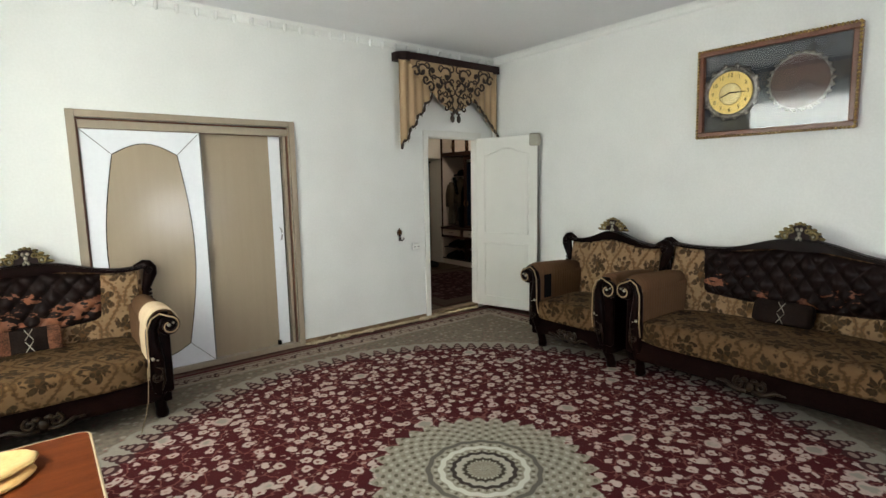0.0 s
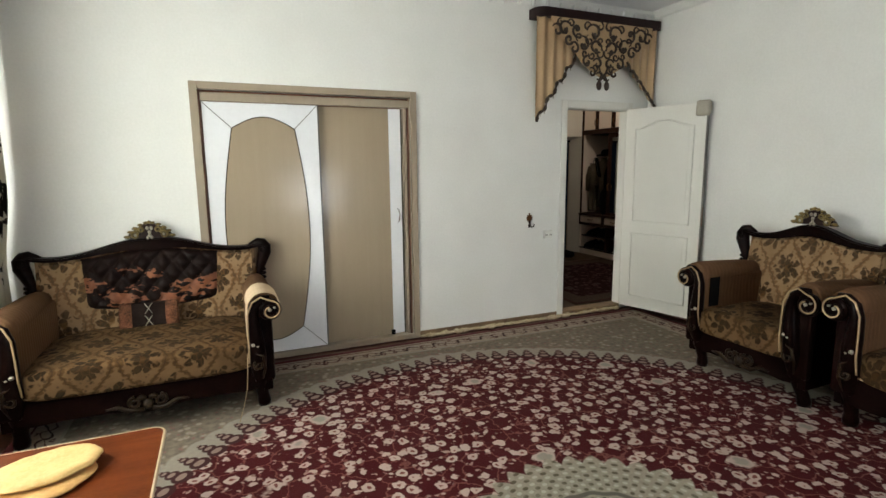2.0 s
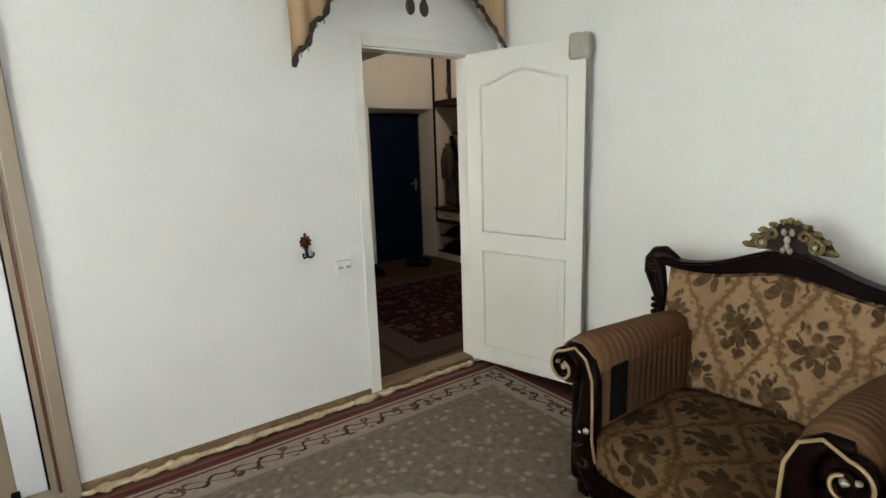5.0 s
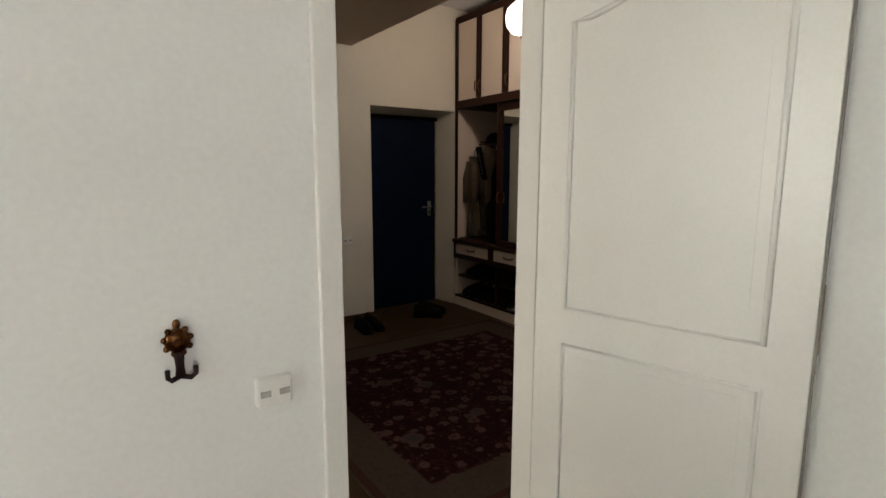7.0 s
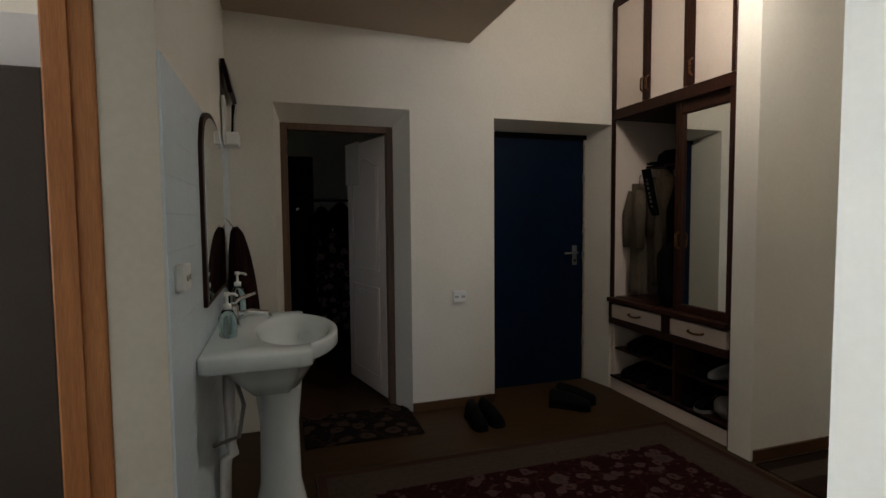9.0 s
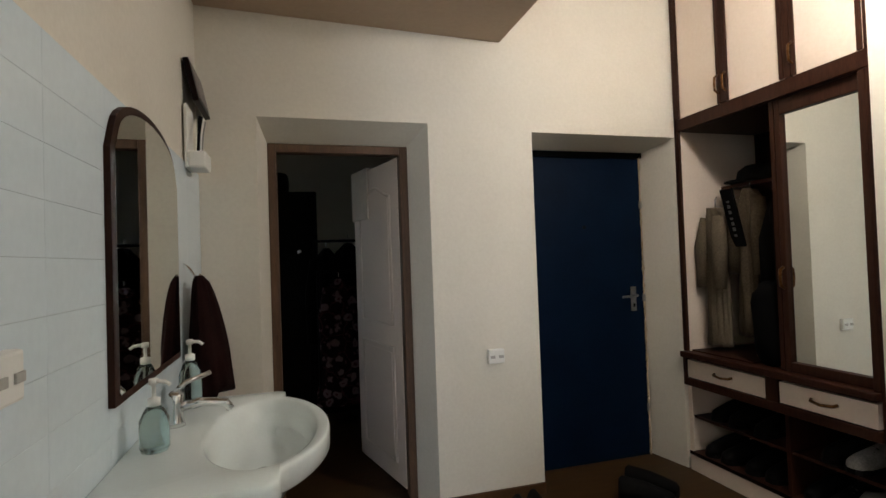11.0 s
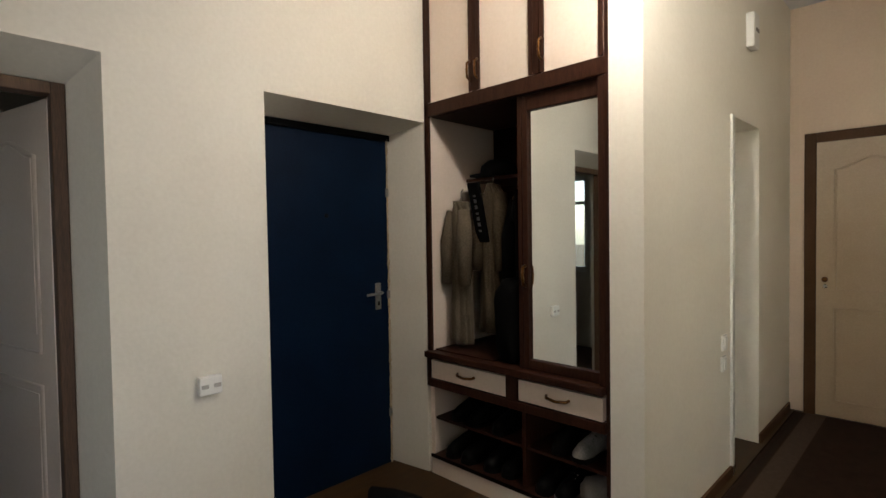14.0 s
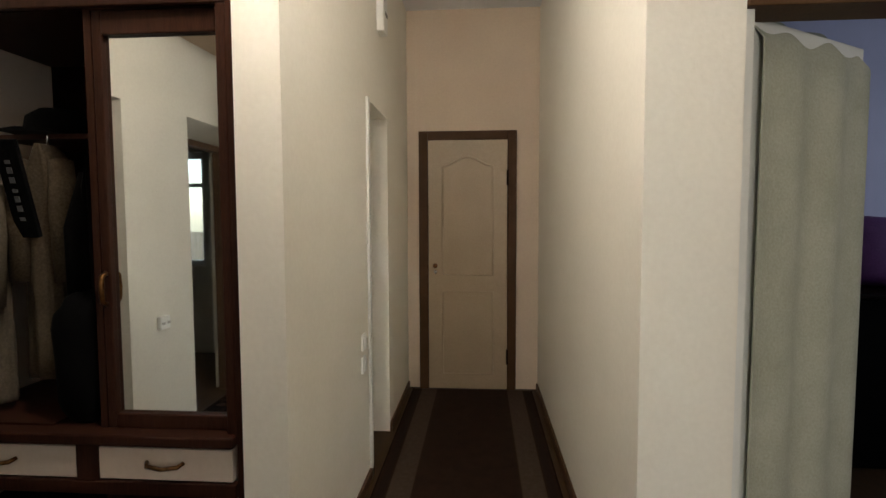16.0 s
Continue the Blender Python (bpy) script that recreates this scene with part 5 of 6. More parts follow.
for sx in (-1, 1):
    blob(bm, (4.375 + sx * 0.045, -0.18, 2.265), (0.032, 0.008, 0.045), 10)
    tube(bm, [(4.375 + sx * 0.07, -0.18, 2.27), (4.375 + sx * 0.02, -0.18, 2.36), (4.375 + sx * 0.06, -0.18, 2.45)], [0.006, 0.01, 0.006], 6)
    for px, pz, q in ((0.11, 2.70, 0.03), (0.23, 2.60, 0.028), (0.31, 2.755, 0.028), (0.44, 2.72, 0.026), (0.09, 2.57, 0.025), (0.19, 2.45, 0.02)):
        blob(bm, (4.375 + sx * px, -0.178, pz), (q, 0.006, q * 1.1), 10)
part("lace", bm, M["lace"], p, "dark brown scrolled lace")

# ---- framed clock ----
k = thing("framed_clock", "gold clock in a wide brown glazed frame", "wall clock")
Y0, Y1, Z0, Z1, XW = -3.64, -2.545, 1.895, 2.605, WB
part("backing", B(XW - 0.02, XW - 0.002, Y0 + 0.03, Y1 - 0.03, Z0 + 0.03, Z1 - 0.03), M["night"], k, "black backing")
for a in ((Y0, Y1, Z0, Z0 + 0.05), (Y0, Y1, Z1 - 0.05, Z1), (Y0, Y0 + 0.05, Z0 + 0.05, Z1 - 0.05), (Y1 - 0.05, Y1, Z0 + 0.05, Z1 - 0.05)):
    part("frame_bar", B(XW - 0.055, XW - 0.001, *a, bev=0.008), M["frame_wood"], k, "reddish wood frame bar")
bm = bmesh.new()
for i in range(44):
    f = (i + 0.5) / 44
    for z in (Z0 + 0.006, Z1 - 0.006):
        blob(bm, (XW - 0.056, Y0 + (Y1 - Y0) * f, z), (0.010, 0.0115, 0.011), 6, 0.3, i)
for i in range(28):
    f = (i + 0.5) / 28
    for y in (Y0 + 0.006, Y1 - 0.006):
        blob(bm, (XW - 0.056, y, Z0 + (Z1 - Z0) * f), (0.010, 0.011, 0.0115), 6, 0.3, i)
part("gilded_beading", bm, mat("gilt_bead", (0.62, 0.42, 0.14), (0.14, 0.07, 0.02), 45, 0.3, 0.1, 90, metal=0.9), k, "gilded bead edge")
turn = Matrix.Rotation(radians(-90), 4, "Y")
CY, CZ = -2.80, 2.245
bm = bmesh.new()
lathe(bm, [(0.165, 0.0), (0.175, 0.012), (0.195, 0.018), (0.205, 0.01), (0.21, 0.0)], (XW - 0.021, CY, CZ), 48, turn)
for i in range(14):
    a = i * math.tau / 14
    blob(bm, (XW - 0.03, CY + 0.205 * math.cos(a), CZ + 0.205 * math.sin(a)), (0.006, 0.021, 0.021), 8, 0.5, i)
part("rim", bm, M["silver"], k, "tarnished silver rim")
part("dial", lathe(bmesh.new(), [(0.166, 0.0), (0.166, 0.016)], (XW - 0.021, CY, CZ), 48, turn), M["clock_gold"], k, "gold clock dial")
part("relief", lathe(bmesh.new(), [(0.085, 0.016), (0.08, 0.019), (0.02, 0.021)], (XW - 0.0211, CY, CZ - 0.01), 32, turn), mat("pale_gold_relief", (0.80, 0.68, 0.36), (0.66, 0.5, 0.2), 18, 0.4, 0.4, metal=0.3), k, "pale gold relief on the dial")
dark = M["black"]
for hour in range(1, 13):
    cu = bpy.data.curves.new("numeral", "FONT")
    cu.body, cu.size, cu.align_x, cu.align_y, cu.extrude = str(hour), 0.042, "CENTER", "CENTER", 0.0006
    o = new("numeral", cu)
    o.data.materials.append(dark)
    a = radians(90 - 30 * hour)
    o.parent = k
    o.matrix_world = pose(XW - 0.0385, CY - 0.135 * math.cos(a), CZ + 0.135 * math.sin(a), 90, 0, -90)
for ang, ln in ((90 - 92, 0.125), (90 - 245, 0.085)):
    a = radians(ang)
    part("pointer", tube(bmesh.new(), [(XW - 0.044, CY, CZ), (XW - 0.044, CY - ln * math.cos(a), CZ + ln * math.sin(a))], [0.005, 0.002], 6), dark, k)
SYC, SZC = -3.28, 2.26
tray = lathe(bmesh.new(), [(0.19, 0.0), (0.2, 0.008), (0.205, 0.0)], (XW - 0.021, SYC, SZC), 40, turn)
for i in range(26):
    a = i * math.tau / 26
    blob(tray, (XW - 0.025, SYC + 0.206 * math.cos(a), SZC + 0.206 * math.sin(a)), (0.004, 0.020, 0.012), 6, 0.4, i)
part("tray_rim", tray, M["silver"], k, "tarnished ornamental silver rim")
part("tray", lathe(bmesh.new(), [(0.19, 0.0), (0.19, 0.006)], (XW - 0.0205, SYC, SZC), 40, turn), mat("dark_brown_embroidery", (0.09, 0.05, 0.04), (0.045, 0.025, 0.02), 14, 0.6, 0.2), k, "dark brown embroidered disc")
g = part("glass_cover", B(XW - 0.052, XW - 0.048, Y0 + 0.045, Y1 - 0.045, Z0 + 0.045, Z1 - 0.045), M["glass"], k)
g.visible_shadow = False

k.matrix_world = pose(XW, 0, Z0) @ Matrix.Rotation(radians(-2.0), 4, "Y") @ pose(-XW, 0, -Z0)

# ---- wall hook, sockets ----
h = thing("coat_hook", "ornate brass double coat hook on the wall", "hook")
bm = lathe(bmesh.new(), [(0.028, 0.0), (0.029, 0.006), (0.024, 0.013), (0.010, 0.017)], (3.695, -0.0005, 1.025), 20, Matrix.Rotation(radians(90), 4, "X"))
ro = part("rosette", bm, M["bronze"], h, "dark bronze rosette")
for i in range(9):
    a = i * math.tau / 9 + 0.2
    part("petal", blob(bmesh.new(), (3.695 + 0.028 * math.cos(a), -0.008, 1.025 + 0.032 * math.sin(a)), (0.0075, 0.008, 0.0075), 8), M["bronze"], ro)
part("petal", blob(bmesh.new(), (3.695, -0.006, 1.064), (0.009, 0.007, 0.012), 8), M["bronze"], ro)
bm = bmesh.new()
tube(bm, [(3.695, -0.012, 1.0), (3.695, -0.016, 0.965), (3.695, -0.018, 0.94)], [0.012, 0.009, 0.012], 8)
part("stem", bm, M["pelmet"], h)
for sx in (-1, 1):
    part("prong", tube(bmesh.new(), [(3.695, -0.018, 0.944), (3.695 + sx * 0.02, -0.03, 0.94), (3.695 + sx * 0.029, -0.042, 0.952), (3.695 + sx * 0.029, -0.044, 0.970)], [0.007, 0.006, 0.0055, 0.006], 8), M["pelmet"], h)


M["outlet"] = mat("shaded_outlet_plastic", (0.42, 0.40, 0.37), (0.34, 0.33, 0.30), 9, 0.5, 0.02)


def socket(m, label="white double wall socket"):
    s = thing("wall_socket", label, "socket", m, "wall sockets")
    part("plate", B(-0.045, 0.045, -0.028, 0, -0.038, 0.038, bev=0.006), M["white_plastic"], s)
    for sx in (-1, 1):
        part("outlet", B(sx * 0.024 - 0.013, sx * 0.024 + 0.013, -0.032, -0.0285, -0.009, 0.006), M["outlet"], s)
    return s


socket(pose(3.905, -0.0, 0.855))

# ---- chandelier ----
c = thing("chandelier", "brass chandelier with white glass cups", "chandelier", pose(2.28, -2.55, 0))
part("canopy", lathe(bmesh.new(), [(0.06, LC), (0.055, LC - 0.03), (0.015, LC - 0.05)]), M["brass"], c)
part("stem", lathe(bmesh.new(), [(0.008, LC - 0.05), (0.008, LC - 0.12), (0.03, LC - 0.15), (0.035, LC - 0.19), (0.01, LC - 0.26)]), M["brass"], c)
for i in range(5):
    a = i * math.tau / 5
    ca, sa = math.cos(a), math.sin(a)
    part("arm", tube(bmesh.new(), [(0.03 * ca, 0.03 * sa, LC - 0.18), (0.12 * ca, 0.12 * sa, LC - 0.23), (0.2 * ca, 0.2 * sa, LC - 0.20), (0.22 * ca, 0.22 * sa, LC - 0.17)], 0.006, 6), M["brass"], c)
    part("cup", lathe(bmesh.new(), [(0.02, LC - 0.17), (0.05, LC - 0.15), (0.06, LC - 0.09), (0.055, LC - 0.09), (0.02, LC - 0.162)], (0.22 * ca, 0.22 * sa, 0), 14), M["white_plastic"], c)


# ---- hall: doors ----
d = thing("entrance_door", "dark blue steel entrance door, closed", "door")
part("leaf", B(5.775, 6.625, 3.275, 3.318, HF, 1.925, bev=0.004), M["blue"], d)
part("frame_head", B(5.76, 6.63, 3.262, 3.318, 1.926, 1.96), M["black"], d)
h = part("handle_plate", B(6.512, 6.552, 3.266, 3.2745, 0.945, 1.10, bev=0.004), M["dull_chrome"], d, "dull chrome lock plate")
part("lever", tube(bmesh.new(), [(6.532, 3.266, 1.045), (6.532, 3.228, 1.045), (6.515, 3.222, 1.044), (6.42, 3.224, 1.04)], 0.008, 8), M["dull_chrome"], h)
part("keyhole", B(6.526, 6.538, 3.262, 3.2655, 0.97, 0.992), M["black"], h)
part("peephole", lathe(bmesh.new(), [(0.012, 0), (0.012, 0.006), (0.006, 0.008)], (6.197, 3.2745, 1.485), 14, Matrix.Rotation(radians(90), 4, "X")), M["black"], d)
for hz in (0.3, 1.0, 1.6):
    part("bolt", B(6.600, 6.618, 3.262, 3.2745, hz, hz + 0.05, bev=0.003), M["edge_grey"], d)
bm = bmesh.new()
rnd = random.Random(8)
z = HF + 0.02
while z < 1.93:
    q = rnd.uniform(0.02, 0.05)
    blob(bm, (6.612, 3.268, z), (rnd.uniform(0.003, 0.009), 0.008, q * 0.7), 6, 0.4, z * 5)
    z += q
tagged(new("foam_seam", mesh_of("foam_seam", bm, M["frayed"])), "ragged pale foam bead along the steel door", "foam", "", "stuff")

old = mat("stained_pine_frame", (0.135, 0.070, 0.034), (0.055, 0.028, 0.014), 3, 0.6, 0.1, 30, stretch=(12, 12, 0.8))
f = setting("door_frame_store", B(4.331, 4.375, 3.205, 3.275, HF, 1.945, bev=0.004), old, "unpainted wooden door frame", "door frame")
part("post", B(5.02, 5.0645, 3.205, 3.275, HF, 1.945, bev=0.004), old, f)
part("head", B(4.375, 5.02, 3.205, 3.275, 1.90, 1.9445, bev=0.004), old, f)
ang = math.degrees(math.atan2(3.97 - 3.28, 4.845 - 5.015))
d = add_door("store_door", "ajar cream panelled door of the store room", pose(5.018, 3.28, HF + 0.02, 0, 0, ang), 0.70, 1.86, M["ward_cream"])
bm = bmesh.new()
for side in (0.003, -0.055):
    box(bm, 0.43, 0.707, side, side + 0.010, 1.55 if side > 0 else 1.57, 1.872, bev=0.003)
box(bm, 0.43, 0.707, -0.054, 0.012, 1.866, 1.876, bev=0.003)
t = single("towel", bm, mat("off_white_terry", (0.66, 0.58, 0.49), (0.58, 0.51, 0.43), 20, 0.9, 0.3), "white towel folded over the door top", "towel", pose(5.018, 3.28, HF + 0.02, 0, 0, ang))

# side door and end door of the corridor
f = setting("door_frame_side", B(7.76, 7.80, 1.742, 1.756, HF, 2.0, bev=0.003), M["white_door"], "white painted door frame", "door frame")
d = add_door("corridor_door", "closed cream panelled door at the corridor end", pose(9.215, 1.585, HF + 0.015, 0, 0, -90), 0.61, 1.95, mat("cream_brown_door_paint", (0.46, 0.36, 0.245), (0.40, 0.31, 0.205), 4, 0.4, 0.05, 90))
part("knob", blob(bmesh.new(), (0.055, -0.075, 0.98), (0.02, 0.025, 0.02), 12), M["brass"], d)
part("lock_rose", lathe(bmesh.new(), [(0.016, 0), (0.016, 0.008), (0.008, 0.012)], (0.055, -0.041, 0.93), 14, Matrix.Rotation(radians(90), 4, "X")), M["chrome"], d)
part("knob_stem", tube(bmesh.new(), [(0.055, -0.04, 0.98), (0.055, -0.07, 0.98)], 0.008, 8), M["brass"], d)
for hz in (0.2, 1.6):
    part("hinge", B(0.606, 0.622, -0.048, -0.036, hz, hz + 0.12, bev=0.003), M["dark_wood"], d)
brown = mat("brown_door_frame_paint", (0.095, 0.048, 0.022), (0.065, 0.032, 0.015), 6, 0.5, 0.05, spec=0.12)
f = setting("door_frame_end", B(9.20, 9.234, 1.59, 1.662, HF, 2.06, bev=0.004), brown, "brown painted door frame", "door frame")
part("post", B(9.20, 9.234, 0.90, 0.970, HF, 2.06, bev=0.004), brown, f)
part("head", B(9.20, 9.234, 0.970, 1.59, 1.99, 2.06, bev=0.004), brown, f)

# bedroom door, ajar
f = setting("door_frame_bedroom", B(6.665, 6.775, 0.435, 0.461, HF, 1.955, bev=0.003), M["white_door"], "white door lining with brown head", "door frame")
part("head", B(6.645, 6.775, -0.36, 0.461, 1.955, 1.98, bev=0.003), brown, f)
part("post", B(6.665, 6.775, -0.36, -0.335, HF, 1.955, bev=0.003), M["white_door"], f)
ang = -58.0
d = add_door("bedroom_door", "ajar cream panelled bedroom door", pose(6.785, 0.432, HF + 0.02, 0, 0, ang), 0.66, 1.93, M["white_door"])
robe_m = mat("grey_green_cloth", (0.46, 0.46, 0.37), (0.36, 0.36, 0.28), 8, 0.9, 0.3)
bm = folds(bmesh.new(), 0.03, 0.735, 0.0, 1.0, 0.016, 3.2, "x", -0.066, n=60, rows=20, seed=9)
for v in bm.verts:
    edge = max(0.0, (v.co.x - 0.60) / 0.135)
    top = 1.955 - 0.13 * edge ** 2.4
    v.co.y += 0.055 * edge ** 2 + 0.065 * max(0.0, (v.co.z - 0.96) / 0.04) ** 2
    v.co.z = 0.12 + (top - 0.12) * v.co.z
single("robe", bm, robe_m, "grey-green robe hung over the bedroom door", "robe", pose(6.785, 0.432, HF + 0.02, 0, 0, ang))
w = thing("dresser", "dark dresser in the bedroom", "dresser")
part("body", B(8.05, 8.75, -1.6, -0.75, HF, 0.95, bev=0.01), M["black"], w)
part("top", B(8.02, 8.78, -1.63, -0.72, 0.951, 0.98, bev=0.006), M["dark_wood"], w)
single("bag", soft(bmesh.new(), (8.35, -1.15, 1.185), (0.2, 0.3, 0.2), 0.5, 18, 2, 0.1), mat("purple_bag_cloth", (0.16, 0.05, 0.22), (0.10, 0.03, 0.15), 9, 0.6, 0.2), "purple cloth bag on the dresser", "bag")

# ---- sink wall: tiles, basin, mirror ----
ws = bpy.data.objects["wall_sink"]
tile_me = {}
rows, cols = 17, 6
y0, zt = 1.178, 1.745
tw = (3.018 - y0) / cols
for j in range(rows):
    for i in range(cols):
        key = "tile"
        if key not in tile_me:
            tile_me[key] = mesh_of("tile", B(0, 0.007, 0.0002, tw - 0.0002, 0.0002, 0.1012, bev=0.0006), M["tile"])
        o = new("tile", tile_me[key])
        o.parent = ws
        o.location = (4.0301, y0 + i * tw, zt - (j + 1) * 0.1014)

b = thing("washbasin", "white ceramic washbasin on a pedestal", "washbasin")


def basin_loop(scale, z, cx=4.29, cy=1.955, n=96):
    """The rim: a straight deck against the wall with a rounded front."""
    out = []
    for i in range(n):
        a = (i + 0.5) * math.tau / n
        ca, sa = math.cos(a), math.sin(a)
        deck = min((0.12 if ca > 0 else 0.25) / max(abs(ca), 1e-6), 0.415 / max(abs(sa), 1e-6))
        front = 1 / math.sqrt((ca / 0.245) ** 2 + (sa / 0.375) ** 2) if ca > 0 else 0
        r = max(deck, front)
        out.append((cx + r * ca * scale, cy + r * sa * scale, z))
    return out


def bowl_loop(sx, z, cx=4.355, cy=1.965, n=96):
    return [(cx + 0.145 * sx * math.cos((i + 0.5) * math.tau / n), cy + 0.30 * sx * math.sin((i + 0.5) * math.tau / n), z) for i in range(n)]


bm = bmesh.new()
spec = [basin_loop(0.36, 0.64), basin_loop(0.56, 0.715), basin_loop(0.74, 0.785), basin_loop(0.965, 0.806), basin_loop(1.0, 0.815), basin_loop(1.0, 0.856), basin_loop(0.993, 0.865), basin_loop(0.975, 0.868)]
spec += [bowl_loop(sx, z) for sx, z in ((1.06, 0.867), (1.0, 0.86), (0.94, 0.83), (0.80, 0.775), (0.5, 0.745), (0.12, 0.742))]
rings = [[bm.verts.new(p) for p in lp] for lp in spec]
for a, c in zip(rings, rings[1:]):
    for i in range(len(a)):
        bm.faces.new((a[i], a[(i + 1) % len(a)], c[(i + 1) % len(a)], c[i])).smooth = True
bm.faces.new(rings[0][::-1]), bm.faces.new(rings[-1])
part("bowl", bm, M["ceramic"], b)
part("pedestal", lathe(bmesh.new(), [(0.12, HF), (0.115, 0.06), (0.085, 0.2), (0.08, 0.45), (0.10, 0.66), (0.13, 0.73)], (4.29, 2.0, 0), 20), M["ceramic"], b)
part("drain", lathe(bmesh.new(), [(0.022, 0.742), (0.022, 0.746), (0.012, 0.747)], (4.355, 1.965, 0), 16), M["chrome"], b)
part("siphon", tube(bmesh.new(), [(4.10, 1.92, 0.70), (4.10, 1.92, 0.42), (4.11, 1.92, 0.38), (4.08, 1.92, 0.36), (4.07, 1.92, HF)], 0.022, 10), M["white_plastic"], b, "white plastic waste pipe")
part("hose", tube(bmesh.new(), [(4.12, 1.86, 0.74), (4.16, 1.84, 0.6), (4.14, 1.83, 0.48), (4.045, 1.84, 0.45)], 0.008, 8), M["edge_grey"], b)
f = thing("tap", "chrome mixer tap on the washbasin", "tap")
part("body", lathe(bmesh.new(), [(0.028, 0.867), (0.024, 0.88), (0.02, 0.93), (0.024, 0.955), (0.012, 0.965)], (4.115, 2.06, 0), 16), M["chrome"], f)
part("spout", tube(bmesh.new(), [(4.12, 2.06, 0.915), (4.18, 2.06, 0.93), (4.25, 2.06, 0.92), (4.262, 2.06, 0.90)], [0.014, 0.013, 0.012, 0.012], 10), M["chrome"], f)
part("lever", tube(bmesh.new(), [(4.115, 2.06, 0.962), (4.14, 2.075, 0.985), (4.20, 2.12, 1.0)], [0.009, 0.008, 0.007], 8), M["chrome"], f)
teal = glass_mat("teal_soap_bottle", (0.52, 0.66, 0.64), 0.1)
for bx, by, hh in ((4.12, 2.26, 0.15), (4.11, 1.86, 0.11)):
    s = thing("soap_bottle", "clear teal soap bottle with white pump", "bottle", pose(bx, by, 0.868), "soap bottles")
    part("bottle", lathe(bmesh.new(), [(0.030, 0.0), (0.034, 0.01), (0.034, hh * 0.7), (0.022, hh * 0.92), (0.014, hh)], n=18), teal, s)
    p = part("pump", lathe(bmesh.new(), [(0.015, hh), (0.015, hh + 0.018), (0.005, hh + 0.022), (0.005, hh + 0.05), (0.011, hh + 0.052), (0.011, hh + 0.066)], n=14), M["white_plastic"], s, "white pump head")
    part("nozzle", tube(bmesh.new(), [(0, 0, hh + 0.06), (0.03, -0.01, hh + 0.058), (0.04, -0.013, hh + 0.05)], 0.005, 8), M["white_plastic"], p)


def arch(y0, y1, z0, z1, top, n=16, inset=0.0):
    y0, y1, z0 = y0 + inset, y1 - inset, z0 + inset
    pts = [(y0, z0), (y1, z0), (y1, z1)]
    m = (y0 + y1) / 2
    for i in range(1, n):
        a = math.pi * i / n
        pts.append((m + (y1 - y0) / 2 * 0.93 * math.cos(a), z1 + 0.02 + (top - z1 - 0.02 - inset) * math.sin(a) ** 0.8))
    return pts + [(y0, z1)]


m = thing("wall_mirror", "arched wall mirror with dark brown rim", "mirror")
part("rim", prism(bmesh.new(), arch(1.775, 2.47, 1.0, 1.60, 1.76), 4.0375, 4.052, "x"), M["ward_wood"], m, "brown rim")
part("mirror_glass", prism(bmesh.new(), arch(1.775, 2.47, 1.0, 1.60, 1.76, inset=0.022), 4.0522, 4.056, "x"), M["mirror"], m)
socket(pose(4.037, 1.30, 1.165, 0, 0, 90))
t = thing("hand_towel", "dark red hand towel hanging on a hook", "towel")
bm, rings, n = bmesh.new(), [], 40
for j in range(19):
    f = j / 18
    spread = f ** 0.55
    cy_, ry_ = 2.62 + 0.13 * spread, 0.02 + 0.19 * spread - (0.035 if f > 0.72 else 0.0)
    cx_, rx_ = 4.092 + 0.02 * spread, 0.014 + 0.066 * spread
    ring = []
    for i in range(n):
        a = i * math.tau / n
        cr = 1 + 0.24 * noise.noise(Vector((math.cos(a) * 3.2, math.sin(a) * 3.2, f * 1.1 + 4)))
        ring.append(bm.verts.new((max(4.042, cx_ + rx_ * cr * math.cos(a)), cy_ + ry_ * cr * math.sin(a), 1.285 - 0.47 * f - 0.03 * f * math.sin(a * 3))))
    rings.append(ring)
for a, c in zip(rings, rings[1:]):
    for i in range(n):
        bm.faces.new((a[i], a[(i + 1) % n], c[(i + 1) % n], c[i])).smooth = True
bm.faces.new(rings[0][::-1]), bm.faces.new(rings[-1])
part("cloth", bm, mat("dark_red_towel", (0.022, 0.007, 0.006), (0.008, 0.004, 0.004), 9, 0.95, 0.4, 200), t)
part("hook", tube(bmesh.new(), [(4.038, 2.62, 1.33), (4.06, 2.62, 1.31), (4.085, 2.62, 1.27), (4.10, 2.62, 1.29)], 0.007, 8), M["chrome"], t)
p = thing("picture_frame", "small dark framed picture hanging high", "picture")
part("frame", B(-0.15, 0.15, -0.012, 0.012, -0.09, 0.09, bev=0.004), M["dark_wood"], p)
part("print", B(-0.125, 0.125, -0.0145, -0.0125, -0.068, 0.068), mat("faded_print", (0.30, 0.26, 0.24), (0.12, 0.10, 0.10), 16, 0.6, 0.0), p)
p.matrix_world = pose(4.065, 2.85, 2.085, -12, 0, 90)
s = thing("brush_holder", "white wall holder with brushes and comb", "holder", pose(4.038, 2.76, 1.72))
part("back_plate", B(0, 0.012, -0.07, 0.07, 0.0, 0.26, bev=0.003), M["white_plastic"], s)
part("cup", B(0.012, 0.08, -0.07, 0.07, 0.0, 0.07, bev=0.008), M["white_plastic"], s)
for i, (yy, c) in enumerate(((-0.04, "black"), (0.0, "white_plastic"), (0.035, "edge_grey"))):
    part("brush", tube(bmesh.new(), [(0.045, yy, 0.03), (0.05, yy + 0.01, 0.15), (0.055, yy + 0.02, 0.22)], [0.006, 0.006, 0.011], 8), M[c], s)

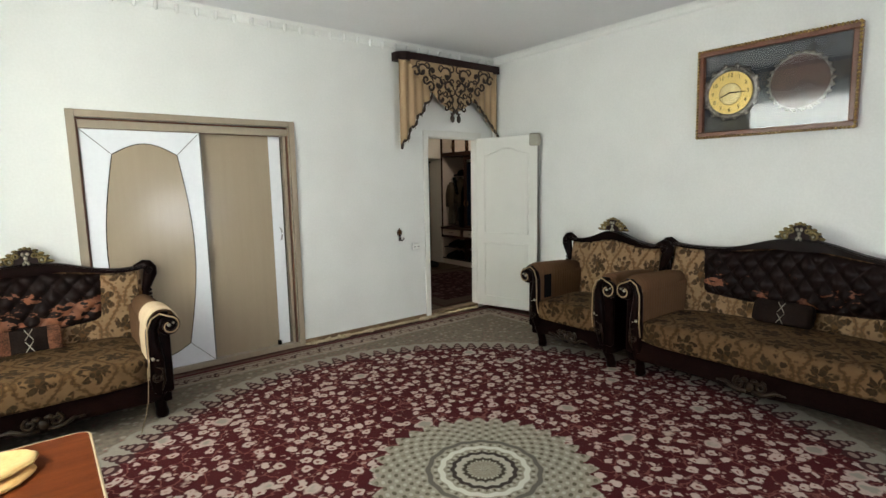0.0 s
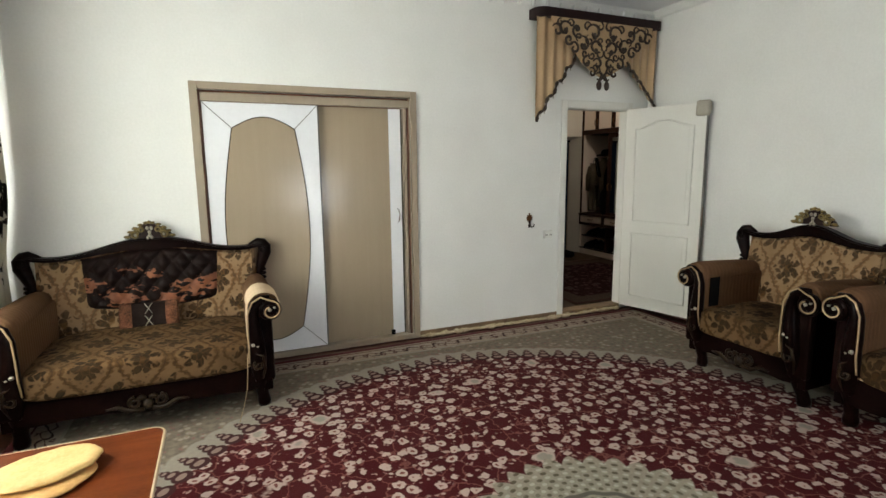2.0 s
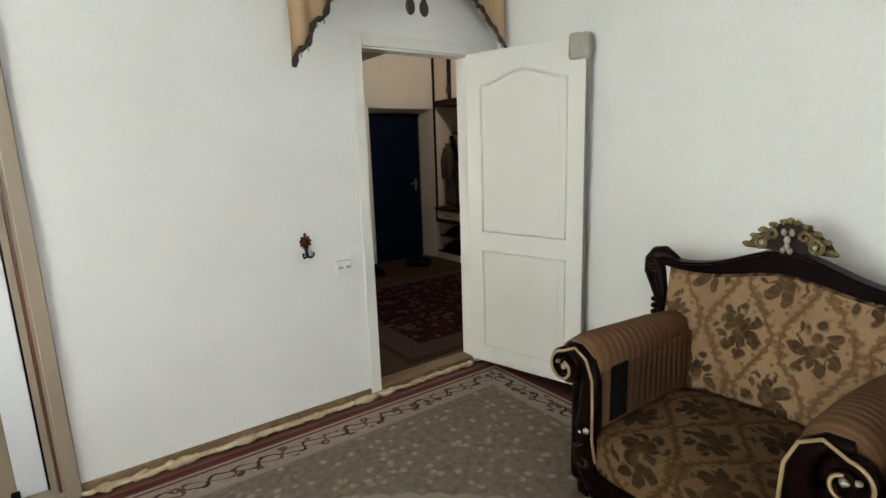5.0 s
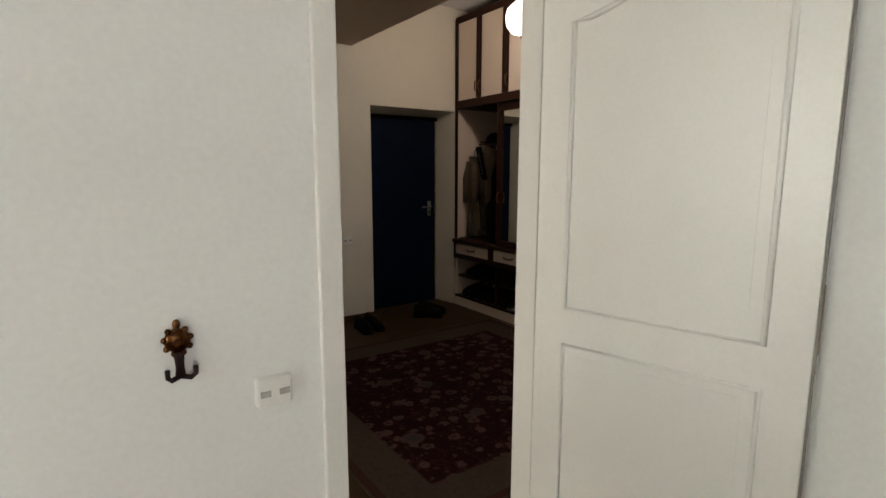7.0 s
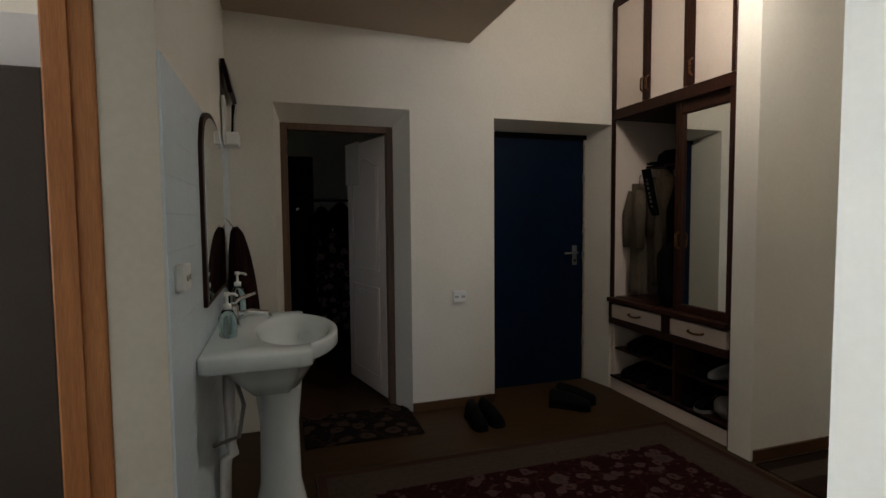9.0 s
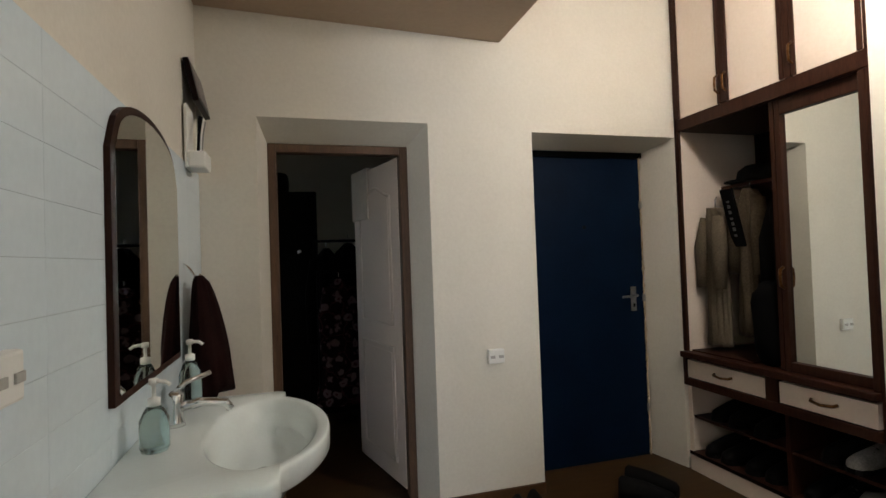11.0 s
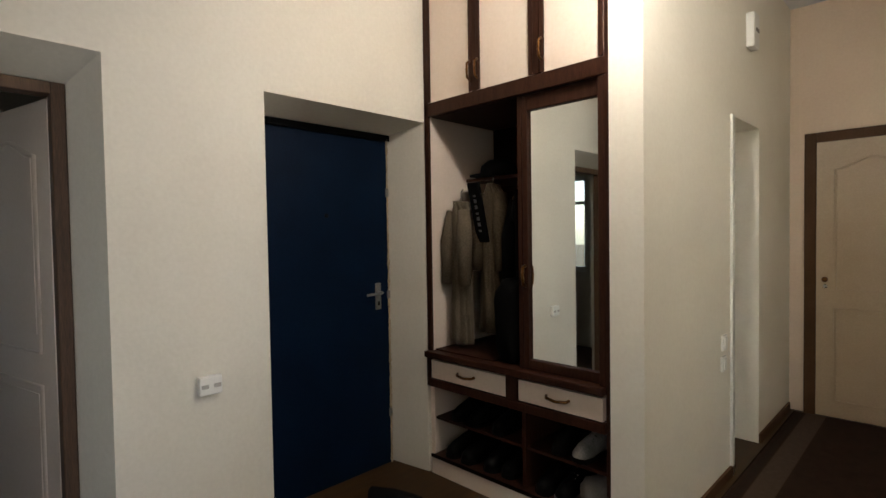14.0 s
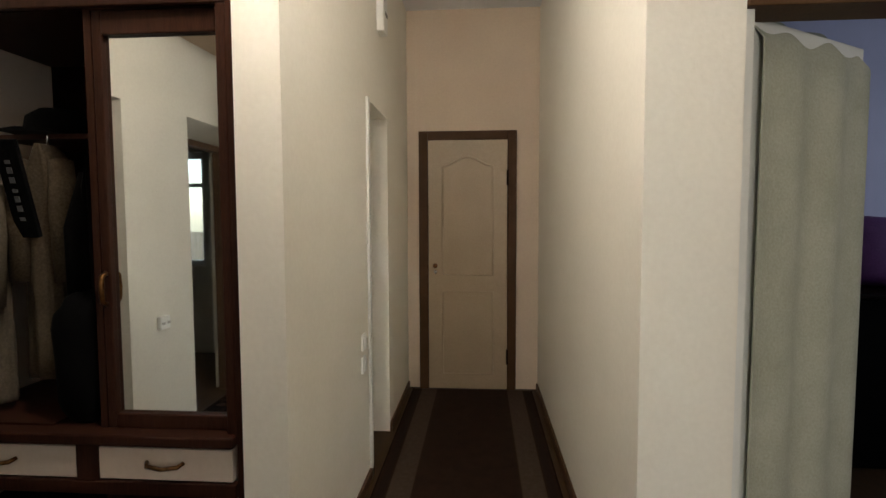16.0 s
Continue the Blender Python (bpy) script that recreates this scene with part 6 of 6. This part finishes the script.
# ---- kitchen seen through the opening ----
f = setting("door_frame_kitchen", B(3.79, 3.899, 1.165, 1.25, HF, 2.2, bev=0.006), M["bare_wood"], "orange raw pine post beside the kitchen opening", "door frame")
part("cover_strip", B(3.835, 3.85, 1.155, 1.1648, HF, 2.2), M["bare_wood"], f)
r = thing("refrigerator", "tall dark grey refrigerator", "refrigerator")
part("body", B(3.08, 3.70, 1.44, 2.08, HF + 0.03, 1.75, bev=0.012), M["grey_fridge"], r)
part("door", B(3.702, 3.745, 1.442, 2.078, 0.62, 1.748, bev=0.01), M["grey_fridge"], r)
part("door", B(3.702, 3.745, 1.442, 2.078, HF + 0.05, 0.61, bev=0.01), M["grey_fridge"], r)
part("foot", B(3.12, 3.66, 1.48, 2.04, HF, HF + 0.03), M["black"], r)
single("paper_box", B(3.40, 3.66, 1.62, 1.9, 1.751, 1.95, bev=0.004), M["white_lam"], "white carton standing on the refrigerator", "box")
single("cloth", B(3.12, 3.38, 1.5, 2.0, 1.751, 1.765, bev=0.004), mat("pink_cloth", (0.5, 0.32, 0.30), (0.4, 0.25, 0.24), 8, 0.9, 0.3), "pink cloth on the refrigerator", "cloth")

# ---- wardrobe ----
w = thing("wardrobe", "brown and cream built-in wardrobe with mirror door", "wardrobe")
F, BK = 6.68, 7.26
part("side_panel", B(F + 0.02, BK, 2.985, 3.015, HF, 2.885), M["ward_cream"], w)
part("side_panel", B(F + 0.002, BK, 1.905, 1.932, HF, 2.885), M["ward_wood"], w)
# near-black back: the wardrobe's inner shade put into the colour
part("back_panel", B(BK, BK + 0.018, 1.905, 3.015, HF, 2.885), M["dark_wood"], w)
part("divider", B(F + 0.03, BK, 2.375, 2.397, 0.70, 2.03), M["ward_wood"], w)
part("ceiling_board", B(F + 0.03, BK, 1.932, 2.985, 2.03, 2.05), M["ward_wood"], w)
part("top_board", B(F + 0.01, BK, 1.905, 3.015, 2.886, 2.90), M["ward_wood"], w)
part("cabinet_rail", B(F, F + 0.022, 1.905, 3.015, 2.03, 2.105, bev=0.004), M["ward_wood"], w)
part("cabinet_rail", B(F, F + 0.022, 1.905, 3.015, 2.835, 2.885, bev=0.004), M["ward_wood"], w)
for a, c, side in ((2.655, 2.985, 0), (2.285, 2.625, 1), (1.935, 2.245, 1)):
    dr = part("cabinet_door", B(F + 0.006, F + 0.02, a, c, 2.106, 2.834, bev=0.002), M["ward_cream"], w, "cream cupboard door with brown edging")
    for e0, e1 in ((a, a + 0.022), (c - 0.022, c)):
        part("edging", B(F - 0.004, F + 0.0058, e0, e1, 2.106, 2.834, bev=0.003), M["ward_wood"], dr)
    hy = c - 0.011 if side else a + 0.011
    part("handle", tube(bmesh.new(), [(F - 0.004, hy, 2.16), (F - 0.026, hy, 2.175), (F - 0.028, hy, 2.21), (F - 0.026, hy, 2.245), (F - 0.004, hy, 2.26)], 0.006, 8), M["brass"], dr, "small brass bow handle")
for y in (2.64, 2.265):
    part("cabinet_stile", B(F, F + 0.022, y - 0.0148, y + 0.0148 + 0.005, 2.106, 2.834, bev=0.003), M["ward_wood"], w)
part("edge_stile", B(F, F + 0.022, 2.986, 3.015, 0.72, 2.885, bev=0.003), M["ward_wood"], w)
# mirror door
md = part("mirror_door", B(F + 0.055, F + 0.075, 1.935, 2.372, 0.72, 2.028), M["ward_wood"], w, "brown framed mirror door")
part("mirror_glass", B(F + 0.050, F + 0.0548, 1.965, 2.342, 0.768, 1.955), M["mirror"], md)
part("stile", B(F + 0.03, F + 0.0549, 2.343, 2.372, 0.72, 2.028, bev=0.004), M["ward_wood"], md)
part("stile", B(F, F + 0.0549, 1.933, 1.963, 0.72, 2.028, bev=0.004), M["ward_wood"], md)
part("rail", B(F + 0.03, F + 0.0549, 1.963, 2.343, 1.956, 2.028, bev=0.004), M["ward_wood"], md)
part("rail", B(F + 0.03, F + 0.0549, 1.963, 2.343, 0.72, 0.767, bev=0.004), M["ward_wood"], md)
part("handle", tube(bmesh.new(), [(F + 0.03, 2.357, 1.12), (F + 0.012, 2.36, 1.13), (F + 0.008, 2.36, 1.17), (F + 0.012, 2.36, 1.21), (F + 0.03, 2.357, 1.22)], 0.008, 8), M["brass"], md)
# bench, drawers, shoe shelves
part("bench_top", B(F - 0.03, BK, 1.933, 3.016, 0.685, 0.72, bev=0.006), M["ward_wood"], w, "dark brown bench top")
# dark brown here takes in the shade on the seat board
part("seat_board", B(F + 0.03, BK - 0.01, 2.56, 2.98, 0.7205, 0.728), M["ward_wood"], w)
part("drawer_rail", B(F - 0.012, F + 0.02, 1.933, 3.012, 0.52, 0.565, bev=0.004), M["ward_wood"], w)
part("drawer_post", B(F - 0.012, F + 0.02, 2.385, 2.455, 0.5655, 0.6848, bev=0.003), M["ward_wood"], w)
part("drawer_post", B(F - 0.012, F + 0.02, 2.985, 3.012, 0.5655, 0.6848, bev=0.003), M["ward_wood"], w)
for a, c in ((2.458, 2.982), (1.945, 2.382)):
    dr = part("drawer", B(F - 0.006, F + 0.3, a, c, 0.57, 0.672, bev=0.003), M["ward_cream"], w, "cream drawer front")
    m_ = (a + c) / 2
    part("handle", tube(bmesh.new(), [(F - 0.006, m_ + 0.06, 0.628), (F - 0.024, m_ + 0.05, 0.622), (F - 0.028, m_, 0.616), (F - 0.024, m_ - 0.05, 0.622), (F - 0.006, m_ - 0.06, 0.628)], 0.007, 8), M["brass"], dr, "dark brass bow handle")
# cream divider and bottom board drawn dark brown, shelf shade in the colour
part("shelf_divider", B(F + 0.02, BK, 2.36, 2.38, 0.13, 0.52), M["ward_wood"], w)
part("shoe_shelf", B(F + 0.03, BK, 1.933, 2.36, 0.325, 0.34), M["ward_wood"], w)
part("shoe_shelf", B(F + 0.03, BK, 2.38, 2.984, 0.325, 0.34), M["ward_wood"], w)
part("bottom_board", B(F + 0.004, BK, 1.933, 2.984, 0.115, 0.13), M["ward_wood"], w)
part("plinth", B(F + 0.004, F + 0.024, 1.933, 3.0, HF, 0.1148), M["ward_cream"], w)
part("plinth_edge", B(F, F + 0.0038, 1.933, 3.0, 0.112, 0.132), M["dark_wood"], w)
part("hat_shelf", B(F + 0.22, BK, 2.40, 2.90, 1.672, 1.69), M["ward_wood"], w)


def garment(label, category, m, h, w0, w1, dep, material, seed):
    """A hanging coat: rings of a flattened, creased outline from hem to shoulder."""
    bm, rings, n, k = bmesh.new(), [], 56, 18
    for j in range(k + 1):
        f = j / k
        wd = (w1 + (w0 - w1) * f) if f < 0.86 else w0 * (1 - ((f - 0.86) / 0.14) ** 2 * 0.8)
        ring = []
        for i in range(n):
            a = i * math.tau / n
            cr = 1 + 0.30 * noise.noise(Vector((math.cos(a) * 3.4, math.sin(a) * 3.4 + seed * 7, f * 0.9))) + 0.10 * noise.noise(Vector((a * 2.2, seed, f * 6)))
            ring.append(bm.verts.new((math.cos(a) * dep * cr, math.sin(a) * wd * cr, h * f)))
        rings.append(ring)
    for a, c in zip(rings, rings[1:]):
        for i in range(n):
            bm.faces.new((a[i], a[(i + 1) % n], c[(i + 1) % n], c[i])).smooth = True
    bm.faces.new(rings[0][::-1]), bm.faces.new(rings[-1])
    g = thing(category, label, category, m)
    part("cloth", bm, material, g)
    for sx in (-1, 1):
        sl = tube(bmesh.new(), [(-dep * 0.3, sx * w0 * 0.8, h * 0.93), (-dep * 0.75, sx * w0 * 1.12, h * 0.72), (-dep * 0.85, sx * w0 * 1.15, h * 0.42)], [0.038, 0.045, 0.034], 10)
        part("sleeve", sl, material, g)
    part("hanger_hook", tube(bmesh.new(), [(0, 0, h - 0.01), (0, 0, h + 0.05), (0.012, 0, h + 0.065)], 0.004, 6), M["chrome"], g)
    return g


khaki = mat("pale_khaki_cloth", (0.135, 0.108, 0.076), (0.075, 0.060, 0.042), 5, 0.9, 0.3)
olive = mat("brown_grey_cloth", (0.090, 0.068, 0.045), (0.042, 0.031, 0.020), 5, 0.9, 0.3)
night = mat("black_coat_cloth", (0.003, 0.0028, 0.0028), (0.0015, 0.0015, 0.0015), 9, 0.9, 0.3)
garment("pale khaki jacket hanging in the wardrobe", "jacket", pose(6.82, 2.87, 0.76, 0, 0, -6), 0.80, 0.062, 0.075, 0.055, khaki, 1)
garment("brown-grey jacket hanging in the wardrobe", "jacket", pose(6.90, 2.70, 0.83, 0, 0, 8), 0.82, 0.065, 0.085, 0.06, olive, 2)
garment("olive brown coat hanging in the wardrobe", "coat", pose(7.0, 2.585, 0.85, 0, 5, 0), 0.78, 0.06, 0.06, 0.055, olive, 3)
single("bag", soft(bmesh.new(), (6.79, 2.485, 0.938), (0.10, 0.08, 0.21), 0.6, 18, 3, 0.12), night, "black bag standing on the bench", "bag")
garment("black coat hanging at the back of the wardrobe", "coat", pose(6.90, 2.478, 0.74), 0.86, 0.052, 0.068, 0.10, night, 5)
hat = thing("cap", "black cap lying on the hat shelf", "cap", pose(7.0, 2.74, 1.691))
part("crown", lathe(bmesh.new(), [(0.105, 0.0), (0.11, 0.02), (0.10, 0.07), (0.06, 0.10), (0.01, 0.108)], n=20), night, hat)
part("peak", prism(bmesh.new(), [(-0.05, -0.10), (-0.16, -0.08), (-0.19, 0.0), (-0.16, 0.08), (-0.05, 0.10)], 0.0, 0.012), night, hat)
M["letter"] = mat("faded_letter_print", (0.10, 0.10, 0.10), (0.06, 0.06, 0.06), 60, 0.9, 0.0)
st = thing("scarf", "black scarf with pale lettering bars", "scarf", pose(6.83, 2.715, 1.33, 0, -14, 0))
part("cloth", B(-0.012, 0.006, -0.04, 0.04, -0.0, 0.33, bev=0.004), night, st)
for i in range(7):
    part("letter_bar", B(-0.0145, -0.0125, -0.009, 0.009, 0.06 + i * 0.032, 0.06 + i * 0.032 + (0.020 if i % 3 else 0.012)), M["letter"], st)


def shoe(label, m, material, sole, group):
    s = thing("shoe", label, "shoe", m, group)
    prof = [(-0.135, 0.035), (-0.12, 0.045), (0.0, 0.036), (0.08, 0.046), (0.125, 0.036), (0.14, 0.015)]
    top = [0.085, 0.10, 0.085, 0.06, 0.045, 0.025]
    bm, rings = bmesh.new(), []
    for (x, wd), h in zip(prof, top):
        ring = []
        for i in range(14):
            a = i * math.tau / 14
            z = 0.022 + max(0, math.sin(a)) * h
            ring.append(bm.verts.new((x, wd * math.cos(a), z if math.sin(a) > -0.01 else 0.022)))
        rings.append(ring)
    for a, c in zip(rings, rings[1:]):
        for i in range(14):
            bm.faces.new((a[i], a[(i + 1) % 14], c[(i + 1) % 14], c[i])).smooth = True
    bm.faces.new(rings[0][::-1]), bm.faces.new(rings[-1])
    part("upper", bm, material, s)
    out = [(x, wd + 0.004) for x, wd in prof] + [(x, -wd - 0.004) for x, wd in prof[::-1]]
    part("sole", prism(bmesh.new(), out, 0.0, 0.0218), sole, s)
    bm = bmesh.new()
    for i in range(3):
        tube(bm, [(0.01 + i * 0.022, -0.02, 0.092 - i * 0.010), (0.014 + i * 0.022, 0.0, 0.099 - i * 0.010), (0.01 + i * 0.022, 0.02, 0.092 - i * 0.010)], 0.003, 6)
    part("laces", bm, sole, s)
    return s


grp = "shoes in the hall"
base = shoe("black shoe standing on the hall floor", pose(5.47, 2.70, HF, 0, 0, -95), M["black"], M["black"], grp)
copy_thing(base, pose(5.58, 2.72, HF, 0, 0, -88))
copy_thing(base, pose(6.17, 2.74, HF, 0, 0, -40))
copy_thing(base, pose(6.28, 2.84, HF, 0, 0, -46))
sh = shoe("dark shoe on the wardrobe shelf", pose(6.84, 2.88, 0.13, 0, 0, 180), M["black"], M["black"], "shoes in the wardrobe")
for x, y, z, a in ((6.84, 2.76, 0.13, 176), (6.85, 2.62, 0.13, 184), (6.86, 2.50, 0.13, 178), (6.86, 2.85, 0.34, 182), (6.86, 2.72, 0.34, 178), (6.86, 2.56, 0.34, 180), (6.84, 2.28, 0.13, 180), (6.86, 2.20, 0.34, 180)):
    copy_thing(sh, pose(x, y, z, 0, 0, a))
sn = shoe("dark sneaker with pale reflective strips", pose(6.84, 2.17, 0.13, 0, 0, 178), M["black"], M["edge_grey"], "shoes in the wardrobe")
# white leather darkened to a mottled grey
pale = mat("greyed_white_leather", (0.34, 0.33, 0.31), (0.16, 0.155, 0.15), 14, 0.7, 0.1)
ws_ = shoe("white sneaker on the wardrobe shelf", pose(6.85, 2.08, 0.34, 0, 0, 176), pale, M["black"], "shoes in the wardrobe")
single("plastic_bag", soft(bmesh.new(), (6.83, 2.04, 0.19), (0.10, 0.075, 0.06), 0.8, 16, 5, 0.35), M["edge_grey"], "crumpled grey plastic bag on the shelf", "bag")

# ---- lamp ----
l = thing("ceiling_lamp", "lit frosted glass globe lamp under the ceiling", "lamp", pose(6.27, 1.62, 0))
part("canopy", lathe(bmesh.new(), [(0.05, HC), (0.05, HC - 0.02), (0.012, HC - 0.035)], n=18), M["brass"], l)
part("stem", tube(bmesh.new(), [(0, 0, HC - 0.035), (0, 0, 2.62)], 0.007, 8), M["brass"], l)
sd = part("shade", lathe(bmesh.new(), [(0.02, 2.392), (0.075, 2.41), (0.115, 2.46), (0.125, 2.52), (0.11, 2.58), (0.06, 2.625), (0.057, 2.622), (0.106, 2.578), (0.121, 2.52), (0.111, 2.463), (0.072, 2.414), (0.02, 2.396)], n=28), glow("lit_frosted_glass", (1.0, 0.95, 0.88), 3.0), l, "lit frosted glass bowl shade")
sd.visible_shadow = False
bb = part("bulb", blob(bmesh.new(), (0, 0, 2.50), (0.042, 0.042, 0.055), 16), glow("lit_bulb", (1.0, 0.93, 0.85), 30.0), l, "lit white bulb")
bb.visible_shadow = False
part("finial", lathe(bmesh.new(), [(0.004, 2.365), (0.012, 2.375), (0.016, 2.392), (0.006, 2.395)], n=12), M["brass"], l)

# ---- floor coverings and small wall items ----
k = Nodes("hall_rug_pile", 0.95)
x, y, _ = k.xyz((5.53, 1.27, 0))
c = florals(k, (0.018, 0.0025, 0.003), (0.072, 0.040, 0.036), (0.035, 0.011, 0.009), (0.042, 0.034, 0.028), 1.0)
dd = k.f("MINIMUM", k.f("SUBTRACT", 1.08, k.f("ABSOLUTE", x)), k.f("SUBTRACT", 1.06, k.f("ABSOLUTE", y)))
c = k.mix(k.less(dd, 0.26, 0.01), c, k.mix(k.noise(40, 3), (0.036, 0.023, 0.016), (0.078, 0.055, 0.040)))
c = k.mix(k.less(k.f("ABSOLUTE", k.f("SUBTRACT", dd, 0.03)), 0.02), c, (0.05, 0.02, 0.015))
k.b.inputs["Specular IOR Level"].default_value = 0.1
single("hall_rug", B(4.45, 6.61, 0.21, 2.33, HF, HF + 0.008, bev=0.002), k.done(c, k.noise(400, 2), 0.4), "red floral rug with tan border", "rug")
k = Nodes("runner_pile", 0.95)
x, y, _ = k.xyz((0, 1.245, 0))
ay = k.f("ABSOLUTE", y)
c = k.mix(k.noise(18, 4), (0.012, 0.006, 0.004), (0.030, 0.015, 0.009))
c = k.mix(k.less(k.f("ABSOLUTE", k.f("SUBTRACT", ay, 0.335)), 0.06, 0.005), c, k.mix(k.noise(40, 3), (0.040, 0.026, 0.017), (0.075, 0.052, 0.036)))
c = k.mix(k.less(k.f("ABSOLUTE", k.f("SUBTRACT", ay, 0.425)), 0.02, 0.003), c, (0.018, 0.010, 0.007))
k.b.inputs["Specular IOR Level"].default_value = 0.1
r = thing("runner", "dark brown corridor runner with pale stripes", "rug")
part("woven_field", B(6.645, 9.175, 0.783, 1.707, HF, HF + 0.008, bev=0.002), k.done(c, k.noise(400, 2), 0.4), r)
binding = mat("dark_runner_binding", (0.016, 0.009, 0.006), (0.010, 0.005, 0.004), 20, 0.95, 0.3, 160)
for y in (0.779, 1.711):
    part("binding", B(6.645, 9.175, y - 0.004, y + 0.004, HF, HF + 0.010, bev=0.002), binding, r, "dark stitched edge")
k = Nodes("door_mat_pile", 0.95)
k.xyz()
c = florals(k, (0.008, 0.005, 0.004), (0.05, 0.032, 0.024), (0.025, 0.014, 0.010), (0.04, 0.012, 0.012), 1.4)
single("door_mat", B(4.42, 5.12, 2.66, 3.14, HF, HF + 0.01, bev=0.003), k.done(c, k.noise(300, 2), 0.4), "dark flowered mat before the store room door", "mat")
socket(pose(5.47, 3.02, 0.79))
s = thing("light_switch", "white light switch on the corridor wall", "switch", pose(7.63, 1.757, 0.67), "switches")
part("plate", B(-0.035, 0.035, -0.012, 0, -0.04, 0.04, bev=0.004), M["white_plastic"], s)
part("rocker", B(-0.02, 0.02, -0.018, -0.0125, -0.028, 0.028, bev=0.003), M["white_plastic"], s)
copy_thing(s, pose(7.64, 1.757, 0.78))
s = thing("junction_box", "white plastic box high on the corridor wall", "box", pose(8.12, 1.757, 2.53))
part("cover", B(-0.055, 0.055, -0.045, 0, -0.10, 0.10, bev=0.008), M["white_plastic"], s)
part("grille", B(-0.03, 0.03, -0.049, -0.0455, -0.01, 0.01), M["edge_grey"], s)
for nm, a in (("baseboard_hall_north", (5.139, 5.735, 3.004, 3.02)), ("baseboard_corridor_north", (6.67, 7.80, 1.742, 1.757)), ("baseboard_corridor_south", (6.67, 9.2, 0.726, 0.741))):
    setting(nm, B(*a, HF, HF + 0.06, bev=0.003), brown, "brown painted skirting", "baseboard")
setting("baseboard_corridor_far", B(8.364, 9.2, 1.742, 1.757, HF, HF + 0.06, bev=0.003), brown, "brown painted skirting", "baseboard")

# ---- store room ----
w = thing("cupboard", "black cupboard in the dark store room", "cupboard")
part("body", B(4.0, 4.64, 4.9, 5.4, HF, 1.93, bev=0.01), M["black"], w)
part("door", B(4.02, 4.30, 4.88, 4.899, 0.1, 1.9, bev=0.004), M["black"], w)
part("door", B(4.32, 4.60, 4.88, 4.899, 0.1, 1.9, bev=0.004), M["black"], w)
# made-up knob: chrome ball that catches the bulb as a bright dot
part("knob", blob(bmesh.new(), (4.49, 4.868, 1.42), (0.022, 0.016, 0.022), 14), M["chrome"], w, "chrome ball added to give a bright glint")
single("suitcase", soft(bmesh.new(), (4.22, 5.12, 2.02), (0.2, 0.2, 0.088), 0.4, 16), M["black"], "dark case lying on the cupboard", "suitcase")
k = Nodes("flowered_dress_cloth", 0.9)
k.xyz()
c = florals(k, (0.012, 0.005, 0.005), (0.11, 0.075, 0.08), (0.05, 0.016, 0.02), (0.03, 0.010, 0.012), 1.0)
garment("dark flowered dress hanging in the store room", "dress", pose(4.76, 4.32, 0.28, 0, 0, 90), 0.92, 0.10, 0.17, 0.08, k.done(c), 11)
w = thing("clothes_rail", "low dark clothes rail in the store room", "rail")
part("bar", tube(bmesh.new(), [(4.60, 4.32, 1.255), (5.0, 4.32, 1.255)], 0.010, 8), M["black"], w)
for px in (4.61, 4.99):
    part("post", tube(bmesh.new(), [(px, 4.32, HF), (px, 4.32, 1.255)], 0.012, 8), M["black"], w)
w = thing("clothes_rail", "dark clothes rail in the store room", "rail")
part("bar", tube(bmesh.new(), [(4.60, 4.75, 1.50), (5.68, 4.75, 1.50)], 0.012, 8), M["black"], w)
for px in (4.61, 5.66):
    part("post", tube(bmesh.new(), [(px, 4.75, HF), (px, 4.75, 1.50)], 0.014, 8), M["black"], w)
# coats added to fill the lower room with black
for i, (px, top, wd) in enumerate(((4.70, 1.46, 0.12), (4.88, 1.50, 0.13), (5.08, 1.47, 0.14), (5.30, 1.49, 0.15))):
    garment("black coat added to fill the dark store room", "coat", pose(px, 4.75 + 0.02 * i, 0.12, 0, 0, 90), top - 0.14, wd, wd + 0.03, 0.09, night, 13 + i)
